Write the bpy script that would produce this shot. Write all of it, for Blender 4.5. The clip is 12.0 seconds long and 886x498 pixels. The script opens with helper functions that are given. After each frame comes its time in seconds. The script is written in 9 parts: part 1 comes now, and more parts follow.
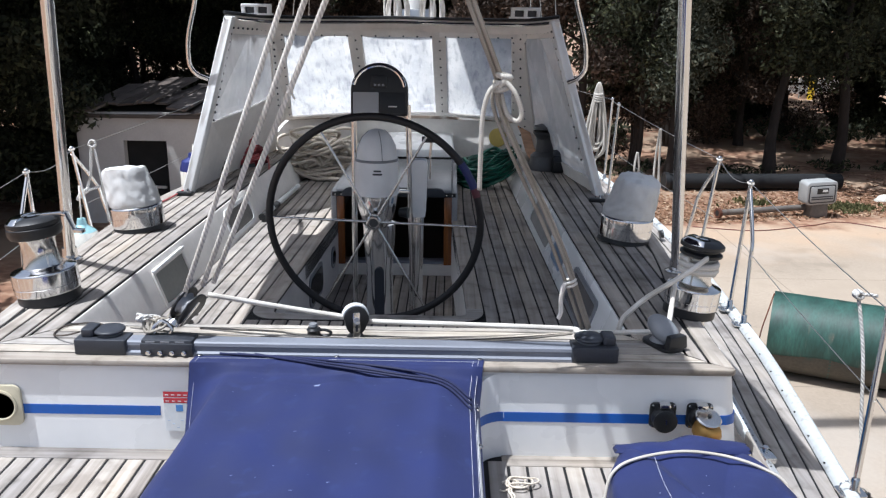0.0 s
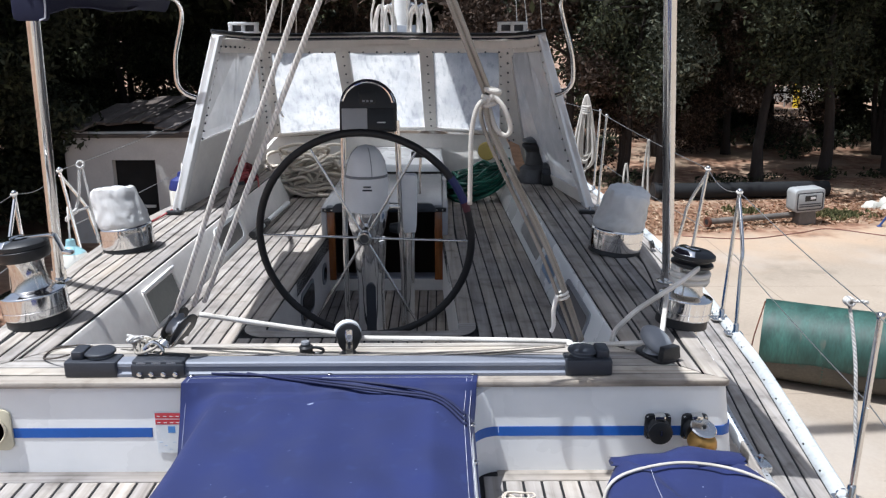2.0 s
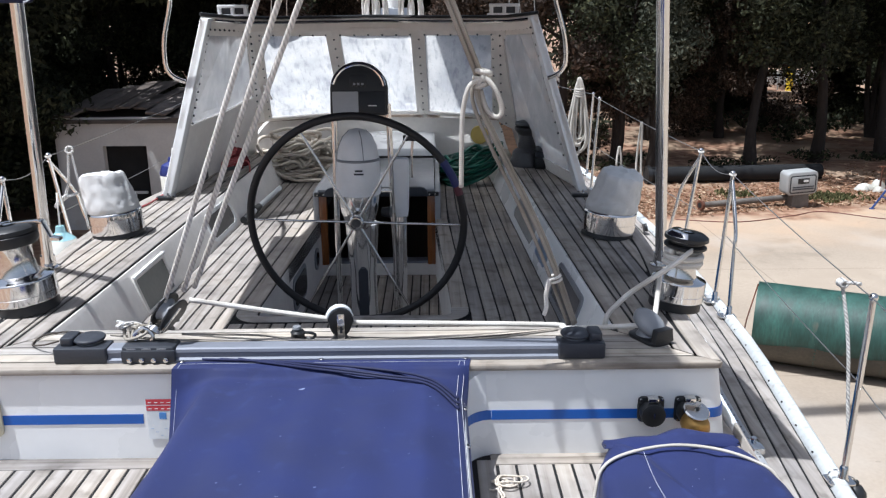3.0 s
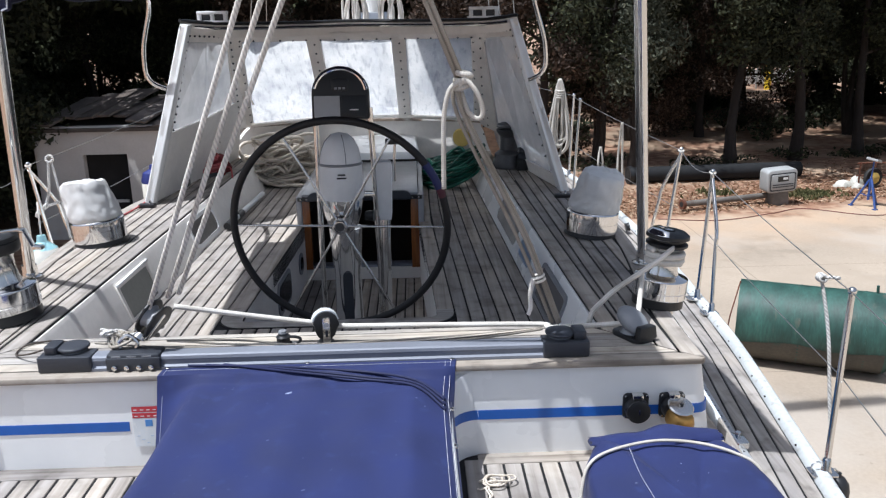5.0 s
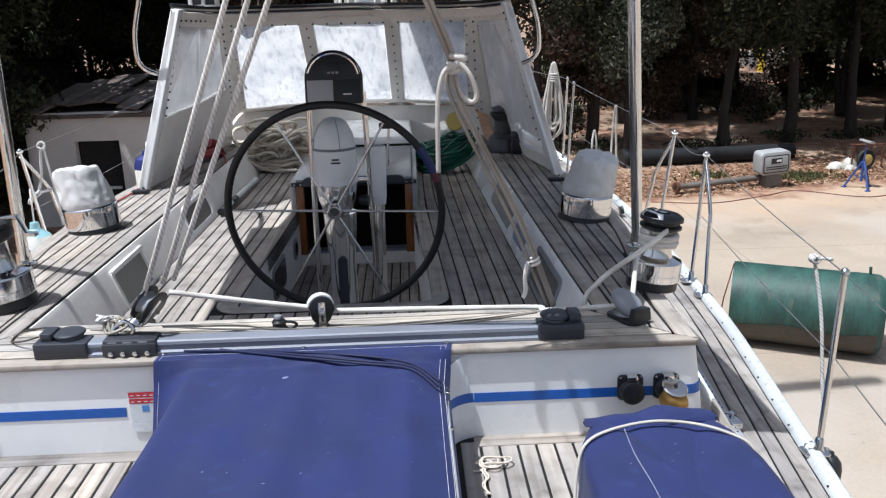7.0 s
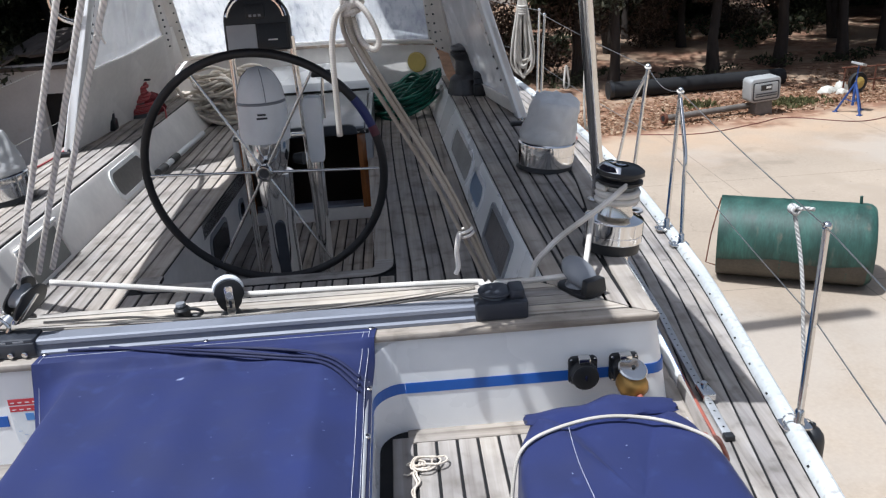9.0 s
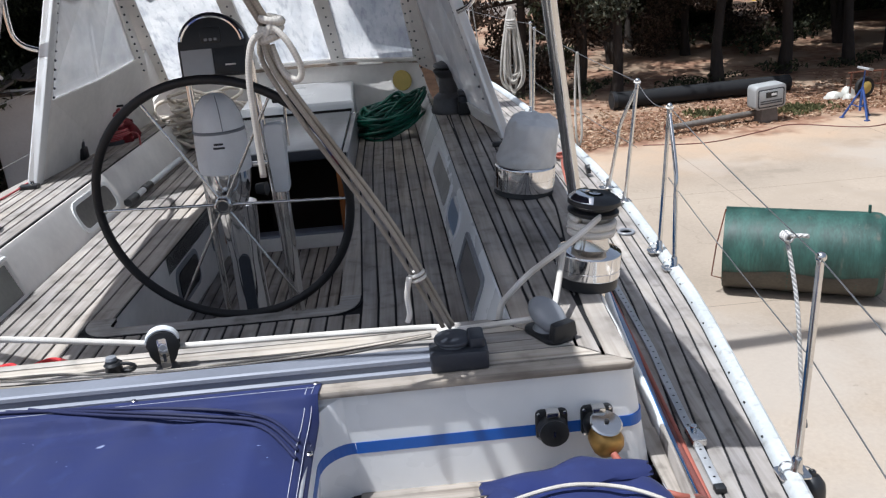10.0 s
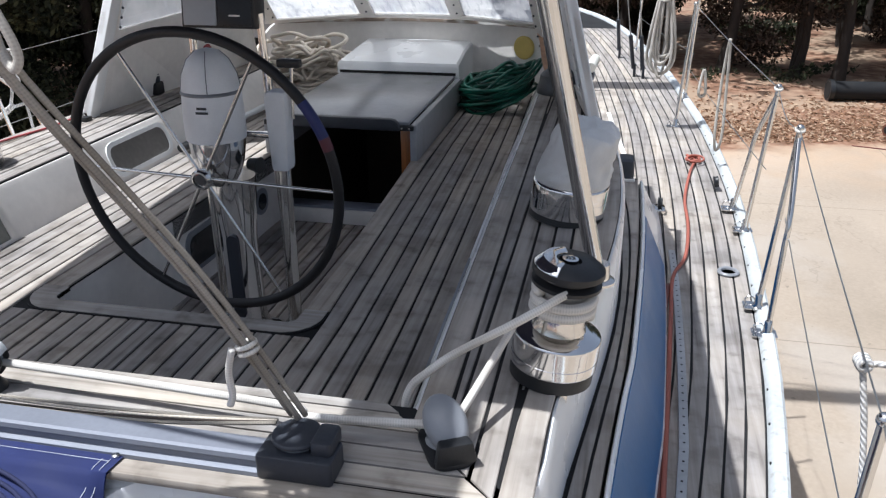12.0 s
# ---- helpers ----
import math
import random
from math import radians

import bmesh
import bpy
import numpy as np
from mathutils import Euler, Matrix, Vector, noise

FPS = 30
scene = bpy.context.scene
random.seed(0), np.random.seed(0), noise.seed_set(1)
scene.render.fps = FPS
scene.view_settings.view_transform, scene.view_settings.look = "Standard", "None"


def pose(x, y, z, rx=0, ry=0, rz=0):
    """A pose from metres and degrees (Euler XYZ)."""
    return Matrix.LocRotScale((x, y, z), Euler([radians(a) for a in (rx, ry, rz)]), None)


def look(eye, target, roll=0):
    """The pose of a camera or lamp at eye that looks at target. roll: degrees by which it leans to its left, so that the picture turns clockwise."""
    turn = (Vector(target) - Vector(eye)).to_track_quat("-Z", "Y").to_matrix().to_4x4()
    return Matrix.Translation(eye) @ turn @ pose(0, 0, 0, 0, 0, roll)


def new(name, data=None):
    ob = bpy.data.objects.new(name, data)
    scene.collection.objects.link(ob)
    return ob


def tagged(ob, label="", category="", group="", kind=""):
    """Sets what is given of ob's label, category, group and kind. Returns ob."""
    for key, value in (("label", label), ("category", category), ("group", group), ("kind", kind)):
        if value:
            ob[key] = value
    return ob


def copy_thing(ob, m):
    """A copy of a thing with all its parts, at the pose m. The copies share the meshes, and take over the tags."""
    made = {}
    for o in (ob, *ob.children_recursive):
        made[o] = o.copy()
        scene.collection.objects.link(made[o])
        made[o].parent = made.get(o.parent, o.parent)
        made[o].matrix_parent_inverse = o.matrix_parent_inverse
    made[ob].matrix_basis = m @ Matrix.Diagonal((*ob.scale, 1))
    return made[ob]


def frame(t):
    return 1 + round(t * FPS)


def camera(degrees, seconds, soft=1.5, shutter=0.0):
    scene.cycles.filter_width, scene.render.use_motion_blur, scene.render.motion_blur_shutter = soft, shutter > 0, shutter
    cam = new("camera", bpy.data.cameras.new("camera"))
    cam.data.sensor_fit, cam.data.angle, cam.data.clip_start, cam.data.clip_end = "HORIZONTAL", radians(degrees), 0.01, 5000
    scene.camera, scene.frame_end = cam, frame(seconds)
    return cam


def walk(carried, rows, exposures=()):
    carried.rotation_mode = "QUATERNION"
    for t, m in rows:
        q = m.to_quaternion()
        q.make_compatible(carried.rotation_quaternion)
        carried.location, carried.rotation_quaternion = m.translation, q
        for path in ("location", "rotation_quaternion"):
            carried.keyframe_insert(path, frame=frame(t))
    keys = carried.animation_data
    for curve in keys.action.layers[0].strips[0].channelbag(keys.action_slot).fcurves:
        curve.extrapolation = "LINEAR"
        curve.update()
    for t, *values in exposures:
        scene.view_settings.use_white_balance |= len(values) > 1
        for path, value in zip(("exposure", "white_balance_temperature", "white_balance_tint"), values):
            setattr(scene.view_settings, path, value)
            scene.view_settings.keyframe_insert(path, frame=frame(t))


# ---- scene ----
cam = camera(57.6, 12.0, soft=1.25)
PATH = [
    (0, (0.37, -0.077, 1.739), (0.357, 1.844, 1.181), 0.8),
    (0.5, (0.368, -0.075, 1.741), (0.387, 1.851, 1.205), 1.0),
    (1, (0.371, -0.072, 1.736), (0.373, 1.854, 1.198), 0.8),
    (1.5, (0.373, -0.069, 1.742), (0.376, 1.859, 1.21), 0.0),
    (2, (0.369, -0.072, 1.742), (0.378, 1.858, 1.217), -0.1),
    (2.5, (0.367, -0.064, 1.741), (0.381, 1.86, 1.195), -0.1),
    (3, (0.376, -0.054, 1.732), (0.4, 1.866, 1.171), -0.3),
    (4.8, (0.378, -0.067, 1.709), (0.422, 1.857, 1.167), -1.1),
    (5, (0.377, -0.069, 1.73), (0.44, 1.852, 1.177), -1.0),
    (5.5, (0.377, -0.066, 1.729), (0.427, 1.849, 1.152), -1.1),
    (6, (0.38, -0.065, 1.73), (0.43, 1.841, 1.124), -2.0),
    (6.5, (0.367, -0.073, 1.728), (0.448, 1.838, 1.145), -1.5),
    (7, (0.375, -0.074, 1.729), (0.451, 1.836, 1.139), -1.3),
    (7.2, (0.384, -0.078, 1.729), (0.482, 1.829, 1.134), -1.7),
    (8.8, (0.597, 0.252, 1.702), (0.648, 2.126, 1.003), -3.6),
    (9, (0.612, 0.296, 1.702), (0.694, 2.154, 0.967), -3.4),
    (9.5, (0.67, 0.395, 1.7), (0.939, 2.209, 0.901), -3.6),
    (10, (0.789, 0.521, 1.691), (0.848, 2.392, 0.986), -4.8),
    (10.2, (0.882, 0.584, 1.699), (0.777, 2.455, 0.999), -2.1),
    (10.5, (1.012, 0.656, 1.701), (0.83, 2.512, 0.978), 0.2),
    (11, (1.099, 0.775, 1.682), (1.033, 2.609, 0.887), -0.7),
    (11.5, (1.184, 0.951, 1.653), (0.927, 2.763, 0.847), -2.2),
    (11.6, (1.232, 1.03, 1.653), (0.935, 2.838, 0.852), -1.5),
    (12, (1.429, 1.247, 1.669), (1.038, 3.04, 0.873), -0.5),
]
walk(cam, [(t, look(eye, target, roll)) for t, eye, target, roll in PATH], exposures=[(0, 0.30, 5680, 10), (8, 0.21, 5680, 10), (10, 0.18, 5700, 10), (12, 0.28, 5720, 10)])

from mathutils import noise as mnoise

# ---------------------------------------------------------------- world and light
SUN = Vector((-0.37, -0.135, 1.0)).normalized()          # towards the sun
world = bpy.data.worlds.new("sky")
scene.world = world
world.use_nodes = True
_w = world.node_tree
_sky = _w.nodes.new("ShaderNodeTexSky")
_sky.sky_type = "NISHITA"
_sky.sun_disc = False
_sky.sun_elevation = math.asin(SUN.z)
_sky.sun_rotation = math.atan2(SUN.x, SUN.y)
_sky.dust_density = 4.0
_w.nodes["Background"].inputs["Strength"].default_value = 0.099
_haze = _w.nodes.new("ShaderNodeHueSaturation")      # a hazy, milky summer sky
_haze.inputs["Saturation"].default_value = 0.5
_w.links.new(_sky.outputs["Color"], _haze.inputs["Color"])
_w.links.new(_haze.outputs["Color"], _w.nodes["Background"].inputs["Color"])
sun_data = bpy.data.lights.new("sun", "SUN")
sun_data.energy, sun_data.angle, sun_data.color = 5.0, radians(0.53), (1.0, 0.955, 0.88)
sun_lamp = new("sun", sun_data)
sun_lamp.matrix_world = look(SUN * 40, (0, 0, 0))
scene.view_settings.exposure = 0.0


# ---------------------------------------------------------------- materials
def ramp(nt, fac, stops):
    r = nt.nodes.new("ShaderNodeValToRGB")
    while len(r.color_ramp.elements) < len(stops):
        r.color_ramp.elements.new(0.5)
    for e, (p, c) in zip(r.color_ramp.elements, stops):
        e.position = p
        e.color = (*c, 1) if len(c) == 3 else c
    nt.links.new(fac, r.inputs["Fac"])
    return r.outputs["Color"]


def surface(name, base, rough=0.5, metal=0.0, vary=0.12, scale=3.0, grain=40.0, bump=0.05, stretch=(1, 1, 1), coat=0.0,
            spots=None, spot_size=6.0, spot_share=0.38, piece=0.0, sheen=0.0, dist=0.01):
    """Paint, plastic, metal, stone: two scales of variation, optional spots of wear, fine relief."""
    m = bpy.data.materials.new(name)
    m.use_nodes = True
    nt = m.node_tree
    b = nt.nodes["Principled BSDF"]
    co = nt.nodes.new("ShaderNodeTexCoord")
    mp = nt.nodes.new("ShaderNodeMapping")
    mp.inputs["Scale"].default_value = stretch
    nt.links.new(co.outputs["Object"], mp.inputs["Vector"])

    def noise_node(sc, detail=5):
        n = nt.nodes.new("ShaderNodeTexNoise")
        n.inputs["Scale"].default_value, n.inputs["Detail"].default_value = sc, detail
        nt.links.new(mp.outputs["Vector"], n.inputs["Vector"])
        return n.outputs["Fac"]
    big, fine = noise_node(scale), noise_node(grain)
    lo = tuple(c * (1 - vary) for c in base)
    hi = tuple(min(1, c * (1 + vary)) for c in base)
    col = ramp(nt, big, [(0.3, lo), (0.7, hi)])
    mix = nt.nodes.new("ShaderNodeMix")
    mix.data_type, mix.blend_type = "RGBA", "MULTIPLY"
    mix.inputs["Factor"].default_value = 1.0
    nt.links.new(col, mix.inputs["A"])
    nt.links.new(ramp(nt, fine, [(0.25, (1 - vary,) * 3), (0.75, (1, 1, 1))]), mix.inputs["B"])
    out = mix.outputs["Result"]
    if piece:
        info = nt.nodes.new("ShaderNodeObjectInfo")
        mx = nt.nodes.new("ShaderNodeMix")
        mx.data_type, mx.blend_type = "RGBA", "MULTIPLY"
        mx.inputs["Factor"].default_value = 1.0
        nt.links.new(out, mx.inputs["A"])
        nt.links.new(ramp(nt, info.outputs["Random"], [(0, (1 - piece, 1 - piece * 1.08, 1 - piece * 1.15)), (1, (1, 1, 1))]), mx.inputs["B"])
        out = mx.outputs["Result"]
    if spots:
        s = noise_node(spot_size, 8)
        mx = nt.nodes.new("ShaderNodeMix")
        mx.data_type = "RGBA"
        nt.links.new(ramp(nt, s, [(1 - spot_share - 0.06, (0, 0, 0)), (1 - spot_share + 0.06, (1, 1, 1))]), mx.inputs["Factor"])
        nt.links.new(out, mx.inputs["A"])
        mx.inputs["B"].default_value = (*spots, 1)
        out = mx.outputs["Result"]
    nt.links.new(out, b.inputs["Base Color"])
    b.inputs["Metallic"].default_value = metal
    rr = ramp(nt, big, [(0.2, (max(0.02, rough * 0.8),) * 3), (0.8, (min(1, rough * 1.2),) * 3)])
    nt.links.new(rr, b.inputs["Roughness"])
    b.inputs["Coat Weight"].default_value = coat
    b.inputs["Sheen Weight"].default_value = sheen
    if bump:
        bp = nt.nodes.new("ShaderNodeBump")
        bp.inputs["Strength"].default_value, bp.inputs["Distance"].default_value = bump, dist
        nt.links.new(fine, bp.inputs["Height"])
        nt.links.new(bp.outputs["Normal"], b.inputs["Normal"])
    return m


def teak(name, along, base=(0.435, 0.398, 0.358)):
    """Silvered teak: long grain along x or y, grey and tan bands, dark pores; every plank has its own tone."""
    m = bpy.data.materials.new(name)
    m.use_nodes = True
    nt = m.node_tree
    b = nt.nodes["Principled BSDF"]
    co = nt.nodes.new("ShaderNodeTexCoord")
    info = nt.nodes.new("ShaderNodeObjectInfo")
    add = nt.nodes.new("ShaderNodeVectorMath")
    mul = nt.nodes.new("ShaderNodeVectorMath")
    mul.operation = "SCALE"
    mul.inputs["Scale"].default_value = 37.0
    nt.links.new(info.outputs["Random"], mul.inputs[0])
    nt.links.new(co.outputs["Object"], add.inputs[0])
    nt.links.new(mul.outputs["Vector"], add.inputs[1])
    mp = nt.nodes.new("ShaderNodeMapping")
    mp.inputs["Scale"].default_value = (1.6, 45, 30) if along == "x" else (45, 1.6, 30)
    nt.links.new(add.outputs["Vector"], mp.inputs["Vector"])

    def nz(vec, sc, det):
        n = nt.nodes.new("ShaderNodeTexNoise")
        n.inputs["Scale"].default_value, n.inputs["Detail"].default_value = sc, det
        nt.links.new(vec, n.inputs["Vector"])
        return n.outputs["Fac"]

    def blend(kind, a, bb, fac=1.0):
        x = nt.nodes.new("ShaderNodeMix")
        x.data_type, x.blend_type = "RGBA", kind
        x.inputs["Factor"].default_value = fac
        nt.links.new(a, x.inputs["A"])
        nt.links.new(bb, x.inputs["B"])
        return x.outputs["Result"]
    grain = nz(mp.outputs["Vector"], 1.0, 6)
    stain = nz(co.outputs["Object"], 2.6, 6)
    blotch = nz(co.outputs["Object"], 14.0, 6)
    r, g, bl = base
    col = ramp(nt, grain, [(0.24, (r * 0.50, g * 0.48, bl * 0.46)), (0.40, (r * 0.86, g * 0.85, bl * 0.84)), (0.54, base), (0.78, (r * 1.28, g * 1.3, bl * 1.33))])
    tone = ramp(nt, info.outputs["Random"], [(0, (0.74, 0.74, 0.76)), (0.5, (0.93, 0.92, 0.91)), (1, (1.08, 1.04, 0.98))])
    col = blend("MULTIPLY", col, tone)
    col = blend("MULTIPLY", col, ramp(nt, stain, [(0.32, (0.76, 0.78, 0.82)), (0.55, (1, 1, 1)), (0.75, (1.06, 1.03, 0.98))]))
    col = blend("MULTIPLY", col, ramp(nt, blotch, [(0.28, (0.66, 0.65, 0.64)), (0.42, (0.93, 0.93, 0.92)), (0.55, (1, 1, 1))]))
    old = nz(co.outputs["Object"], 5.2, 9)              # dark weathered patches
    col = blend("MULTIPLY", col, ramp(nt, old, [(0.34, (0.80, 0.78, 0.76)), (0.43, (0.97, 0.97, 0.97)), (0.5, (1, 1, 1))]))
    nt.links.new(col, b.inputs["Base Color"])
    b.inputs["Roughness"].default_value = 0.82
    b.inputs["Specular IOR Level"].default_value = 0.25
    bp = nt.nodes.new("ShaderNodeBump")
    bp.inputs["Strength"].default_value, bp.inputs["Distance"].default_value = 0.55, 0.002
    nt.links.new(grain, bp.inputs["Height"])
    nt.links.new(bp.outputs["Normal"], b.inputs["Normal"])
    return m


def rope_material(name, base, fleck=None, turns=680.0, groove_shade=0.84, laid=False):
    """Braided line: the plait as slanted ridges along the rope, shade painted in the grooves."""
    m = bpy.data.materials.new(name)
    m.use_nodes = True
    nt = m.node_tree
    b = nt.nodes["Principled BSDF"]
    uv = nt.nodes.new("ShaderNodeUVMap")
    sep = nt.nodes.new("ShaderNodeSeparateXYZ")
    nt.links.new(uv.outputs["UV"], sep.inputs["Vector"])

    def wave(sign):
        a = nt.nodes.new("ShaderNodeMath")
        a.operation = "MULTIPLY"
        a.inputs[1].default_value = turns
        nt.links.new(sep.outputs["X"], a.inputs[0])
        c = nt.nodes.new("ShaderNodeMath")
        c.operation = "MULTIPLY_ADD"
        c.inputs[1].default_value = sign * 6.2832 * 3
        nt.links.new(sep.outputs["Y"], c.inputs[0])
        nt.links.new(a.outputs[0], c.inputs[2])
        s = nt.nodes.new("ShaderNodeMath")
        s.operation = "SINE"
        nt.links.new(c.outputs[0], s.inputs[0])
        return s.outputs[0]
    mx = nt.nodes.new("ShaderNodeMath")
    mx.operation = "MULTIPLY"
    nt.links.new(wave(1), mx.inputs[0])
    if laid:                                     # strands laid up in one direction
        mx.inputs[1].default_value = 1.0
    else:
        nt.links.new(wave(-1), mx.inputs[1])
    rng = nt.nodes.new("ShaderNodeMapRange")
    rng.inputs["From Min"].default_value = -1
    nt.links.new(mx.outputs[0], rng.inputs["Value"])
    # shade between the strands is put into the colour, unless flecks replace it
    dark = tuple(c * groove_shade for c in base)
    col = ramp(nt, rng.outputs["Result"], [(0.1, fleck or dark), (0.45, base), (1, tuple(min(1, c * 1.08) for c in base))])
    co = nt.nodes.new("ShaderNodeTexCoord")
    n = nt.nodes.new("ShaderNodeTexNoise")
    n.inputs["Scale"].default_value, n.inputs["Detail"].default_value = 9.0, 5
    nt.links.new(co.outputs["Object"], n.inputs["Vector"])
    mm = nt.nodes.new("ShaderNodeMix")
    mm.data_type, mm.blend_type = "RGBA", "MULTIPLY"
    mm.inputs["Factor"].default_value = 1
    nt.links.new(col, mm.inputs["A"])
    nt.links.new(ramp(nt, n.outputs["Fac"], [(0.3, (0.74, 0.72, 0.69)), (0.6, (1, 1, 1))]), mm.inputs["B"])
    nt.links.new(mm.outputs["Result"], b.inputs["Base Color"])
    b.inputs["Roughness"].default_value = 0.85
    bp = nt.nodes.new("ShaderNodeBump")
    bp.inputs["Strength"].default_value, bp.inputs["Distance"].default_value = (0.7 if laid else 0.2), 0.003
    nt.links.new(rng.outputs["Result"], bp.inputs["Height"])
    nt.links.new(bp.outputs["Normal"], b.inputs["Normal"])
    return m


def clear_vinyl(name, low=0.72, milk=1.0, gloss=0.04, sheen=0.25, front=0.25):
    """Scratched and yellowed clear sheet: lets light through, scatters much of it."""
    m = bpy.data.materials.new(name)
    m.use_nodes = True
    nt = m.node_tree
    nt.nodes.remove(nt.nodes["Principled BSDF"])
    out = nt.nodes["Material Output"]
    tl = nt.nodes.new("ShaderNodeBsdfTranslucent")
    tr = nt.nodes.new("ShaderNodeBsdfTransparent")
    df = nt.nodes.new("ShaderNodeBsdfDiffuse")
    gl = nt.nodes.new("ShaderNodeBsdfGlossy")
    gl.inputs["Roughness"].default_value = sheen
    co = nt.nodes.new("ShaderNodeTexCoord")
    mp = nt.nodes.new("ShaderNodeMapping")
    mp.inputs["Scale"].default_value = (2.4, 1.5, 1.3)
    nt.links.new(co.outputs["Object"], mp.inputs["Vector"])

    def nz(vec, sc, det=8, rough=0.5):
        n = nt.nodes.new("ShaderNodeTexNoise")
        n.inputs["Scale"].default_value, n.inputs["Detail"].default_value, n.inputs["Roughness"].default_value = sc, det, rough
        nt.links.new(vec, n.inputs["Vector"])
        return n.outputs["Fac"]

    def blend(kind, a, b, fac=1.0):
        x = nt.nodes.new("ShaderNodeMix")
        x.data_type, x.blend_type = "RGBA", kind
        x.inputs["Factor"].default_value = fac
        nt.links.new(a, x.inputs["A"])
        nt.links.new(b, x.inputs["B"])
        return x.outputs["Result"]
    long_way = nt.nodes.new("ShaderNodeMapping")       # runs and scratches down the sheet
    long_way.inputs["Scale"].default_value = (34, 9, 0.8)
    long_way.inputs["Rotation"].default_value = (0.1, 0.06, 0)
    nt.links.new(co.outputs["Object"], long_way.inputs["Vector"])
    cloud, runs = nz(mp.outputs["Vector"], 1.9), nz(long_way.outputs["Vector"], 1.0, 6)
    specks = nz(co.outputs["Object"], 46.0, 3, 0.7)
    base = ramp(nt, cloud, [(0.32, (low, low * 1.02, low * 1.06)), (0.46, (low * 1.10, low * 1.10, low * 1.10)), (0.60, (low * 1.22, low * 1.21, low * 1.19))])
    base = blend("MULTIPLY", base, ramp(nt, runs, [(0.34, (0.70, 0.715, 0.74)), (0.48, (1, 1, 1)), (0.54, (1, 1, 1)), (0.66, (0.84, 0.85, 0.86))]))
    base = blend("MULTIPLY", base, ramp(nt, specks, [(0.32, (0.86, 0.865, 0.87)), (0.44, (1, 1, 1))]))
    haze = ramp(nt, cloud, [(0.30, (0.62 * milk,) * 3), (0.48, (0.80 * milk,) * 3), (0.66, (0.95 * milk,) * 3)])
    haze = blend("ADD", haze, ramp(nt, runs, [(0.56, (0, 0, 0)), (0.70, (0.2,) * 3)]))
    nt.links.new(base, tl.inputs["Color"])
    df.inputs["Color"].default_value = (0.8, 0.82, 0.84, 1)
    a = nt.nodes.new("ShaderNodeMixShader")
    a.inputs["Fac"].default_value = front
    nt.links.new(tl.outputs[0], a.inputs[1])
    nt.links.new(df.outputs[0], a.inputs[2])
    c = nt.nodes.new("ShaderNodeMixShader")
    nt.links.new(haze, c.inputs["Fac"])
    nt.links.new(tr.outputs[0], c.inputs[1])
    nt.links.new(a.outputs[0], c.inputs[2])
    d = nt.nodes.new("ShaderNodeMixShader")
    d.inputs["Fac"].default_value = gloss
    nt.links.new(c.outputs[0], d.inputs[1])
    nt.links.new(gl.outputs[0], d.inputs[2])
    nt.links.new(d.outputs[0], out.inputs["Surface"])
    return m


def leaf_material(name, base, warm):
    m = bpy.data.materials.new(name)
    m.use_nodes = True
    nt = m.node_tree
    b = nt.nodes["Principled BSDF"]
    geo = nt.nodes.new("ShaderNodeNewGeometry")
    col = ramp(nt, geo.outputs["Random Per Island"], [(0, tuple(c * 0.55 for c in base)), (0.6, base), (1, warm)])
    nt.links.new(col, b.inputs["Base Color"])
    b.inputs["Roughness"].default_value = 0.7
    b.inputs["Specular IOR Level"].default_value = 0.12
    tl = nt.nodes.new("ShaderNodeBsdfTranslucent")
    nt.links.new(col, tl.inputs["Color"])
    mx = nt.nodes.new("ShaderNodeMixShader")
    mx.inputs["Fac"].default_value = 0.25
    nt.links.new(b.outputs[0], mx.inputs[1])
    nt.links.new(tl.outputs[0], mx.inputs[2])
    nt.links.new(mx.outputs[0], nt.nodes["Material Output"].inputs["Surface"])
    return m


TEAK_Y = teak("teak_fore_and_aft", "y")
TEAK_X = teak("teak_athwart", "x", (0.48, 0.447, 0.405))
TEAK_EDGE = teak("grey_teak_edge", "x", (0.36, 0.33, 0.298))
CAULK = surface("black_caulking", (0.007, 0.007, 0.008), 0.85, vary=0.3)
GEL = surface("white_gelcoat", (0.86, 0.865, 0.86), 0.28, vary=0.03, scale=2, grain=18, bump=0.02, coat=0.25)
GEL_OLD = surface("weathered_gelcoat", (0.84, 0.805, 0.76), 0.5, vary=0.08, scale=4, grain=25, bump=0.06, spots=(0.66, 0.60, 0.53), spot_size=3.5, spot_share=0.25)
RAIL_PAINT = surface("chipped_white_paint", (0.50, 0.525, 0.53), 0.65, vary=0.14, spots=(0.36, 0.36, 0.35), spot_size=30, spot_share=0.36, bump=0.15)
BLUE = surface("blue_gelcoat_stripe", (0.012, 0.108, 0.46), 0.42, vary=0.08, coat=0.08)
CANVAS = surface("navy_canvas", (0.0086, 0.0165, 0.090), 0.8, vary=0.16, scale=5, grain=500, bump=0.35, sheen=0.05, dist=0.001, spots=(0.0125, 0.0228, 0.104), spot_size=17, spot_share=0.36)
CANVAS_DARK = surface("dark_navy_canvas", (0.012, 0.015, 0.045), 0.85, vary=0.2, grain=300, bump=0.2)
STITCH = surface("pale_stitching", (0.50, 0.52, 0.60), 0.8)
STEEL = surface("polished_steel", (0.72, 0.71, 0.69), 0.15, 1.0, vary=0.05, grain=60, bump=0.015)
CHROME = surface("chromed_bronze", (0.78, 0.78, 0.78), 0.10, 1.0, vary=0.03, grain=30, bump=0.01)
ALU = surface("grey_anodised_aluminium", (0.21, 0.225, 0.265), 0.6, 0.2, vary=0.1, grain=90, bump=0.03)
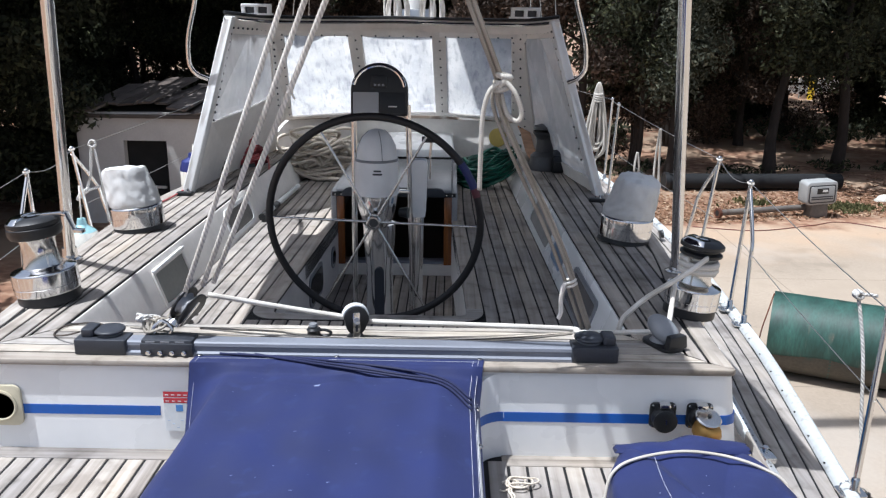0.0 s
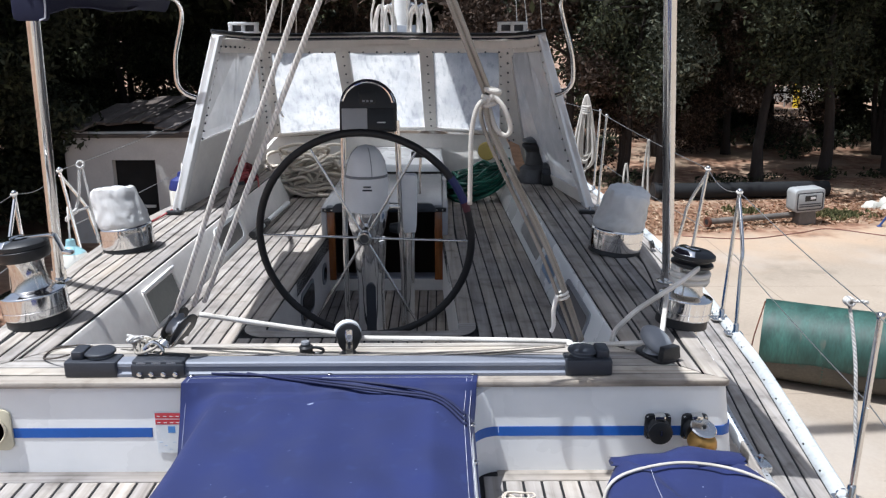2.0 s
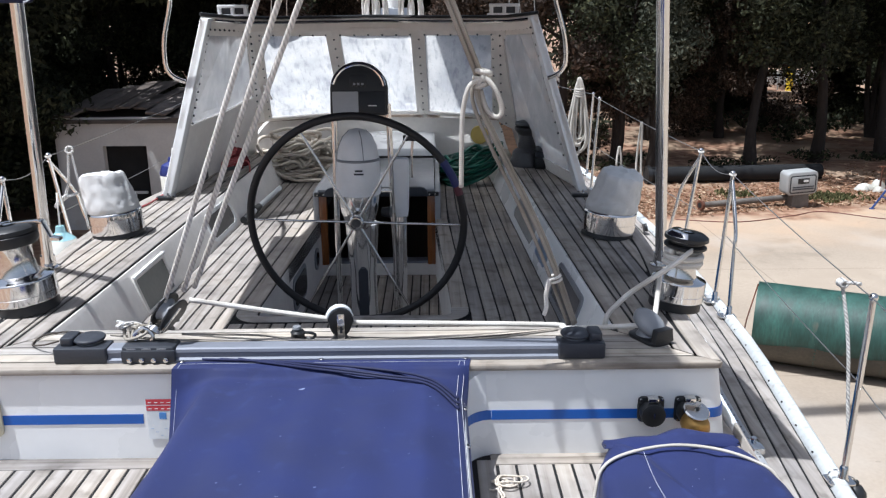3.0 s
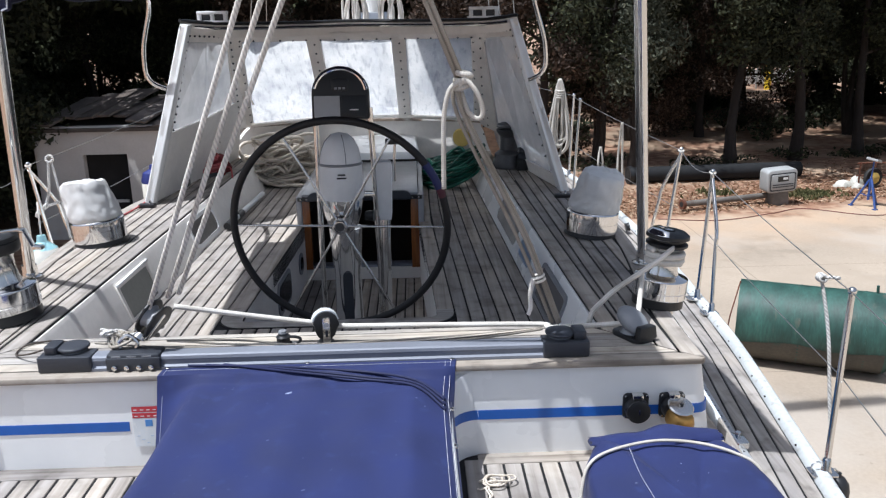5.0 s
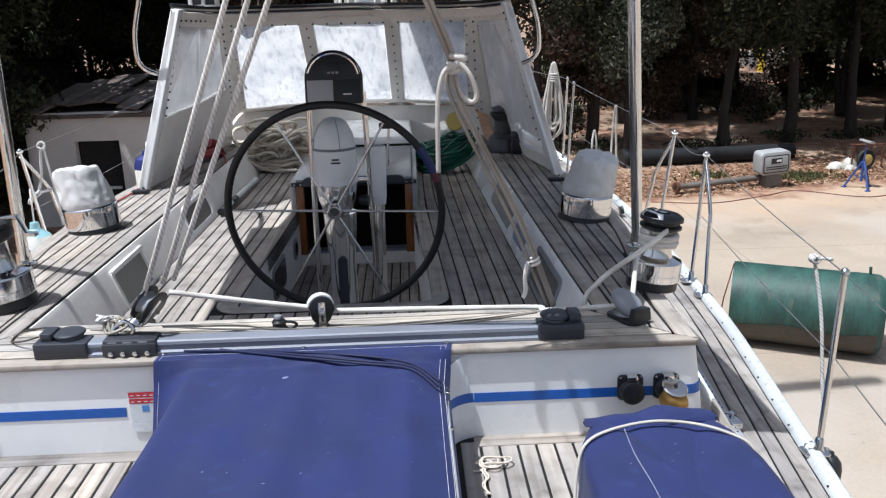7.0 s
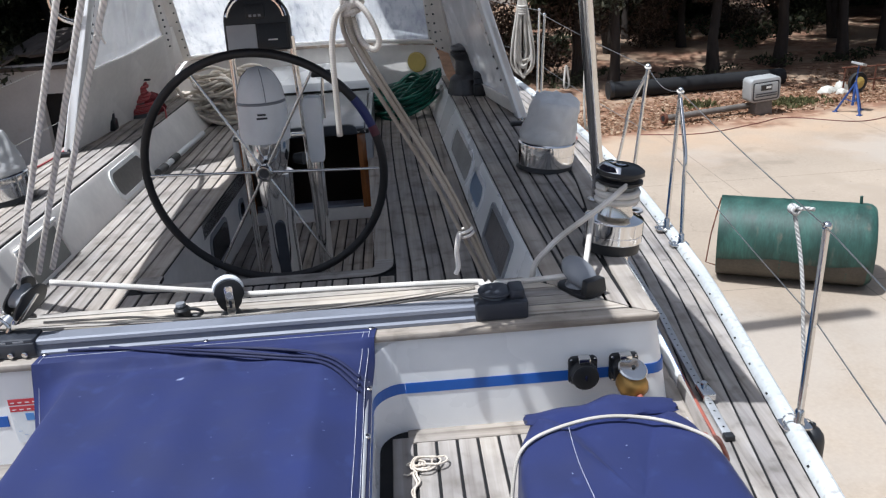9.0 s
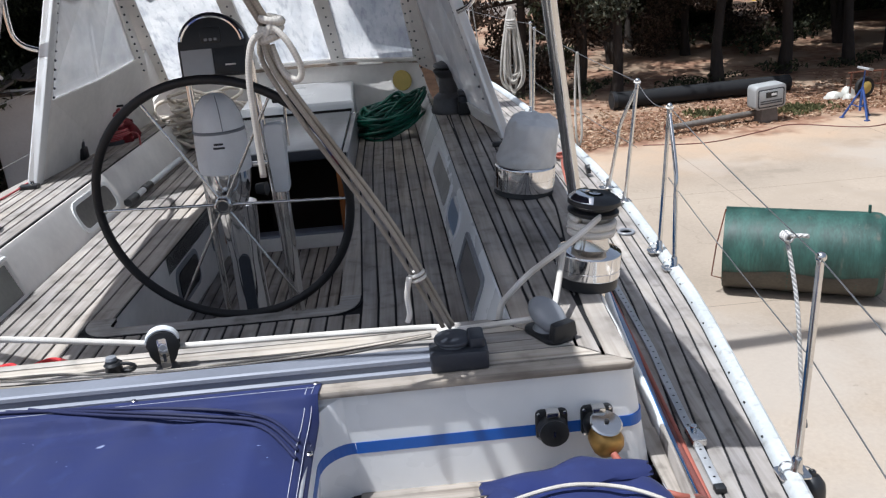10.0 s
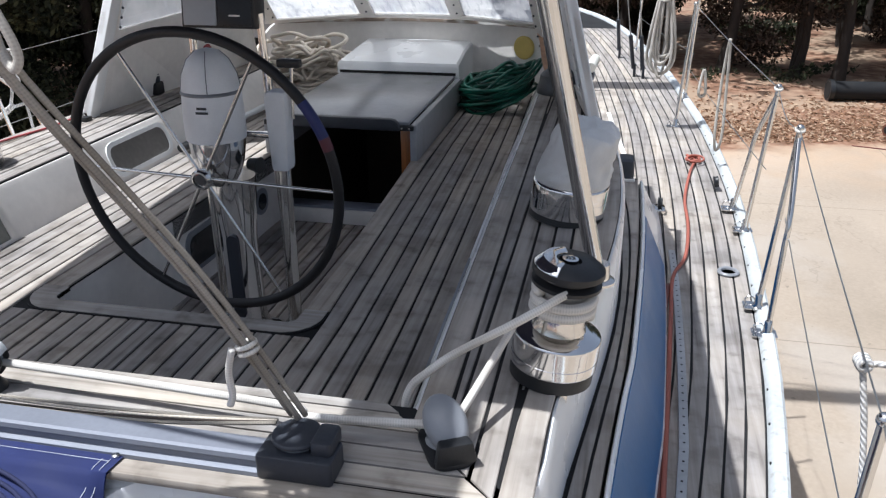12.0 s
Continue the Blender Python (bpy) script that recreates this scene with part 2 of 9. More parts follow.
ALU_LIGHT = surface("bare_aluminium", (0.68, 0.69, 0.70), 0.35, 1.0, vary=0.06)
BLACK = surface("black_plastic", (0.016, 0.017, 0.019), 0.42, vary=0.25, grain=120, bump=0.08)
DARK_GREY = surface("slate_grey_plastic", (0.034, 0.038, 0.048), 0.42, vary=0.2, grain=90, bump=0.06)
HALYARD_GREY = surface("dull_black_anodising", (0.085, 0.085, 0.090), 0.35, 0.3, vary=0.25, grain=80, bump=0.05)
MID_GREY = surface("grey_plastic", (0.24, 0.25, 0.27), 0.35, vary=0.1)
LEATHER = surface("black_stitched_leather", (0.013, 0.012, 0.013), 0.55, vary=0.3, grain=160, bump=0.3, dist=0.002)
BLUE_TAPE = surface("blue_tape", (0.014, 0.022, 0.12), 0.45)
RED_TAPE = surface("dull_red_tape", (0.10, 0.022, 0.035), 0.5)
WHITE_PLASTIC = surface("white_plastic", (0.74, 0.76, 0.77), 0.35, vary=0.04, bump=0.02)
PALE_COVER = surface("off_white_vinyl", (0.68, 0.68, 0.67), 0.75, vary=0.07, scale=12, grain=300, bump=0.1, spots=(0.61, 0.61, 0.60), spot_size=22, spot_share=0.3)
HOOD_WHITE = surface("bluish_white_moulding", (0.80, 0.81, 0.82), 0.5, vary=0.06, scale=9, grain=200, bump=0.05)
VARNISH = surface("varnished_mahogany", (0.30, 0.10, 0.025), 0.22, vary=0.3, scale=2, grain=20, stretch=(30, 30, 1.5), coat=0.6)
DARK_ACRYLIC = surface("tinted_acrylic", (0.13, 0.125, 0.125), 0.16, vary=0.1, spots=(0.19, 0.18, 0.17), spot_size=4, spot_share=0.35)
HATCH_GREY = surface("pale_grey_acrylic", (0.40, 0.40, 0.41), 0.22, vary=0.08, spots=(0.35, 0.35, 0.35), spot_size=3, spot_share=0.35)
SMOKED = surface("smoked_pane", (0.028, 0.031, 0.036), 0.12, vary=0.1)
CABIN = surface("cabin_shade_paint", (0.05, 0.035, 0.025), 0.7)
BRASS = surface("aged_brass", (0.42, 0.25, 0.075), 0.4, 0.75, vary=0.2, grain=60, bump=0.1)
ORANGE = surface("faded_orange_sheath", (0.35, 0.105, 0.072), 0.6, vary=0.1)
BROWN_CABLE = surface("dark_red_sheath", (0.17, 0.055, 0.045), 0.6, vary=0.2)
RED_CLOTH = surface("red_cloth", (0.17, 0.013, 0.018), 0.9, vary=0.3, grain=120, bump=0.4)
YELLOW = surface("yellow_plastic", (0.62, 0.47, 0.13), 0.5, vary=0.08)
STICKER_RED = surface("red_print", (0.55, 0.035, 0.05), 0.5)
STICKER_BLUE = surface("blue_print", (0.10, 0.28, 0.65), 0.5)
STICKER_PALE = surface("worn_paper_label", (0.75, 0.78, 0.80), 0.5, vary=0.08, spots=(0.79, 0.8, 0.8), spot_size=60)
BUOY_WHITE = surface("white_fender_vinyl", (0.70, 0.69, 0.62), 0.45, vary=0.08)
BUOY_TEAL = surface("teal_fender_end", (0.30, 0.52, 0.56), 0.45)
BUOY_BLUE = surface("dark_blue_fender_end", (0.02, 0.03, 0.16), 0.45)
VINYL = clear_vinyl("hazy_clear_vinyl", 0.63, 0.76, front=0.06)
VINYL_SIDE = clear_vinyl("warped_clear_vinyl", 0.62, 0.80, 0.12, 0.08, 0.55)
ROPE_WHITE = rope_material("white_braided_rope", (0.72, 0.69, 0.64), turns=560)
DARK_LINE = surface("dark_brown_line", (0.07, 0.055, 0.045), 0.85, vary=0.3, grain=300, bump=0.2)
ROPE_CREAM = rope_material("thick_cream_rope", (0.70, 0.63, 0.54), turns=260)
ROPE_OLD = rope_material("old_grey_braided_rope", (0.34, 0.31, 0.265), turns=520)
ROPE_SHEET = rope_material("white_mainsheet_rope", (0.70, 0.67, 0.62), turns=330, groove_shade=0.74, laid=True)
ROPE_KNOT = rope_material("grey_white_braided_rope", (0.52, 0.49, 0.44), turns=520)
ROPE_FLECK = rope_material("flecked_white_rope", (0.66, 0.65, 0.62), fleck=(0.46, 0.45, 0.45), turns=330, laid=True)
ROPE_RED = rope_material("red_rope", (0.42, 0.05, 0.06), fleck=(0.5, 0.3, 0.28))
ROPE_GREEN = surface("green_hose", (0.010, 0.115, 0.072), 0.32, vary=0.3, scale=6, spots=(0.016, 0.17, 0.11), spot_size=9, spot_share=0.35)
WIRE = surface("steel_wire", (0.40, 0.40, 0.39), 0.35, 0.9, vary=0.1, grain=400, bump=0.1)
BAND_BLUE = surface("pale_blue_gelcoat_band", (0.016, 0.125, 0.33), 0.4, vary=0.08, coat=0.08)
CONCRETE = surface("pale_concrete", (0.372, 0.307, 0.238), 0.92, vary=0.16, scale=0.35, grain=22, bump=0.15, spots=(0.335, 0.276, 0.213), spot_size=0.7, spot_share=0.40)
BARK = surface("pine_bark", (0.034, 0.026, 0.021), 0.95, vary=0.4, scale=3, grain=16, bump=0.8, stretch=(1, 1, 0.3), dist=0.03)
LEAF = leaf_material("dark_foliage", (0.044, 0.049, 0.031), (0.105, 0.115, 0.062))
LEAF_GREY = leaf_material("olive_grey_foliage", (0.08, 0.09, 0.065), (0.25, 0.26, 0.19))
LEAF_BROWN = leaf_material("dry_brown_foliage", (0.080, 0.060, 0.048), (0.20, 0.14, 0.105))
DRY_LEAF = leaf_material("dead_leaves", (0.33, 0.19, 0.115), (0.62, 0.48, 0.34))
GRASS = leaf_material("short_green_grass", (0.11, 0.115, 0.05), (0.27, 0.23, 0.12))
ROOF_BOARD = surface("dark_weathered_board", (0.16, 0.135, 0.12), 0.9, vary=0.35, grain=30, bump=0.4, piece=0.4)
PLASTER = surface("stained_white_plaster", (0.56, 0.55, 0.53), 0.9, vary=0.08, scale=1.2, grain=25, bump=0.2, spots=(0.47, 0.42, 0.37), spot_size=1.6, spot_share=0.3)
GREY_BOARD = surface("grey_weathered_board", (0.17, 0.155, 0.14), 0.9, vary=0.3, grain=30, bump=0.4, stretch=(1, 1, 1), piece=0.35)
# near-black that paints the shade inside holes, gaps and openings
HOLLOW_SHADE = surface("painted_hollow_shade", (0.012, 0.012, 0.012), 0.9)
BROWN_STEEL = surface("rust_stained_steel", (0.085, 0.075, 0.06), 0.8, vary=0.3, scale=2, grain=25, bump=0.15, spots=(0.05, 0.085, 0.07), spot_size=3, spot_share=0.3)
PIPE_GREY = surface("dull_dark_pipe", (0.15, 0.135, 0.12), 0.7, vary=0.3, spots=(0.10, 0.08, 0.065), spot_size=6, spot_share=0.4)
GREEN_STEEL = surface("green_painted_steel", (0.028, 0.085, 0.068), 0.55, vary=0.45, scale=2.6, grain=18, bump=0.18, stretch=(2.2, 1, 0.5), spots=(0.075, 0.080, 0.062), spot_size=4.5, spot_share=0.33)
BLUE_STEEL = surface("blue_painted_steel", (0.03, 0.075, 0.26), 0.5, vary=0.2, spots=(0.12, 0.10, 0.10), spot_size=12, spot_share=0.3)
RUST = surface("rusty_steel", (0.15, 0.055, 0.030), 0.85, vary=0.35, grain=30, bump=0.3)
GREY_PAINT = surface("grey_paint", (0.33, 0.34, 0.34), 0.5, vary=0.1, spots=(0.3, 0.29, 0.28), spot_size=9, spot_share=0.3)
TYRE = surface("rubber", (0.02, 0.02, 0.02), 0.8)
BOTTOM_PAINT = surface("dark_antifouling", (0.035, 0.045, 0.075), 0.7, vary=0.2)


# ---------------------------------------------------------------- building helpers
class Mesh:
    """Collects vertices and faces; ob() makes one mesh object of them."""

    def __init__(self):
        self.v, self.f = [], []

    def add(self, verts, faces):
        n = len(self.v)
        self.v += [tuple(p) for p in verts]
        self.f += [tuple(n + i for i in q) for q in faces]
        return self

    def box(self, centre, size, m=None):
        hx, hy, hz = (s / 2 for s in size)
        pts = [Vector((x, y, z)) for x in (-hx, hx) for y in (-hy, hy) for z in (-hz, hz)]
        if m is not None:
            pts = [m.to_3x3() @ p for p in pts]
        c = Vector(centre)
        return self.add([c + p for p in pts], [(0, 1, 3, 2), (4, 6, 7, 5), (0, 4, 5, 1), (2, 3, 7, 6), (0, 2, 6, 4), (1, 5, 7, 3)])

    def loft(self, rings, caps=True, closed=True):
        """Rings of equally many points, joined one to the next."""
        k = len(rings[0])
        verts = [p for r in rings for p in r]
        faces = []
        for i in range(len(rings) - 1):
            for j in range(k if closed else k - 1):
                a, b = i * k + j, i * k + (j + 1) % k
                faces.append((a, b, b + k, a + k))
        if caps and closed:
            faces.append(tuple(range(k - 1, -1, -1)))
            faces.append(tuple((len(rings) - 1) * k + j for j in range(k)))
        return self.add(verts, faces)

    def tube(self, path, r, n=10, caps=True):
        return self.loft(rings_along(path, r, n), caps)

    def cyl(self, a, b, r0, r1=None, n=20):
        return self.loft(rings_along([a, b], [r0, r0 if r1 is None else r1], n))

    def lathe(self, profile, origin=(0, 0, 0), m=None, n=28):
        """profile: (radius, height) pairs, turned round z."""
        rings = []
        for r, h in profile:
            ring = [Vector((max(r, 1e-4) * math.cos(2 * math.pi * j / n), max(r, 1e-4) * math.sin(2 * math.pi * j / n), h)) for j in range(n)]
            if m is not None:
                ring = [m.to_3x3() @ p for p in ring]
            rings.append([Vector(origin) + p for p in ring])
        return self.loft(rings)

    def prism(self, poly, z0, z1, m=None):
        """A flat outline pushed from z0 to z1, then placed by m."""
        m = m or Matrix.Identity(4)
        return self.loft([[m @ Vector((x, y, z)) for x, y in poly] for z in (z0, z1)])

    def ball(self, c, r, squash=(1, 1, 1), n=14):
        prof = [(math.sin(math.pi * i / 8), -math.cos(math.pi * i / 8)) for i in range(9)]
        rings = [[Vector(c) + Vector((q * r * squash[0] * math.cos(2 * math.pi * j / n), q * r * squash[1] * math.sin(2 * math.pi * j / n), h * r * squash[2])) for j in range(n)] for q, h in [(max(q, 1e-4), h) for q, h in prof]]
        return self.loft(rings)

    def ob(self, name, mat, parent=None, label="", bevel=0.0, smooth=True, segs=2):
        bm = bmesh.new()
        vs = [bm.verts.new(p) for p in self.v]
        for q in self.f:
            try:
                bm.faces.new([vs[i] for i in q])
            except ValueError:
                pass
        bmesh.ops.recalc_face_normals(bm, faces=bm.faces)
        if bevel:
            sharp = [e for e in bm.edges if len(e.link_faces) == 2 and e.calc_face_angle(0) > 0.6]
            bmesh.ops.bevel(bm, geom=sharp, offset=bevel, segments=segs, profile=0.5, affect="EDGES", clamp_overlap=True)
        if smooth:
            for fc in bm.faces:
                fc.smooth = True
            for e in bm.edges:
                if len(e.link_faces) == 2 and e.calc_face_angle(0) > 0.7:
                    e.smooth = False
        return part(name, bm, mat, parent, label)


def part(name, bm, mat, parent=None, label=""):
    """Links a bmesh as one mesh object, under a thing or a part if one is given."""
    me = bpy.data.meshes.new(name)
    bm.to_mesh(me)
    bm.free()
    me.materials.append(mat)
    o = new(name, me)
    if parent is not None:
        o.parent = parent
    return tagged(o, label)


def thing(name, label, category, group="", kind="", at=(0, 0, 0)):
    o = new(name)
    o.empty_display_size = 0.1
    o.location = at
    return tagged(o, label, category, group, kind)


def rings_along(path, r, n=10):
    """Circles of radius r (one number, or one for each point) square to a path."""
    pts = [Vector(p) for p in path]
    rad = list(r) if isinstance(r, (list, tuple)) else [r] * len(pts)
    rings, side = [], None
    for i, p in enumerate(pts):
        d = (pts[min(i + 1, len(pts) - 1)] - pts[max(i - 1, 0)])
        d = d.normalized() if d.length > 1e-9 else Vector((0, 0, 1))
        if side is None:
            side = d.orthogonal().normalized()
        side = (side - d * side.dot(d))
        side = side.normalized() if side.length > 1e-6 else d.orthogonal().normalized()
        up = d.cross(side)
        rings.append([p + (side * math.cos(2 * math.pi * j / n) + up * math.sin(2 * math.pi * j / n)) * rad[i] for j in range(n)])
    return rings


def glide(pts, per=6, closed=False):
    """A smooth line through the points."""
    pts = [Vector(p) for p in pts]
    k, out = len(pts), []
    for i in range(k if closed else k - 1):
        if closed:
            a, b, c, d = pts[i - 1], pts[i], pts[(i + 1) % k], pts[(i + 2) % k]
        else:
            a, b, c, d = pts[max(i - 1, 0)], pts[i], pts[i + 1], pts[min(i + 2, k - 1)]
        for s in range(per):
            t = s / per
            out.append(0.5 * ((2 * b) + (c - a) * t + (2 * a - 5 * b + 4 * c - d) * t * t + (3 * b - a - 3 * c + d) * t ** 3))
    out.append(pts[0] if closed else pts[-1])
    return out


def rope(name, path, r, mat, parent=None, label="", n=8):
    """A rope as one mesh, unrolled so that its plait runs along it."""
    rings = rings_along(path, r, n)
    k = len(rings)
    verts = [p for q in rings for p in q]
    faces, uvs, run = [], [], [0.0]
    for i in range(1, k):
        run.append(run[-1] + (Vector(path[i]) - Vector(path[i - 1])).length)
    for i in range(k - 1):
        for j in range(n):
            j2 = (j + 1) % n
            faces.append((i * n + j, i * n + j2, (i + 1) * n + j2, (i + 1) * n + j))
            uvs += [(run[i], j / n), (run[i], (j + 1) / n), (run[i + 1], (j + 1) / n), (run[i + 1], j / n)]
    for ring, u in ((range(n - 1, -1, -1), run[0]), (range((k - 1) * n, k * n), run[-1])):
        faces.append(tuple(ring))
        uvs += [(u, 0.5)] * n
    me = bpy.data.meshes.new(name)
    me.from_pydata([tuple(p) for p in verts], [], faces)
    lay = me.uv_layers.new(name="UVMap")
    for i, q in enumerate(uvs):
        lay.data[i].uv = q
    for p in me.polygons:
        p.use_smooth = True
    me.materials.append(mat)
    o = new(name, me)
    if parent is not None:
        o.parent = parent
    return tagged(o, label)


def line(y, table):
    """A value read between the rows (y, value) of a table, smoothly."""
    ys = [r[0] for r in table]
    if y <= ys[0]:
        return table[0][1]
    if y >= ys[-1]:
        return table[-1][1]
    i = max(j for j in range(len(ys)) if ys[j] <= y)
    i = min(i, len(ys) - 2)
    (y0, a), (y1, b) = table[i], table[i + 1]
    h = y1 - y0
    s0 = (b - a) / h if i == 0 else (b - table[i - 1][1]) / (y1 - ys[i - 1])
    s1 = (b - a) / h if i == len(ys) - 2 else (table[i + 2][1] - a) / (ys[i + 2] - y0)
    t = (y - y0) / h
    return (2 * t ** 3 - 3 * t ** 2 + 1) * a + (t ** 3 - 2 * t ** 2 + t) * h * s0 + (-2 * t ** 3 + 3 * t ** 2) * b + (t ** 3 - t ** 2) * h * s1


def strip_plank(parent, xl, xr, y0, y1, z, thick=0.012, steps=1, mat=None, joint=0.0045, name="plank", mitre=None):
    """One plank that runs fore and aft between the lines xl(y) and xr(y); z(y) is its top; mitre(x) cuts its after end."""
    g = Mesh()
    rings = []
    c = 0.002
    for i in range(steps + 1):
        y = y0 + (y1 - y0) * i / steps
        a, b = sorted((xl(y), xr(y)))
        a, b, zz = a + joint, b - joint, z(y)
        if b - a < 0.004:
            b = a + 0.004
        ya, yb = (mitre(a), mitre(b)) if mitre and i == 0 else (y, y)
        rings.append([(a, ya, zz - thick), (b, yb, zz - thick), (b, yb, zz - c), (b - c, yb, zz), (a + c, ya, zz), (a, ya, zz - c)])
    g.loft(rings)
    return g.ob(name, mat or TEAK_Y, parent, smooth=False)


def ring_path(c, r, u, v, a0=0.0, a1=2 * math.pi, n=40):
    c, u, v = Vector(c), Vector(u), Vector(v)
    return [c + (u * math.cos(a0 + (a1 - a0) * i / n) + v * math.sin(a0 + (a1 - a0) * i / n)) * r for i in range(n + 1)]


def rounded(w, h, r, n=5):
    """The outline of a rectangle with round corners, about the origin."""
    out = []
    for cx, cy, a in ((w / 2 - r, h / 2 - r, 0), (-w / 2 + r, h / 2 - r, 90), (-w / 2 + r, -h / 2 + r, 180), (w / 2 - r, -h / 2 + r, 270)):
        out += [(cx + r * math.cos(radians(a + 90 * i / n)), cy + r * math.sin(radians(a + 90 * i / n))) for i in range(n + 1)]
    return out


# ---------------------------------------------------------------- ground
GROUND = -3.3


def ground_material():
    m = CONCRETE.copy()
    m.name = "yard_ground"
    nt = m.node_tree
    b = nt.nodes["Principled BSDF"]
    old = b.inputs["Base Color"].links[0].from_socket
    co = nt.nodes.new("ShaderNodeTexCoord")
    sep = nt.nodes.new("ShaderNodeSeparateXYZ")
    nt.links.new(co.outputs["Object"], sep.inputs[0])

    def calc(op, a, bb=None, c=None):
        n = nt.nodes.new("ShaderNodeMath")
        n.operation = op
        for i, q in enumerate((a, bb, c)):
            if q is None:
                continue
            if isinstance(q, (int, float)):
                n.inputs[i].default_value = q
            else:
                nt.links.new(q, n.inputs[i])
        return n.outputs[0]

    def nz(sc, det=6):
        n = nt.nodes.new("ShaderNodeTexNoise")
        n.inputs["Scale"].default_value, n.inputs["Detail"].default_value = sc, det
        nt.links.new(co.outputs["Object"], n.inputs["Vector"])
        return n.outputs["Fac"]
    edge = calc("SUBTRACT", sep.outputs["Y"], calc("MULTIPLY_ADD", sep.outputs["X"], 0.21, 17.9))
    left = calc("SUBTRACT", -4.5, sep.outputs["X"])
    far = calc("MAXIMUM", edge, left)
    far = calc("ADD", far, calc("MULTIPLY_ADD", nz(0.8), 3.0, -1.5))
    mask = nt.nodes.new("ShaderNodeMapRange")
    mask.inputs["From Min"].default_value, mask.inputs["From Max"].default_value = -0.25, 0.35
    nt.links.new(far, mask.inputs["Value"])
    soil = ramp(nt, nz(3.0, 8), [(0.28, (0.12, 0.062, 0.036)), (0.5, (0.235, 0.125, 0.075)), (0.72, (0.40, 0.28, 0.19))])
    drift = nt.nodes.new("ShaderNodeMix")
    drift.data_type = "RGBA"
    nt.links.new(ramp(nt, nz(0.5, 4), [(0.45, (0, 0, 0)), (0.6, (1, 1, 1))]), drift.inputs["Factor"])
    nt.links.new(soil, drift.inputs["A"])
    drift.inputs["B"].default_value = (0.33, 0.235, 0.16, 1)
    # old damp marks and specks of dirt on the slab
    marks = calc("MULTIPLY", calc("MULTIPLY", ramp(nt, nz(0.42, 9), [(0.60, (0, 0, 0)), (0.635, (1, 1, 1))]), ramp(nt, nz(2.1, 6), [(0.42, (0, 0, 0)), (0.6, (1, 1, 1))])), 0.42)
    specks = calc("MULTIPLY", ramp(nt, nz(7.5, 2), [(0.735, (0, 0, 0)), (0.755, (1, 1, 1))]), 0.65)
    dirt = nt.nodes.new("ShaderNodeMix")
    dirt.data_type = "RGBA"
    nt.links.new(calc("MAXIMUM", marks, specks), dirt.inputs["Factor"])
    nt.links.new(old, dirt.inputs["A"])
    dirt.inputs["B"].default_value = (0.20, 0.165, 0.125, 1)
    pale = nt.nodes.new("ShaderNodeMix")
    pale.data_type = "RGBA"
    nt.links.new(ramp(nt, nz(0.3, 8), [(0.52, (0, 0, 0)), (0.62, (0.5, 0.5, 0.5))]), pale.inputs["Factor"])
    nt.links.new(dirt.outputs["Result"], pale.inputs["A"])
    pale.inputs["B"].default_value = (0.40, 0.36, 0.315, 1)
    old = pale.outputs["Result"]
    # rust-coloured drift along the edge of the slab
    rim = nt.nodes.new("ShaderNodeMapRange")
    rim.inputs["From Min"].default_value, rim.inputs["From Max"].default_value = -3.2, 0.2
    nt.links.new(far, rim.inputs["Value"])
    rust = nt.nodes.new("ShaderNodeMix")
    rust.data_type = "RGBA"
    nt.links.new(calc("MULTIPLY", rim.outputs[0], calc("MULTIPLY_ADD", nz(1.5), 0.9, 0.0)), rust.inputs["Factor"])
    nt.links.new(old, rust.inputs["A"])
    rust.inputs["B"].default_value = (0.50, 0.33, 0.20, 1)
    joint_lines = []
    for axis, step, off in (("X", 5.0, 3.1), ("Y", 5.0, 1.4)):
        s = calc("ABSOLUTE", calc("SUBTRACT", calc("FRACT", calc("MULTIPLY_ADD", sep.outputs[axis], 1 / step, off)), 0.5))
        joint_lines.append(calc("LESS_THAN", s, 0.0022))
    jl = calc("MAXIMUM", *joint_lines)
    crack = calc("LESS_THAN", calc("ABSOLUTE", calc("SUBTRACT", nz(0.16, 9), 0.5)), 0.0011)
    jl = calc("MAXIMUM", jl, calc("MULTIPLY", crack, 0.4))
    jm = nt.nodes.new("ShaderNodeMix")
    jm.data_type = "RGBA"
    nt.links.new(calc("MULTIPLY", jl, 0.6), jm.inputs["Factor"])
    nt.links.new(rust.outputs["Result"], jm.inputs["A"])
    jm.inputs["B"].default_value = (0.16, 0.13, 0.10, 1)
    fin = nt.nodes.new("ShaderNodeMix")
    fin.data_type = "RGBA"
    nt.links.new(mask.outputs[0], fin.inputs["Factor"])
    nt.links.new(jm.outputs["Result"], fin.inputs["A"])
    nt.links.new(drift.outputs["Result"], fin.inputs["B"])
    nt.links.new(fin.outputs["Result"], b.inputs["Base Color"])
    return m


def build_ground():
    g = Mesh()
    n = 40
    xs = [math.copysign(abs(t) ** 3, t) * 900 for t in [(-1 + 2 * i / n) for i in range(n + 1)]]
    for i in range(n):
        for j in range(n):
            g.add([(xs[a], xs[b] + 12, GROUND) for a, b in ((i, j), (i + 1, j), (i + 1, j + 1), (i, j + 1))], [(0, 1, 2, 3)])
    o = g.ob("ground", ground_material(), smooth=False)
    tagged(o, "pale concrete boatyard slab giving way to leaf-strewn soil", "ground", kind="structure")


build_ground()

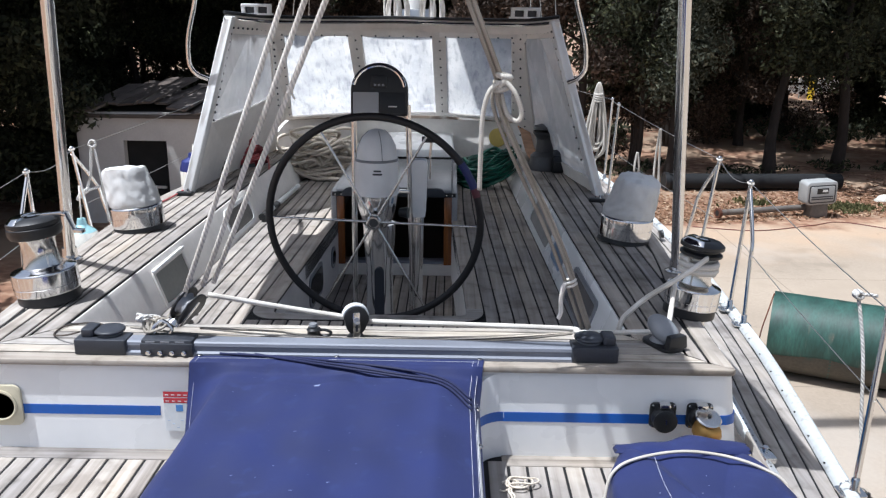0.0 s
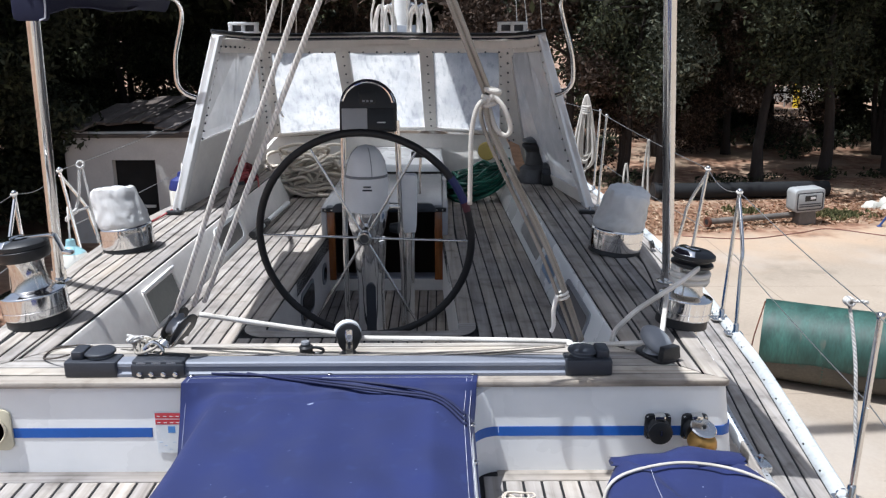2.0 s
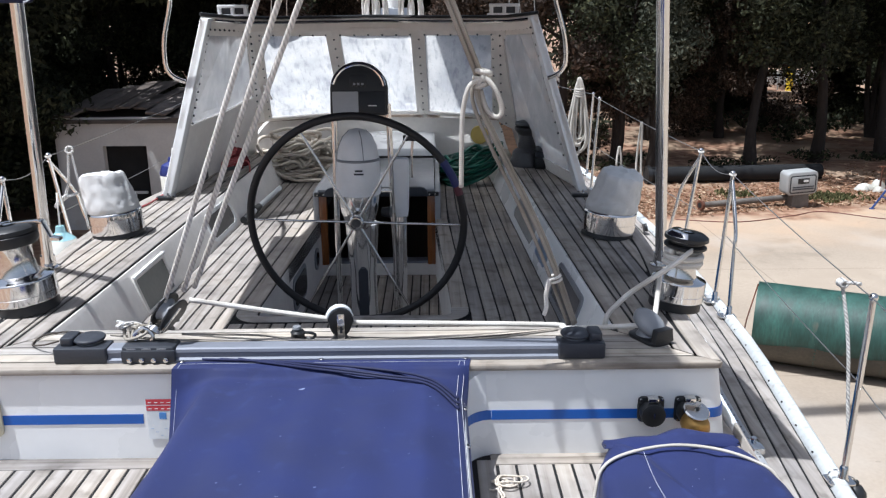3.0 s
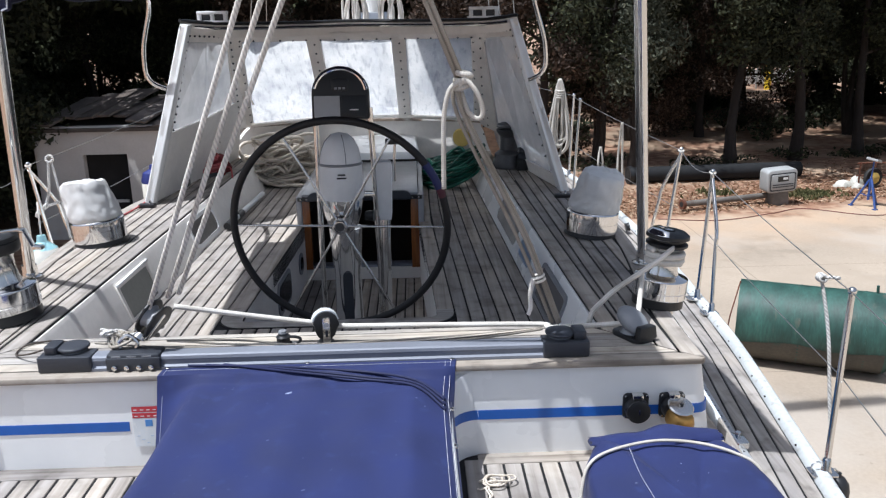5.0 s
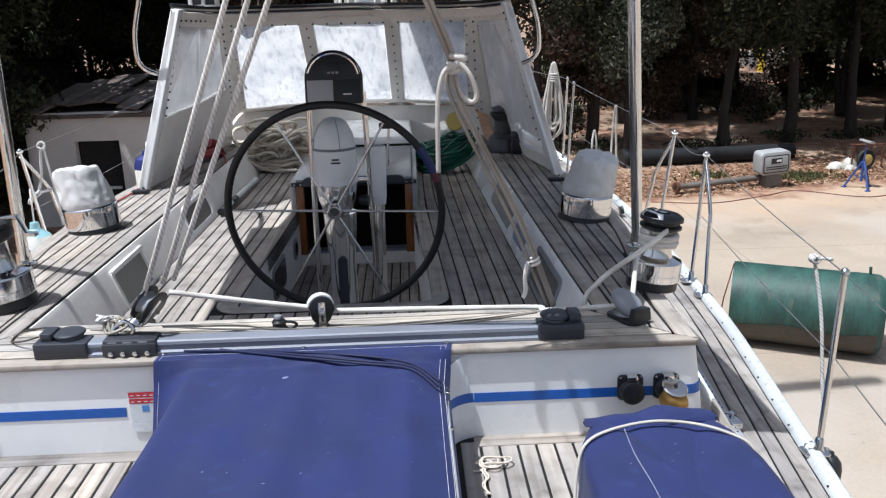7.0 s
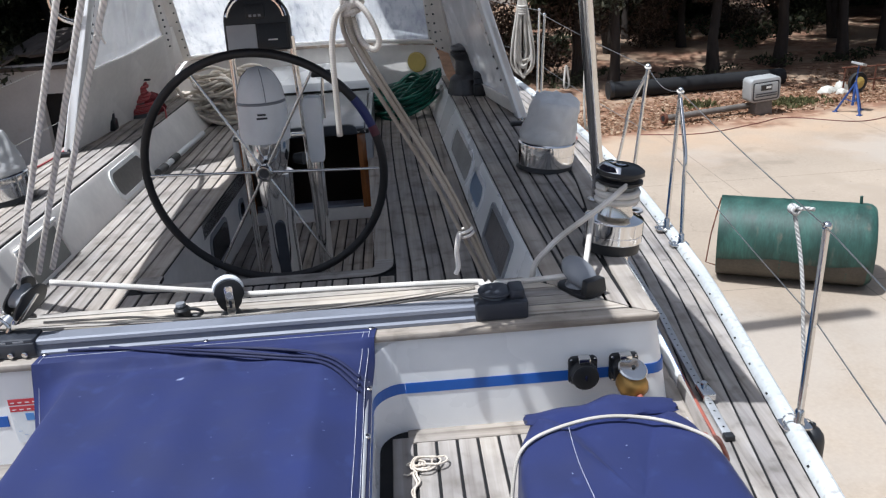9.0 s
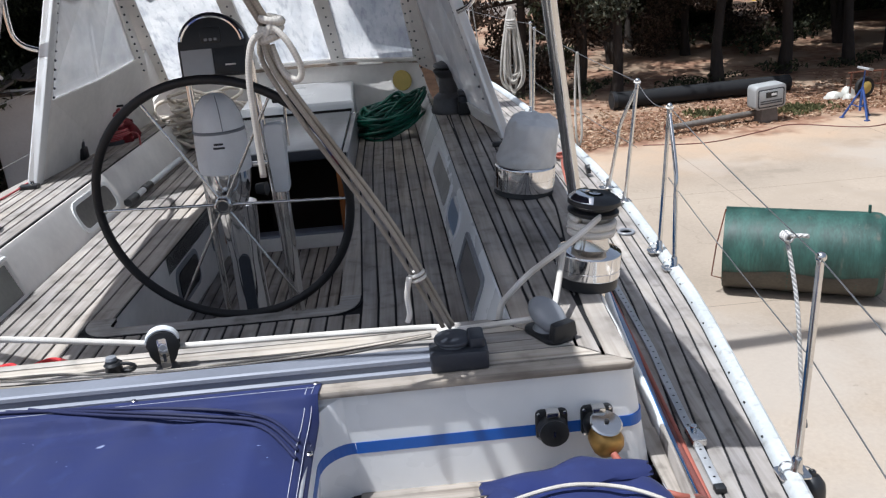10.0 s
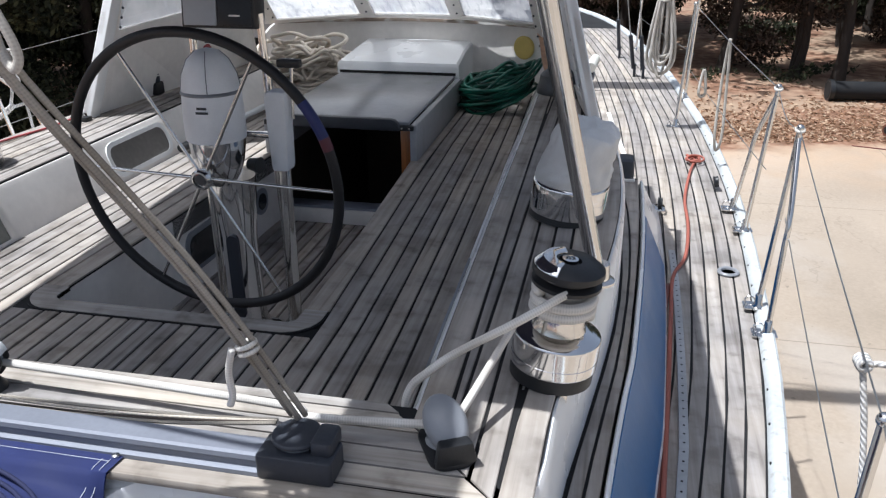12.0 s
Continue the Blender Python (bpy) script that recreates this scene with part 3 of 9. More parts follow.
# ---------------------------------------------------------------- the yacht: hull, decks, cockpit
BEAM = [(-1.2, 1.30), (0, 1.52), (1.2, 1.72), (2.19, 1.87), (3.08, 1.99), (3.93, 2.10), (4.5, 2.14), (5.45, 2.18), (6.5, 2.17), (7.9, 2.08), (10, 1.78), (12, 1.22), (13.6, 0.10)]
OUT = [(2.43, 1.24), (2.455, 1.30), (2.53, 1.346), (2.71, 1.354), (2.9, 1.366), (3.2, 1.405), (3.83, 1.475), (4.4, 1.49), (5.0, 1.45), (5.6, 1.345), (6.2, 1.265), (6.6, 1.22), (7.2, 1.16)]
INN = [(2.43, 1.05), (2.8, 1.036), (3.95, 1.012), (5.56, 0.985), (7.2, 0.95)]
SEAT_OUT = [(2.7, 0.958), (4.4, 0.92), (6.5, 0.86), (7.2, 0.84)]
LEDGE = [(-1.0, 1.10), (1.0, 1.34), (2.40, 1.446), (2.7, 1.47), (3.0, 1.493), (3.3, 1.52), (3.6, 1.55), (4.66, 1.595), (5.5, 1.595), (6.3, 1.55), (7.2, 1.45), (9.0, 1.2), (11.0, 0.8)]
LEDGE_Z = [(-1.0, 0.29), (5.45, 0.29), (5.70, 0.07), (9.0, 0.06), (11, 0.06)]
DECK_IN = [(-1.0, 1.23), (1.0, 1.47), (2.40, 1.576), (2.7, 1.60), (3.0, 1.623), (3.6, 1.674), (4.66, 1.719), (5.45, 1.715), (5.62, 1.55), (5.85, 1.36), (6.2, 1.30), (7.2, 1.22), (8.1, 1.19), (10.3, 1.02), (12.4, 0.2)]
TOP, SEAT, AFT = 0.62, 0.40, 0.28
WA, WF = 3.42, 5.25       # the footwell, fore and aft


def well(s, y):
    """The footwell's edge on one side: it narrows forward."""
    return s * (0.463 - 0.040 * (min(max(y, 3.45), WF) - 3.45) - (0.008 if s < 0 else 0.0))


def clipped_planks(parent, s, inner, outer, seams, y0, y1, z, mitre=None):
    """Straight planks between constant seams, cut off by the margin boards on either side."""
    for x0, x1 in zip(seams, seams[1:]):
        lo = lambda y, x0=x0: max(x0, inner(y))
        hi = lambda y, x1=x1: min(x1, outer(y))
        ok = [y for y in np.linspace(y0, y1, 60) if hi(y) - lo(y) > 0.012]
        if len(ok) > 6:
            strip_plank(parent, lambda y: s * lo(y), lambda y: s * hi(y), ok[0], ok[-1], z, steps=14, mitre=mitre if ok[0] < y0 + 0.01 else None)



def sheer(y):
    return 0.0 if y < 4.5 else 0.022 * (y - 4.5) + 0.012 * max(0.0, y - 8.0) ** 1.5


yacht = thing("sailing_yacht", "white cruising yacht with blue stripes and bleached teak decks", "yacht", at=(0, 0, GROUND))
yacht.location = (0, 0, 0)


def build_hull():
    g = Mesh()
    rings = []
    for i in range(25):
        y = -1.2 + 14.8 * i / 24
        b, z = line(y, BEAM), sheer(y)
        d = 1.75 * min(1, max(0.12, (y + 2.2) / 5)) * min(1, max(0.1, (13.9 - y) / 5))
        half = [(b, z), (b * 0.995, z - 0.3), (b * 0.96, z - 0.65 * d), (b * 0.80, z - 0.95 * d), (b * 0.42, z - 1.15 * d), (0, z - 1.2 * d)]
        rings.append([(x, y, q) for x, q in half] + [(-x, y, q) for x, q in half[-2::-1]])
    g.loft(rings, closed=False)
    k = len(rings[0])
    g.add(rings[0], [tuple(range(k))])
    g.ob("hull", GEL, yacht, "glossy white topsides")
    g = Mesh()
    g.loft([[(0.16 * q, 7.9 - 0.3 * (1 - q), z), (0, 8.3, z), (-0.16 * q, 7.9 - 0.3 * (1 - q), z), (-0.10, 5.3 + 0.4 * (1 - q), z), (0.10, 5.3 + 0.4 * (1 - q), z)] for z, q in ((-1.7, 1), (GROUND + 0.003, 0.8))])
    g.ob("keel", BOTTOM_PAINT, yacht, "dark painted fin keel standing on the slab")


def build_side_deck(s):
    """One side deck: caulked bed, sprung teak planks, white toe rail."""
    bed = Mesh()
    rings = []
    for i in range(31):
        y = -1.1 + 13.6 * i / 30
        z = sheer(y)
        a, b = line(y, DECK_IN) - 0.06, line(y, BEAM) - 0.02
        a = min(a, b - 0.1)
        rings.append([(s * a, y, z - 0.04), (s * b, y, z - 0.04), (s * b, y, z - 0.004), (s * a, y, z - 0.004)])
    bed.loft(rings)
    deck = bed.ob("side_deck", CAULK, yacht, "bleached teak side deck with black caulked seams", smooth=False)
    n = 14

    def edge(k):
        return lambda y: s * (line(y, BEAM) - 0.055 - k * 0.0655)
    for k in range(n):
        def inner(y, k=k):
            return s * max(line(y, DECK_IN), line(y, BEAM) - 0.055 - (k + 1) * 0.0655)
        lo, hi = -0.9, 11.4
        while line(lo, BEAM) - 0.055 - k * 0.0655 < line(lo, DECK_IN) + 0.008 and lo < 6 or (k > 7 and lo < 5.0):
            lo += 0.05
        while line(hi, BEAM) - 0.055 - k * 0.0655 < line(hi, DECK_IN) + 0.008 and hi > 6:
            hi -= 0.05
        if hi - lo > 0.3:
            strip_plank(deck, edge(k), inner, lo, hi, sheer, steps=24)
    rail = Mesh()
    rings = []
    for i in range(49):
        y = -1.15 + 14.6 * i / 48
        b, z = line(y, BEAM), sheer(y)
        rings.append([(s * (b + 0.010), y, z - 0.06), (s * (b + 0.008), y, z + 0.020), (s * (b - 0.002), y, z + 0.028), (s * (b - 0.034), y, z + 0.025), (s * (b - 0.040), y, z + 0.020), (s * (b - 0.053), y, z + 0.004), (s * (b - 0.053), y, z - 0.03)])
    rail.loft(rings)
    r = rail.ob("toe_rail", RAIL_PAINT, yacht, "chipped white toe rail with drain slots")
    for i in range(34):
        y = 0.2 + i * 0.22
        b, z = line(y, BEAM), sheer(y)
        # drain slots are black boxes, their shade painted rather than cut
        c = Mesh().box((s * (b - 0.0465), y, z + 0.012), (0.007, 0.011, 0.006))
        c.ob("slot", HOLLOW_SHADE, r, smooth=False)


def build_coaming(s):
    """Cockpit coaming with teak top, inner face, outer ledge and striped side."""
    body = Mesh()
    rings = []
    ys = [2.44, 2.455, 2.48, 2.53] + [2.6 + 4.6 * i / 26 for i in range(27)]
    for y in ys:
        o, i_, f, l, lz = line(y, OUT), line(y, INN), line(y, SEAT_OUT), line(y, LEDGE), line(y, LEDGE_Z)
        if y < 2.72:
            f = i_ - 0.05
        rings.append([(s * x, y, z) for x, z in ((f - 0.02, 0.34), (f, 0.39), (i_ - 0.012, TOP - 0.03), (i_, TOP - 0.012), (o - 0.008, TOP - 0.012), (o + 0.004, TOP - 0.03), (o + 0.010 + 0.045 * min(1, max(0, (2.60 - y) / 0.14)), 0.0), (o - 0.1, -0.02), (o - 0.2, -0.02))])
    body.loft(rings)
    co = body.ob("coaming", GEL_OLD if s < 0 else GEL, yacht, "white moulded cockpit coaming with weathered teak top")
    side = Mesh()
    rings = []

    def outline(y):
        l, lz = line(y, LEDGE), line(y, LEDGE_Z)
        return [(s * x, y, z) for x, z in ((l - 0.02, -0.02), (l - 0.008, lz - 0.003), (l - 0.004, lz + 0.002), (l + 0.003, lz + 0.001), (l + 0.007, lz - 0.010), (l + 0.115, 0.045), (l + 0.124, 0.03), (l + 0.126, -0.02))]
    for k in range(41):
        y = 2.53 + 3.24 * k / 40
        rings.append(outline(y))
    side.loft(rings)
    side.ob("cabin_side", GEL, yacht)
    quarter = Mesh()
    quarter.loft([outline(y) for y in np.linspace(-0.95, 2.527, 14)])
    quarter.ob("quarter_board", TEAK_Y, yacht, "weathered teak along the quarter")
    band = Mesh()
    rings = []
    for k in range(25):
        y = 2.54 + 2.36 * k / 24
        l, lz = line(y, LEDGE), line(y, LEDGE_Z)
        rings.append([(s * x, y, z) for x, z in ((l + 0.0105, lz - 0.0100), (l + 0.1180, 0.0500), (l + 0.110, 0.0460), (l + 0.003, lz - 0.0140))])
    band.loft(rings)
    band.ob("blue_stripe", BAND_BLUE, yacht, "blue gelcoat stripe", smooth=False)
    bed = Mesh()
    bed.loft([[(s * (line(y, INN) + 0.008), y, TOP - 0.013), (s * (line(y, OUT) - 0.014), y, TOP - 0.013), (s * (line(y, OUT) - 0.014), y, TOP - 0.005), (s * (line(y, INN) + 0.008), y, TOP - 0.005)] for y in ys])
    bed = bed.ob("coaming_top", CAULK, yacht, smooth=False)
    inner = lambda y: line(y, INN) + 0.006
    outer = lambda y: max(1.348 if y < 3 else 0, line(y, OUT)) - 0.012
    cut = lambda x: max(2.390, 3.711 - abs(x))
    strip_plank(bed, lambda y: s * inner(y), lambda y: s * (inner(y) + 0.076), 2.74, 7.1, lambda y: TOP, steps=18, mitre=cut, name="margin_board")
    strip_plank(bed, lambda y: s * (outer(y) - 0.074), lambda y: s * outer(y), 2.50, 7.1, lambda y: TOP, steps=22, mitre=cut, name="margin_board")
    clipped_planks(bed, s, lambda y: inner(y) + 0.076, lambda y: outer(y) - 0.074, [1.02 + 0.0605 * k for k in range(8)], 2.62, 7.1, lambda y: TOP, cut)
    ww = Mesh()
    ww.loft([[(s * (x - 0.016), y, sheer(y) - 0.004), (s * (x + 0.016), y, sheer(y) - 0.004), (s * (x + 0.016), y, sheer(y) + 0.006), (s * (x - 0.016), y, sheer(y) + 0.006)] for x, y in ((1.645, 5.3), (1.60, 5.92), (1.53, 6.6), (1.42, 7.45), (1.38, 7.8))])
    ww.ob("waterway", GEL_OLD, yacht, "thin white waterway strip", smooth=False)
    # narrow planked gutter outside the coaming
    gut = Mesh()
    gut.loft([[(s * (line(y, OUT) - 0.05), y, 0.2), (s * (line(y, LEDGE) - 0.02), y, 0.2), (s * (line(y, LEDGE) - 0.02), y, 0.283), (s * (line(y, OUT) - 0.05), y, 0.283)] for y in np.linspace(2.5, 5.5, 12)])
    gut = gut.ob("gutter", CAULK, yacht, smooth=False)
    for a, b in ((0.0, 0.5), (0.5, 1.0)):
        strip_plank(gut, lambda y: s * (line(y, OUT) + 0.014 + (line(y, LEDGE) - line(y, OUT) - 0.03) * a), lambda y: s * (line(y, OUT) + 0.014 + (line(y, LEDGE) - line(y, OUT) - 0.03) * b), 2.56, 5.46, lambda y: 0.288, steps=12)
    strip_plank(gut, lambda y: s * 1.385, lambda y: s * (line(y, LEDGE) - 0.010), 1.6, 2.56, lambda y: 0.288, steps=8)


def build_aft_cap():
    """The bridge across the after end of the cockpit, which carries the traveller."""
    def rim(x, y, r, n=7):
        """After edge with rounded corners, from port to starboard."""
        left = [(-x + r + r * math.cos(radians(180 + 90 * k / n)), y + r + r * math.sin(radians(180 + 90 * k / n))) for k in range(n + 1)]
        return left + [(-a, b) for a, b in left[::-1]]
    g = Mesh()
    g.loft([[(-1.03, 2.73, z)] + [(a, b, z) for a, b in rim(x, y, 0.05)] + [(1.03, 2.73, z)] for z, x, y in ((0.02, 1.425, 2.404), (0.28, 1.386, 2.402), (0.43, 1.362, 2.400), (TOP - 0.05, 1.340, 2.399), (TOP - 0.024, 1.336, 2.400), (TOP - 0.013, 1.328, 2.406))])
    g.ob("aft_bridge", GEL, yacht, "glossy white after face below a teak bridge")
    bed = Mesh()
    bed.loft([[(-1.04, 2.725, z)] + [(a, b, z) for a, b in rim(1.328, 2.392, 0.035)] + [(1.04, 2.725, z)] for z in (TOP - 0.014, TOP - 0.005)])
    bed = bed.ob("bridge_top", CAULK, yacht, smooth=False)
    ys = [2.383, 2.446, 2.508, 2.569, 2.630, 2.691, 2.728]
    for a, b in zip(ys, ys[1:]):
        xa, xb = 3.701 - a, 3.701 - b
        if a < 2.4:
            poly = [(-xb, b - 0.003)] + rim(1.334, a, 0.022, 6) + [(xb, b - 0.003)]
            Mesh().prism(poly, TOP - 0.022, TOP).ob("margin_board", TEAK_EDGE, bed, bevel=0.005)
        else:
            q = Mesh().prism([(-xa, a + 0.003), (xa, a + 0.003), (xb, b - 0.003), (-xb, b - 0.003)], TOP - 0.012, TOP)
            q.ob("plank", TEAK_X, bed, smooth=False)
    # blue band on the after face, turning forward round the corners
    for sgn, x0 in ((1, 0.568), (-1, 0.602)):
        edge = [(x, y) for x, y in rim(1.3635, 2.3985, 0.05, 9) if x > 0][::-1]
        pts = [(edge[-1][0], 2.54)] + edge + [(x0, 2.3985)]
        b = Mesh()
        b.loft([[(sgn * (x - 0.003), y + 0.004, 0.447), (sgn * x, y, 0.447), (sgn * (x + 0.0025), y, 0.412), (sgn * (x - 0.002), y + 0.004, 0.412)] for x, y in pts])
        b.ob("blue_stripe", BLUE, yacht, "blue gelcoat stripe", smooth=False)


def build_aft_deck():
    """Raised after deck with fore-and-aft planks and margin boards; a moulded hatch trunk stands in its middle."""
    g = Mesh().box((0, 0.72, 0.13), (2.72, 3.4, 0.27))
    g.ob("aft_deck_core", GEL, yacht, smooth=False)
    bed = Mesh().box((0, 0.72, AFT - 0.014), (2.70, 3.38, 0.02)).ob("aft_deck", CAULK, yacht, "bleached teak after deck", smooth=False)
    for x0, x1 in ((0.585, 1.335), (-1.335, -0.52)):
        q = Mesh().prism([(x0 - 0.02, 2.335), (x1, 2.335), (x1, 2.41), (x0 - 0.02, 2.41)], AFT - 0.012, AFT)
        q.ob("margin_board", TEAK_EDGE, bed, smooth=False)
        n = round(abs(x1 - x0) / 0.062)
        for k in range(n):
            a, b = x0 + (x1 - x0) * k / n, x0 + (x1 - x0) * (k + 1) / n
            strip_plank(bed, lambda y, a=a: a, lambda y, b=b: b, -0.96, 2.332, lambda y: AFT, mat=TEAK_Y)
    strip_plank(bed, lambda y: 0.512, lambda y: 0.583, -0.96, 2.36, lambda y: AFT + 0.001)
    # hatch trunk with coved foot, blue band along it
    t = Mesh()
    rings = []
    cove = [(0.471 + 0.10 * (1 - math.sin(radians(a))), 2.402 - 0.10 * (1 - math.cos(radians(a)))) for a in range(0, 91, 10)]
    for k, (xr, y) in enumerate(cove + [(0.471, 1.8), (0.471, 1.0), (0.471, -0.7)]):
        hi = 0.596 - 0.046 * min(1, k / 9)
        rings.append([(x, y, z) for x, z in ((-0.36, AFT - 0.02), (-0.36, 0.44), (-0.30, 0.48), (0.36, 0.53 if k > 2 else hi - 0.01), (xr - 0.022, hi - 0.003), (xr - 0.006, hi), (xr, hi - 0.008), (xr, AFT + 0.03), (xr + 0.012, AFT - 0.02))])
    t.loft(rings)
    t.ob("hatch_trunk", GEL, yacht)
    b = Mesh()
    pts = cove + [(0.471, 2.2), (0.471, 0.2)]
    b.loft([[(x + 0.0015, y - 0.0015, 0.412), (x + 0.0015, y - 0.0015, 0.447), (x - 0.012, y, 0.447), (x - 0.012, y, 0.412)] for x, y in pts])
    b.ob("blue_stripe", BLUE, yacht, "blue gelcoat stripe", smooth=False)


def build_cockpit():
    so = lambda y: line(y, SEAT_OUT)
    seats = {}
    for s in (-1, 1):
        g = Mesh()
        edge = lambda y: well(s, y) if y <= WF + 0.01 else s * 0.40
        rings = [[(edge(y), y, 0.30), (s * so(y) + s * 0.01, y, 0.30), (s * so(y) + s * 0.01, y, SEAT - 0.005), (edge(y), y, SEAT - 0.005)] for y in list(np.linspace(3.40, WF, 8)) + [WF + 0.02, 6.0, 7.0]]
        g.loft(rings)
        seat = g.ob("cockpit_seat", CAULK, yacht, "slatted teak cockpit seat with black seams", smooth=False)
        seats[s] = seat
        n = 6
        w_in = lambda y: s * (0.545 - 0.040 * (min(max(y, 3.5), WF) - 3.5))
        strip_plank(seat, lambda y: well(s, y) - s * 0.004, w_in, 3.515, WF, lambda y: SEAT + 0.001, name="margin_board", thick=0.03, steps=3)
        strip_plank(seat, lambda y: s * 0.425, w_in, WF, 6.9, lambda y: SEAT + 0.001, name="margin_board", steps=2)
        for k in range(n):
            a = lambda y, k=k: w_in(y) + (s * so(y) - w_in(y)) * k / n
            b = lambda y, k=k: w_in(y) + (s * so(y) - w_in(y)) * (k + 1) / n
            strip_plank(seat, a, b, 2.735, 6.95, lambda y: SEAT, steps=6)
    # planked well behind the wheel
    g = Mesh().box((0, 3.06, 0.345), (1.96, 0.70, 0.10))
    helm = g.ob("helm_deck", CAULK, yacht, smooth=False)
    n = 17
    for k in range(n):
        a, b = -0.545 + 1.09 * k / n, -0.545 + 1.09 * (k + 1) / n
        y1 = 3.334
        strip_plank(helm, lambda y: a, lambda y: b, 2.735, y1, lambda y: SEAT)
    # rounded board round the after end of the footwell
    def arcs(cx, cy, r, a0, a1):
        return [(cx + r * math.cos(radians(a0 + (a1 - a0) * i / 8)), cy + r * math.sin(radians(a0 + (a1 - a0) * i / 8))) for i in range(9)]
    outer = [(-0.538, 3.508)] + arcs(-0.418, 3.465, 0.12, 180, 270) + arcs(0.418, 3.465, 0.12, 270, 360) + [(0.538, 3.508)]
    inner = [(0.458, 3.508)] + arcs(0.423, 3.448, 0.035, 360, 270) + arcs(-0.403, 3.448, 0.035, 270, 180) + [(-0.438, 3.508)]
    q = Mesh().prism(outer + inner, SEAT - 0.012, SEAT + 0.004)
    q.ob("corner_board", TEAK_X, helm, smooth=False)
    rim = [(x * 1.014, 3.45 + (y - 3.45) * 1.07 if y < 3.5 else y) for x, y in outer]
    Mesh().prism(rim + inner, SEAT - 0.013, SEAT + 0.0015).ob("seam", CAULK, helm, smooth=False)
    # footwell walls and sole
    for s in (-1, 1):
        q = Mesh()
        q.loft([[(well(s, y), y, -0.01), (well(s, y) + s * 0.04, y, -0.01), (well(s, y) + s * 0.04, y, 0.388), (well(s, y), y, 0.388)] for y in (WA - 0.04, 4.2, WF)])
        q.ob("well_wall", GEL_OLD, yacht, smooth=False)
    Mesh().box((0, WA - 0.02, 0.19), (0.98, 0.04, 0.396)).ob("well_wall", GEL_OLD, yacht, smooth=False)
    sole = Mesh().box((0, (WA + WF) / 2, -0.016), (0.98, WF - WA, 0.03)).ob("cockpit_sole", CAULK, yacht, "dark teak grating in the footwell", smooth=False)
    n = 16
    for k in range(n):
        a, b = -0.455 + 0.918 * k / n, -0.455 + 0.918 * (k + 1) / n
        strip_plank(sole, lambda y: a, lambda y: b, WA, WF - 0.03, lambda y: 0.008)
    # smoked lights in the well's sides
    for x, y, w, h in ((well(-1, 4.46), 4.46, 0.33, 0.15), (well(-1, 5.02), 5.02, 0.09, 0.09)):
        m = Matrix.Translation((x, y, 0.19)) @ Euler((radians(90), 0, radians(87.7))).to_matrix().to_4x4()
        Mesh().prism(rounded(w + 0.05, h + 0.05, 0.06), 0, 0.008, m).ob("port_frame", MID_GREY, yacht, smooth=False)
        Mesh().prism(rounded(w, h, 0.045), 0.006, 0.012, m).ob("port_pane", SMOKED, yacht, smooth=False)


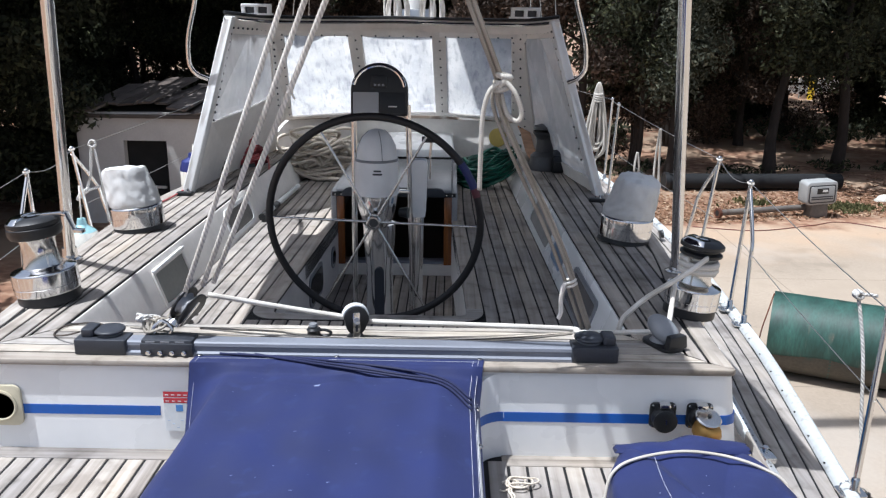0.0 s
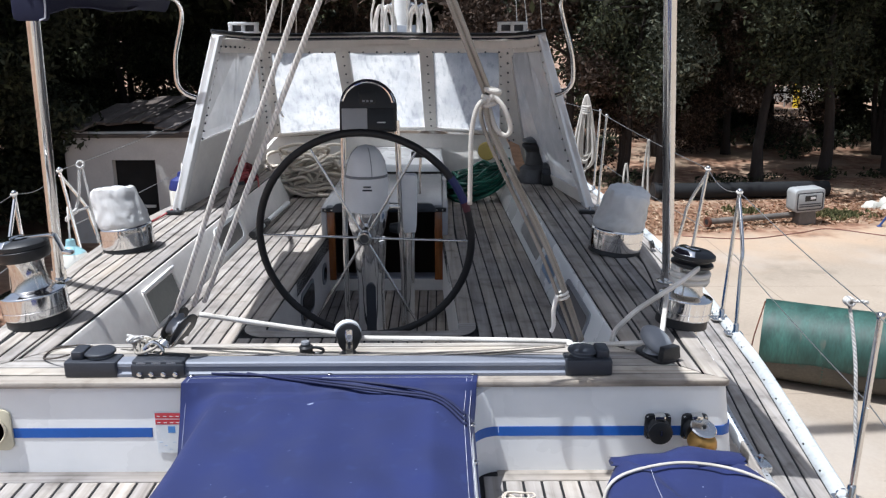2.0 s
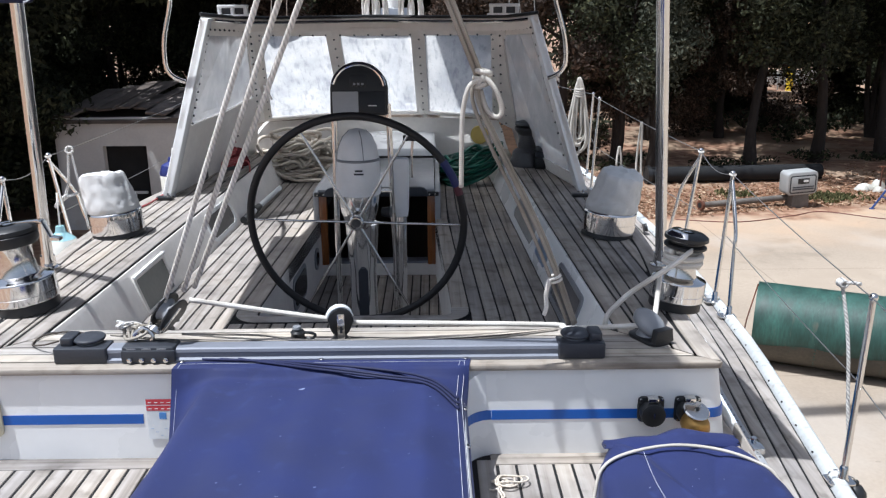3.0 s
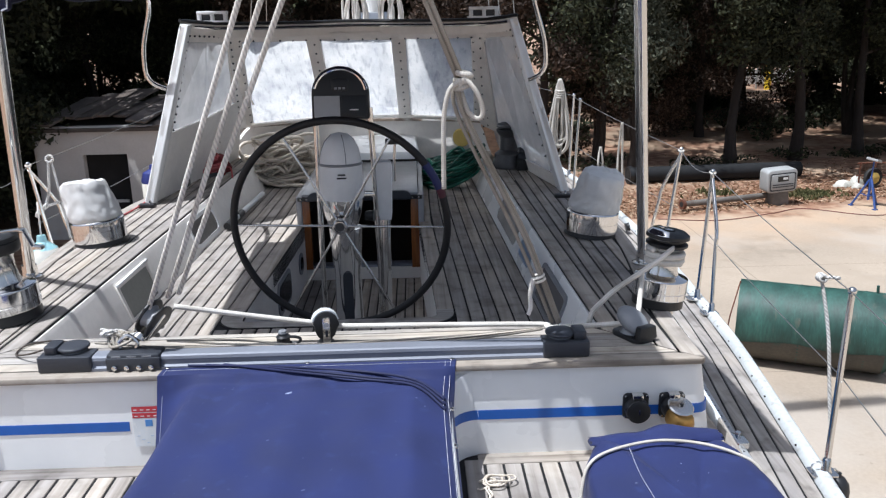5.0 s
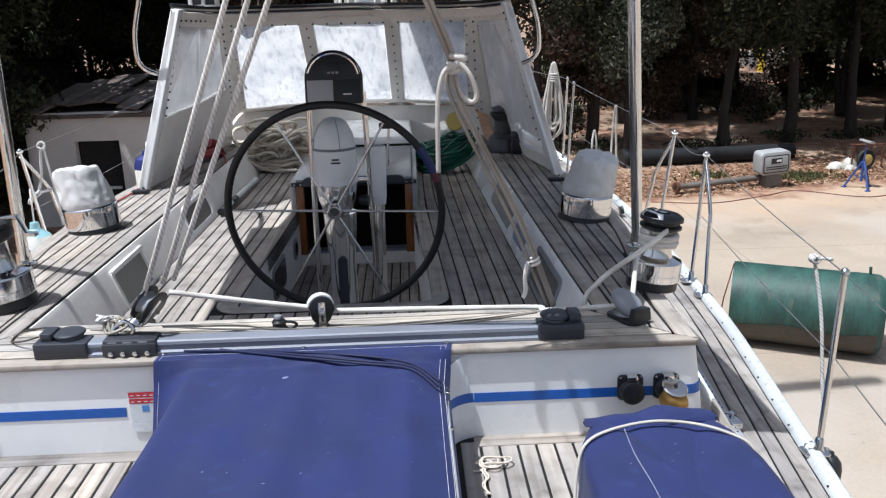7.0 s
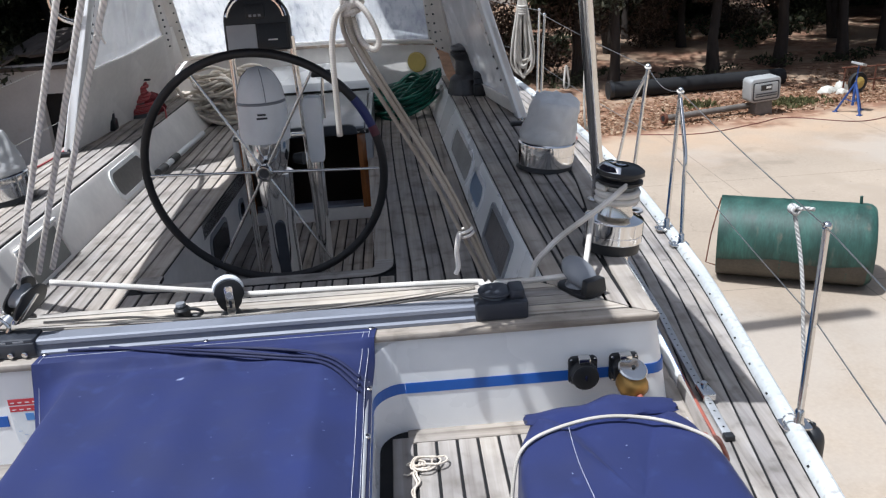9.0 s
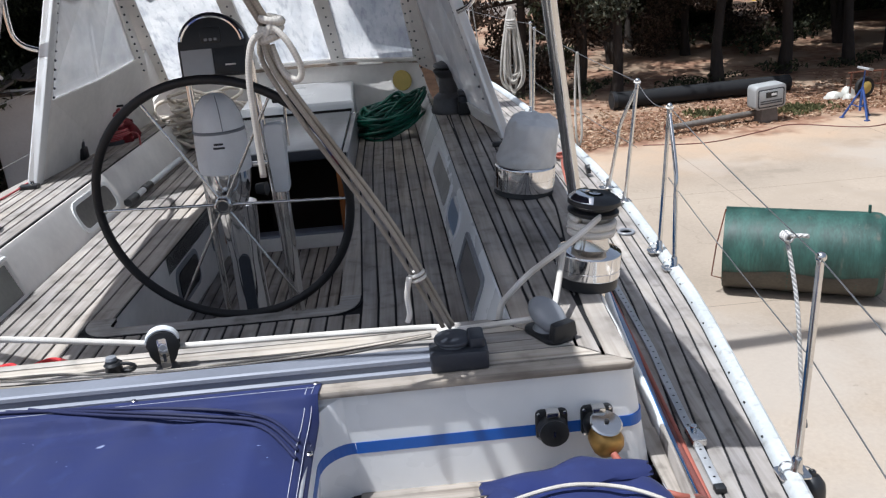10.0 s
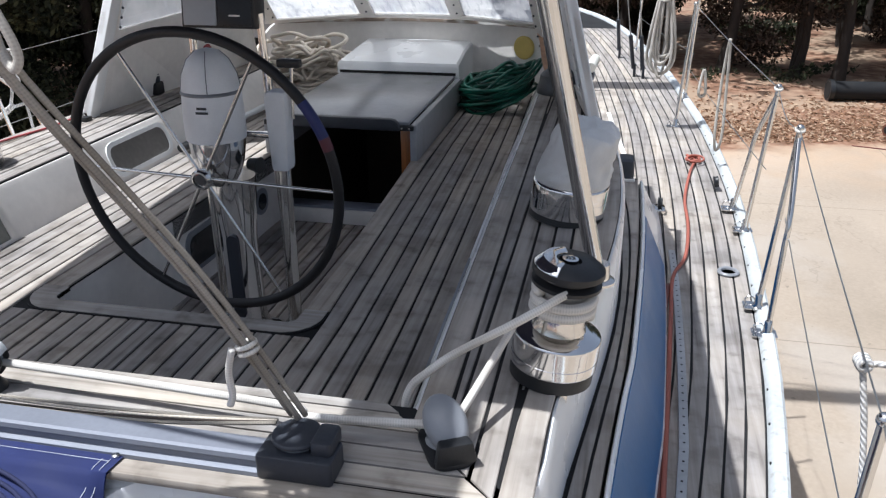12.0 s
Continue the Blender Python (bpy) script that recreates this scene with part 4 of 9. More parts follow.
def build_companionway():
    g = Mesh()
    for k in (-1, 1):
        g.box((k * 0.45, WF + 0.02, 0.19), (0.12, 0.04, 0.40))
    g.box((0, WF + 0.02, 0.03), (0.80, 0.05, 0.10))
    g.ob("bulkhead", GEL_OLD, yacht, smooth=False)
    c = Mesh()
    for x in (-0.365, 0.365):
        Mesh().box((x, WF + 0.005, 0.32), (0.055, 0.055, 0.48)).ob("door_post", VARNISH, yacht, "varnished mahogany door post", bevel=0.004)
        h = Mesh().box((x * 1.02, WF - 0.03, 0.578), (0.085, 0.04, 0.026)).ob("hinge", BLACK, yacht, bevel=0.004)
        for k in (-1, 1):
            Mesh().lathe([(0.007, 0), (0.006, 0.003), (0, 0.004)], (x * 1.02 + k * 0.02, WF - 0.05, 0.578), Euler((radians(90), 0, 0)).to_matrix(), 10).ob("screw", STEEL, h)
    # cabin lining: the shade below deck is put into its dark brown
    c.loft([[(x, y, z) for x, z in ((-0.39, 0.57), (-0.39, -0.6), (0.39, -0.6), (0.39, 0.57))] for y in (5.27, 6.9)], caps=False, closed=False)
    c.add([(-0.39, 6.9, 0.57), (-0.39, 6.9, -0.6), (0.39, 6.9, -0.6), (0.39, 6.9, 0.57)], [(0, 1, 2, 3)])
    c.ob("cabin_lining", CABIN, yacht, "cabin lining beyond the companionway, its shade put into dark brown", smooth=False)
    Mesh().box((0, WF + 0.06, 0.085), (0.70, 0.10, 0.02)).ob("threshold", ALU, yacht, bevel=0.003)
    Mesh().box((0, 5.83, 0.600), (0.775, 1.22, 0.020)).ob("sliding_hatch", HATCH_GREY, yacht, "pale grey sliding hatch, closed over the steps", bevel=0.006)
    lip = Mesh()
    arch = [(-0.345, 0), (0.345, 0)] + [(0.345 - 0.05 + 0.05 * math.cos(radians(a)), 0.012 + 0.05 * math.sin(radians(a))) for a in (0, 30, 60, 90)] + [(-0.345 + 0.05 - 0.05 * math.sin(radians(a)), 0.012 + 0.05 * math.cos(radians(a))) for a in (0, 30, 60, 90)]
    lip.prism(arch, -0.02, 0.02, Matrix.Translation((0, 5.195, 0.568)) @ Euler((radians(90), 0, 0)).to_matrix().to_4x4())
    lip.ob("hatch_lip", DARK_GREY, yacht, "dark rounded lip of the hatch", bevel=0.006)
    for x in (-0.408, 0.408):
        Mesh().box((x, 5.84, 0.485), (0.038, 1.24, 0.215)).ob("hatch_rail", HATCH_GREY, yacht, bevel=0.008)
    gb = Mesh()
    gb.loft([[(x, y, z) for x, z in ((-w, 0.38), (-w, h - 0.014), (-w + 0.014, h), (w - 0.014, h), (w, h - 0.014), (w, 0.38))] for y, h, w in ((6.425, 0.672, 0.415), (6.432, 0.686, 0.412), (6.80, 0.722, 0.395), (7.08, 0.735, 0.395))])
    gb.ob("hatch_garage", GEL, yacht, "white moulded garage of the sliding hatch")
    # black strip paints the shade of the gap under the garage
    Mesh().box((0, 6.422, 0.620), (0.79, 0.012, 0.016)).ob("dark_gap", HOLLOW_SHADE, yacht, smooth=False)


def build_cabin_top():
    """Coachroof ahead of the windscreen, with the foredeck."""
    g = Mesh()
    rings = []
    for k in range(11):
        y = 7.12 + 4.4 * k / 10
        w, h = 1.06 - 0.55 * (k / 10) ** 1.2, 0.78 - 0.60 * (k / 10) ** 1.2
        rings.append([(x, y, z) for x, z in ((-w - 0.08, 0.0), (-w, h - 0.1), (-w + 0.12, h), (0, h + 0.06), (w - 0.12, h), (w, h - 0.1), (w + 0.08, 0.0))])
    g.loft(rings)
    g.ob("coachroof", GEL, yacht)
    d = Mesh()
    rings = [[(-line(y, BEAM) + 0.05, y, sheer(y) - 0.07), (line(y, BEAM) - 0.05, y, sheer(y) - 0.07), (line(y, BEAM) - 0.05, y, sheer(y) - 0.03), (-line(y, BEAM) + 0.05, y, sheer(y) - 0.03)] for y in np.linspace(7.0, 13.4, 12)]
    d.loft(rings)
    d.ob("foredeck", GEL_OLD, yacht, smooth=False)


build_hull()
for side in (-1, 1):
    build_side_deck(side)
    build_coaming(side)
build_aft_cap()
build_aft_deck()
build_cockpit()
build_companionway()
build_cabin_top()


# ---------------------------------------------------------------- windscreen
def build_windscreen():
    """Raked five-light windscreen of white moulding with clear sheets, and side wings."""
    w = thing("windscreen", "white moulded windscreen with five hazy clear vinyl lights", "windscreen")
    D = Vector
    low = {-2: D((-1.03, 6.78, 0.875)), -1: D((-0.365, 7.03, 0.90)), 1: D((0.297, 7.03, 0.90)), 2: D((0.945, 6.79, 0.885))}
    top = {-2: D((-0.845, 5.62, 1.655)), -1: D((-0.34, 5.94, 1.645)), 1: D((0.275, 5.94, 1.645)), 2: D((0.83, 5.58, 1.655))}
    foot = {-1: D((-1.335, 4.95, 0.61)), 1: D((1.380, 5.085, 0.61))}
    head = {-1: D((-1.078, 5.24, 1.70)), 1: D((1.075, 5.43, 1.70))}

    def plate(name, quad, mat, thick, label="", grow=0.0):
        a, b, c, d = quad
        n = (b - a).cross(d - a).normalized() * thick
        g = Mesh()
        g.loft([[p - n * 0.5 for p in quad], [p + n * 0.5 for p in quad]])
        return g.ob(name, mat, w, label, bevel=min(0.006, thick * 0.3))

    stud = []

    def snap(p):
        """One press stud; all share a mesh."""
        if not stud:
            stud.append(Mesh().ball((0, 0, 0), 0.0072, n=6).ob("snap", DARK_GREY, w, "dark press stud"))
            o = stud[0]
        else:
            o = new("snap", stud[0].data)
            o.parent = w
        o.location = p

    def seg(a, b, t):
        return a + (b - a) * t
    # curved wall under the lights, sill
    bow = glide([(-1.10, 6.74, 0), (-1.04, 6.80, 0), (-0.74, 6.95, 0), (-0.36, 7.06, 0), (-0.03, 7.10, 0), (0.30, 7.06, 0), (0.67, 6.97, 0), (0.95, 6.82, 0), (1.05, 6.75, 0)], 4)
    g = Mesh()
    rise = lambda x: 0.88 - max(0, abs(x) - 1.0) * 1.25
    g.loft([[(p.x, p.y, 0.36), (p.x, p.y, rise(p.x)), (p.x * 1.03, p.y + 0.05, rise(p.x)), (p.x * 1.03, p.y + 0.05, 0.36)] for p in bow])
    g.ob("front_wall", GEL_OLD, w, "grubby white bulkhead under the lights")
    g = Mesh()
    g.loft([[(p.x * 0.99, p.y - 0.035, 0.862), (p.x * 0.99, p.y - 0.035, 0.884), (p.x, p.y - 0.02, 0.892), (p.x * 1.03, p.y + 0.04, 0.892), (p.x * 1.03, p.y + 0.04, 0.862)] for p in bow if abs(p.x) < 1.02])
    g.ob("sill", surface("worn_varnished_sill", (0.33, 0.26, 0.2), 0.6, vary=0.3, spots=(0.6, 0.58, 0.55), spot_size=7, spot_share=0.45), w, "worn wooden sill")
    # three front lights with frames
    for i, (a, b) in enumerate(((-2, -1), (-1, 1), (1, 2))):
        ql = [low[a], low[b], top[b], top[a]]
        ctr = sum(ql, D()) / 4
        pane = [seg(p, ctr, 0.0) for p in ql]
        u = (low[b] - low[a]).normalized()
        pane = [low[a] + u * 0.05, low[b] - u * 0.05, top[b] - u * 0.05, top[a] + u * 0.05]
        pane = [seg(pane[0], pane[3], 0.03), seg(pane[1], pane[2], 0.03), seg(pane[1], pane[2], 0.93), seg(pane[0], pane[3], 0.93)]
        plate("light", pane, VINYL, 0.004, "hazy scratched clear vinyl")
        plate("bottom_frame", [low[a], low[b], seg(low[b], top[b], 0.035), seg(low[a], top[a], 0.035)], GEL_OLD, 0.03)
        plate("top_frame", [seg(low[a], top[a], 0.925), seg(low[b], top[b], 0.925), top[b], top[a]], GEL_OLD, 0.03)
        for j in range(6):
            snap(seg(seg(low[a], top[a], 0.935), seg(low[b], top[b], 0.935), 0.09 + 0.82 * j / 5) + D((0, -0.015, -0.012)))
    for k in (-2, -1, 1, 2):
        wd = 0.052 if abs(k) == 1 else 0.068
        u = D((1, 0, 0)) if abs(k) == 1 else D((0.72, -0.69 * (1 if k > 0 else -1), 0))
        plate("mullion", [low[k] - u * wd, low[k] + u * wd, top[k] + u * wd, top[k] - u * wd], GEL_OLD, 0.034)
        for s in ((0.1,) if abs(k) == 1 else (-0.8, 0.8)):
            for j in range(10):
                p = seg(low[k], top[k], 0.07 + 0.82 * j / 9) + u * s * wd
                snap(p + D((0, -0.017, -0.012)))
    # header over the lights
    hd = glide([head[-1] + D((0.0, 0.05, 0)), top[-2] + D((0, 0, 0.02)), top[-1] + D((0, 0.01, 0.03)), D((-0.03, 5.99, 1.68)), top[1] + D((0, 0.01, 0.03)), top[2] + D((0, 0, 0.02)), head[1] + D((0, 0.04, 0))], 5)
    g = Mesh()
    g.loft([[p + D((0, -0.05, -0.055)), p + D((0, -0.06, 0.0)), p + D((0, -0.04, 0.028)), p + D((0, 0.05, 0.028)), p + D((0, 0.06, -0.04))] for p in hd])
    g.ob("header", GEL_OLD, w)
    g = Mesh()
    g.tube([p + D((0, -0.045, 0.037)) for p in hd], 0.011, 8)
    g.ob("bolt_rope_track", BLACK, w, "black track along the header")
    g = Mesh()
    g.tube([p + D((0, -0.066, 0.004)) for p in hd[2:-2]], 0.010, 8)
    g.ob("hand_rail", STEEL, w)
    # wings with their side lights
    for s in (-1, 1):
        A0, A1 = foot[s], head[s]
        F0, F1 = D((low[2 * s].x + s * 0.02, low[2 * s].y - 0.02, 0.61)), top[2 * s] + D((s * 0.02, -0.01, 0.02))

        def P(u, v):
            return seg(seg(A0, A1, v), seg(F0, F1, v), u)
        us = [0, 0.09, 0.5, 0.90, 1]
        vs = {0: [0, 0.40, 0.92, 1], 1: [0, 0.405, 0.92, 1], 2: [0, 0.44, 0.92, 1], 3: [0, 0.50, 0.92, 1], 4: [0, 0.5, 0.92, 1]}
        if s > 0:
            vs = {0: [0, 0.14, 0.92, 1], 1: [0, 0.14, 0.92, 1], 2: [0, 0.18, 0.92, 1], 3: [0, 0.22, 0.92, 1], 4: [0, 0.3, 0.92, 1]}
        n = (F0 - A0).cross(A1 - A0).normalized() * 0.03 * -s
        g = Mesh()
        F2 = D((s * (1.10 if s > 0 else 1.14), 6.74, 0.61))
        grid = [[seg(A0, F2, us[i]) if j == 0 else P(us[i], vs[i][j]) for j in range(4)] for i in range(5)]
        if s > 0:
            for i in range(4):
                grid[i][1] = seg(grid[i][0], P(us[i], 0.92), 0.10) if i else P(0, 0.14)
        plate("corner_panel", [low[2 * s], seg(F2, P(1, 0.5), 0.5), P(1, 0.5), seg(low[2 * s], top[2 * s], 0.4)], GEL_OLD, 0.02)
        flat = [p for col in grid for p in col]
        open_cells = {(1, 1), (2, 1)}
        fc = []
        for i in range(4):
            for j in range(3):
                if (i, j) in open_cells:
                    continue
                q = (i * 4 + j, (i + 1) * 4 + j, (i + 1) * 4 + j + 1, i * 4 + j + 1)
                fc += [q, tuple(20 + e for e in q[::-1])]
        rim = [(i, 0) for i in range(5)] + [(4, j) for j in range(1, 4)] + [(i, 3) for i in range(3, -1, -1)] + [(0, 2), (0, 1)]
        hole = [(1, 1), (2, 1), (3, 1), (3, 2), (2, 2), (1, 2)]
        for loop in (rim, hole):
            for (i, j), (k, l) in zip(loop, loop[1:] + loop[:1]):
                fc.append((i * 4 + j, k * 4 + l, 20 + k * 4 + l, 20 + i * 4 + j))
        g.add(flat + [p + n for p in flat], fc)
        bm_wing = g.ob("wing", GEL_OLD, w, "white side wing of the windscreen", smooth=False)
        g = Mesh()
        q = [[grid[i][1] + n * 0.45, grid[i][2] + n * 0.45, grid[i][2] + n * 0.6, grid[i][1] + n * 0.6] for i in (1, 2, 3)]
        g.loft(q)
        g.ob("side_light", VINYL_SIDE, w, "hazy scratched clear vinyl", smooth=False)
        # thick leading edge
        d = (A1 - A0).normalized()
        f = (F0 - A0).normalized()
        g = Mesh()
        g.loft([[p + n.normalized() * -0.008, p + n.normalized() * 0.05, p + f * 0.075 + n.normalized() * 0.05, p + f * 0.075 + n.normalized() * -0.008] for p in (A0 - d * 0.005, seg(A0, A1, 0.5), A1 + d * 0.02)])
        g.ob("edge", GEL, w, "square white edge strip", bevel=0.008)
        for row in (0.065, 0.93):
            for j in range(12):
                snap(P(row + (0.03 if row < 0.5 else 0), (0.20 if s > 0 else 0.42) + (0.72 if s > 0 else 0.5) * j / 11) - n * 0.15)
                snap(P(row + (0.03 if row < 0.5 else 0), (0.20 if s > 0 else 0.42) + (0.72 if s > 0 else 0.5) * j / 11) + n * 1.15)
            for j in range(9 if row < 0.5 else 0):
                snap(P(0.12 + 0.75 * j / 8, 0.955) - n * 0.15)
                snap(P(0.12 + 0.75 * j / 8, 0.955) + n * 1.15)
    # white cleats on the ends of the header
    for x, y in ((-0.93, 5.50), (0.86, 5.52)):
        c = thing("deck_fitting", "white plastic grab fitting on top of the windscreen", "fitting", "fittings on the windscreen")
        Mesh().prism(rounded(0.22, 0.05, 0.015), 0, 0.012, pose(x, y, 1.722)).ob("foot", WHITE_PLASTIC, c)
        Mesh().prism(rounded(0.20, 0.055, 0.012), 0.052, 0.072, pose(x, y, 1.722)).ob("cap", WHITE_PLASTIC, c, bevel=0.004)
        for dx in (-0.085, 0.0, 0.085):
            Mesh().box((x + dx, y, 1.754), (0.024, 0.045, 0.045)).ob("web", WHITE_PLASTIC, c, bevel=0.003)
        # dark box between the webs stands in for the hollow's shade
        Mesh().box((x, y + 0.012, 1.754), (0.18, 0.02, 0.040)).ob("recess", DARK_GREY, c)
    return w


build_windscreen()


# ---------------------------------------------------------------- bimini, boom and mast overhead
def build_bimini():
    b = thing("bimini", "dark navy canvas bimini stretched on steel poles over the cockpit", "bimini")

    def sheet(name, corners, crown, z0, label="", fall=0.0):
        """A canvas panel between two fore-and-aft lines, crowned across."""
        xs, ys = np.linspace(-1, 1, 15), np.linspace(0, 1, 9)
        pts = []
        for v in ys:
            (xa, xb), y = corners(v)
            for u in xs:
                yy = y + (0.05 * (1 - abs(u) ** 3) * (1 - v) if name == "canopy" else 0)
                pts.append((xa + (xb - xa) * (u + 1) / 2, yy, z0 - fall * v + crown * (1 - u * u) + 0.02 * math.sin(7 * v)))
        n = len(xs)
        g = Mesh()
        k = len(pts)
        g.add(pts + [(x, y, q - 0.004) for x, y, q in pts], [(j * n + i, j * n + i + 1, (j + 1) * n + i + 1, (j + 1) * n + i) for j in range(8) for i in range(n - 1)] + [(k + j * n + i, k + (j + 1) * n + i, k + (j + 1) * n + i + 1, k + j * n + i + 1) for j in range(8) for i in range(n - 1)])
        g.ob(name, CANVAS_DARK, b, label)
    sheet("canopy", lambda v: ((-1.06 - 0.06 * v, 1.20 - 0.05 * v), 2.54 + 2.06 * v), 0.20, 1.90, "dark navy canvas roof")
    # unseen panel, added only to shade the forward part of the cockpit
    sheet("filler_panel", lambda v: ((-1.06 + 0.12 * v, 1.10 - 0.14 * v), 4.56 + 1.30 * v), 0.10, 2.02, "added unseen canvas panel that shades the cockpit towards the windscreen", 0.03)
    # hanging valance on the port side, with piped end at the pole
    v = Mesh()
    v.loft([[(-1.06 - 0.06 * t, 3.02 + 1.6 * t, 1.90), (-1.085 - 0.07 * t, 3.02 + 1.6 * t, 1.84), (-1.075 - 0.07 * t, 3.02 + 1.6 * t, 1.795 + 0.09 * t + 0.02 * math.sin(9 * t)), (-1.070 - 0.07 * t, 3.02 + 1.6 * t, 1.80 + 0.09 * t + 0.02 * math.sin(9 * t)), (-1.075 - 0.07 * t, 3.02 + 1.6 * t, 1.85)] for t in np.linspace(0, 1, 8)])
    v.ob("valance", CANVAS_DARK, b)
    F = Matrix.Translation((-1.085, 2.93, 1.845)) @ Euler((radians(90), 0, 0)).to_matrix().to_4x4()
    Mesh().prism(rounded(0.125, 0.14, 0.02), -0.012, 0.012, F).ob("end_flap", CANVAS_DARK, b, bevel=0.004)
    Mesh().tube([(-1.025, 2.915, 1.91), (-1.025, 2.915, 1.82), (-1.030, 2.915, 1.785), (-1.05, 2.915, 1.777)], 0.0035, 6).ob("piping", STITCH, b, "pale piping")
    for s in (-1, 1):
        m = Mesh()
        foot, tip = Vector((s * 1.418, 3.46, TOP)), Vector((s * 1.192, 2.92, 1.87))
        if s < 0:
            foot, tip = Vector((-1.39, 3.50, TOP)), Vector((-1.082, 2.935, 1.87))
        m.cyl(foot, tip, 0.0245, n=20)
        m.ob("pole", STEEL, b, "polished stainless pole")
        Mesh().lathe([(0.05, 0), (0.05, 0.008), (0.034, 0.014), (0.032, 0.06)], tuple(foot)).ob("pole_foot", STEEL, b)
        y0 = 5.28 if s > 0 else 5.15
        x0 = 1.165 if s > 0 else -1.215
        path = glide([(x0 - s * 0.03, y0 + 0.02, 1.325), (x0 + s * 0.025, y0, 1.35), (x0 + s * 0.062, y0 - 0.01, 1.39), (x0 + s * 0.074, y0 - 0.02, 1.45), (x0 + s * 0.055, y0 - 0.05, 1.60), (x0 - s * 0.015, y0 - 0.10, 1.81), (x0 - s * 0.06, y0 - 0.30, 1.90), (x0 - s * 0.09, y0 - 0.60, 1.93)], 6)
        Mesh().tube(path, 0.0145, 12).ob("front_bow", STEEL, b)


def build_spars():
    boom = thing("boom", "aluminium boom with furled sail under a dark cover", "boom")
    a, c = Vector((0.285, 1.86, 2.56)), Vector((0.03, 8.2, 2.72))
    m = Mesh()
    m.loft([[a + (c - a) * t + Vector((0.065 * math.cos(q), 0, 0.10 * math.sin(q))) for q in np.linspace(0, 2 * math.pi, 17)[:-1]] for t in (0, 1)])
    m.ob("spar", ALU_LIGHT, boom)
    m = Mesh()
    m.loft([[a + (c - a) * t + Vector((w * math.cos(q), 0, 0.14 + h * math.sin(q))) for q in np.linspace(0, 2 * math.pi, 17)[:-1]] for t, w, h in ((0.005, 0.05, 0.06), (0.03, 0.14, 0.13), (0.3, 0.155, 0.15), (0.7, 0.16, 0.2), (0.99, 0.12, 0.3))])
    m.ob("sail_cover", CANVAS, boom, "navy sail cover")
    mast = thing("mast", "white aluminium mast with winches at its foot", "mast")
    m = Mesh()
    m.loft([[(0.085 * math.cos(q), 8.6 - 0.105 * (z - 0.45) + 0.13 * math.sin(q), z) for q in np.linspace(0, 2 * math.pi, 21)[:-1]] for z in (0.45, 14.5)])
    m.ob("tube", GEL, mast)
    for x, z in ((-0.15, 1.95), (0.15, 1.95), (-0.14, 1.55), (0.14, 1.55)):
        q = Mesh()
        q.lathe([(0.06, 0), (0.06, 0.03), (0.04, 0.05), (0.035, 0.09), (0.055, 0.11), (0.05, 0.13), (0, 0.13)], (x * 0.55, 8.6 - 0.105 * (z - 0.45), z), Euler((0, radians(90 if x > 0 else -90), 0)).to_matrix(), 16)
        q.ob("mast_winch", STEEL, mast)
    for k, x in enumerate((-0.30, -0.2, -0.09, 0.06, 0.16, 0.27)):
        rope("halyard", glide([(x * 0.3, 8.08, 3.6), (x * 0.8, 8.2, 2.2), (x, 8.26, 1.85), (x * 0.9, 8.3, 1.5), (x * 0.5, 8.4, 1.0)], 6), 0.011, ROPE_WHITE, mast)
    q = random.Random(41)
    for x in (-0.21, -0.13, 0.13, 0.22):
        for k in range(3):
            w, c = 0.035 + 0.015 * k, Vector((x, 8.24 + 0.02 * k, 1.98))
            pts = [c, c + Vector((-w, 0.02, -0.16)), c + Vector((-w * 0.9, 0, -0.36)), c + Vector((0, 0.02, -0.44 - 0.03 * q.random())), c + Vector((w * 0.9, 0, -0.34)), c + Vector((w, 0.02, -0.15))]
            rope("halyard_coil", glide(pts, 5, True), 0.013, ROPE_WHITE, mast, n=6)
    Mesh().prism(rounded(0.34, 0.16, 0.03), 0, 0.34, pose(0.0, 8.38, 1.45)).ob("winch_pad", ALU_LIGHT, mast, bevel=0.02)


build_bimini()
build_spars()


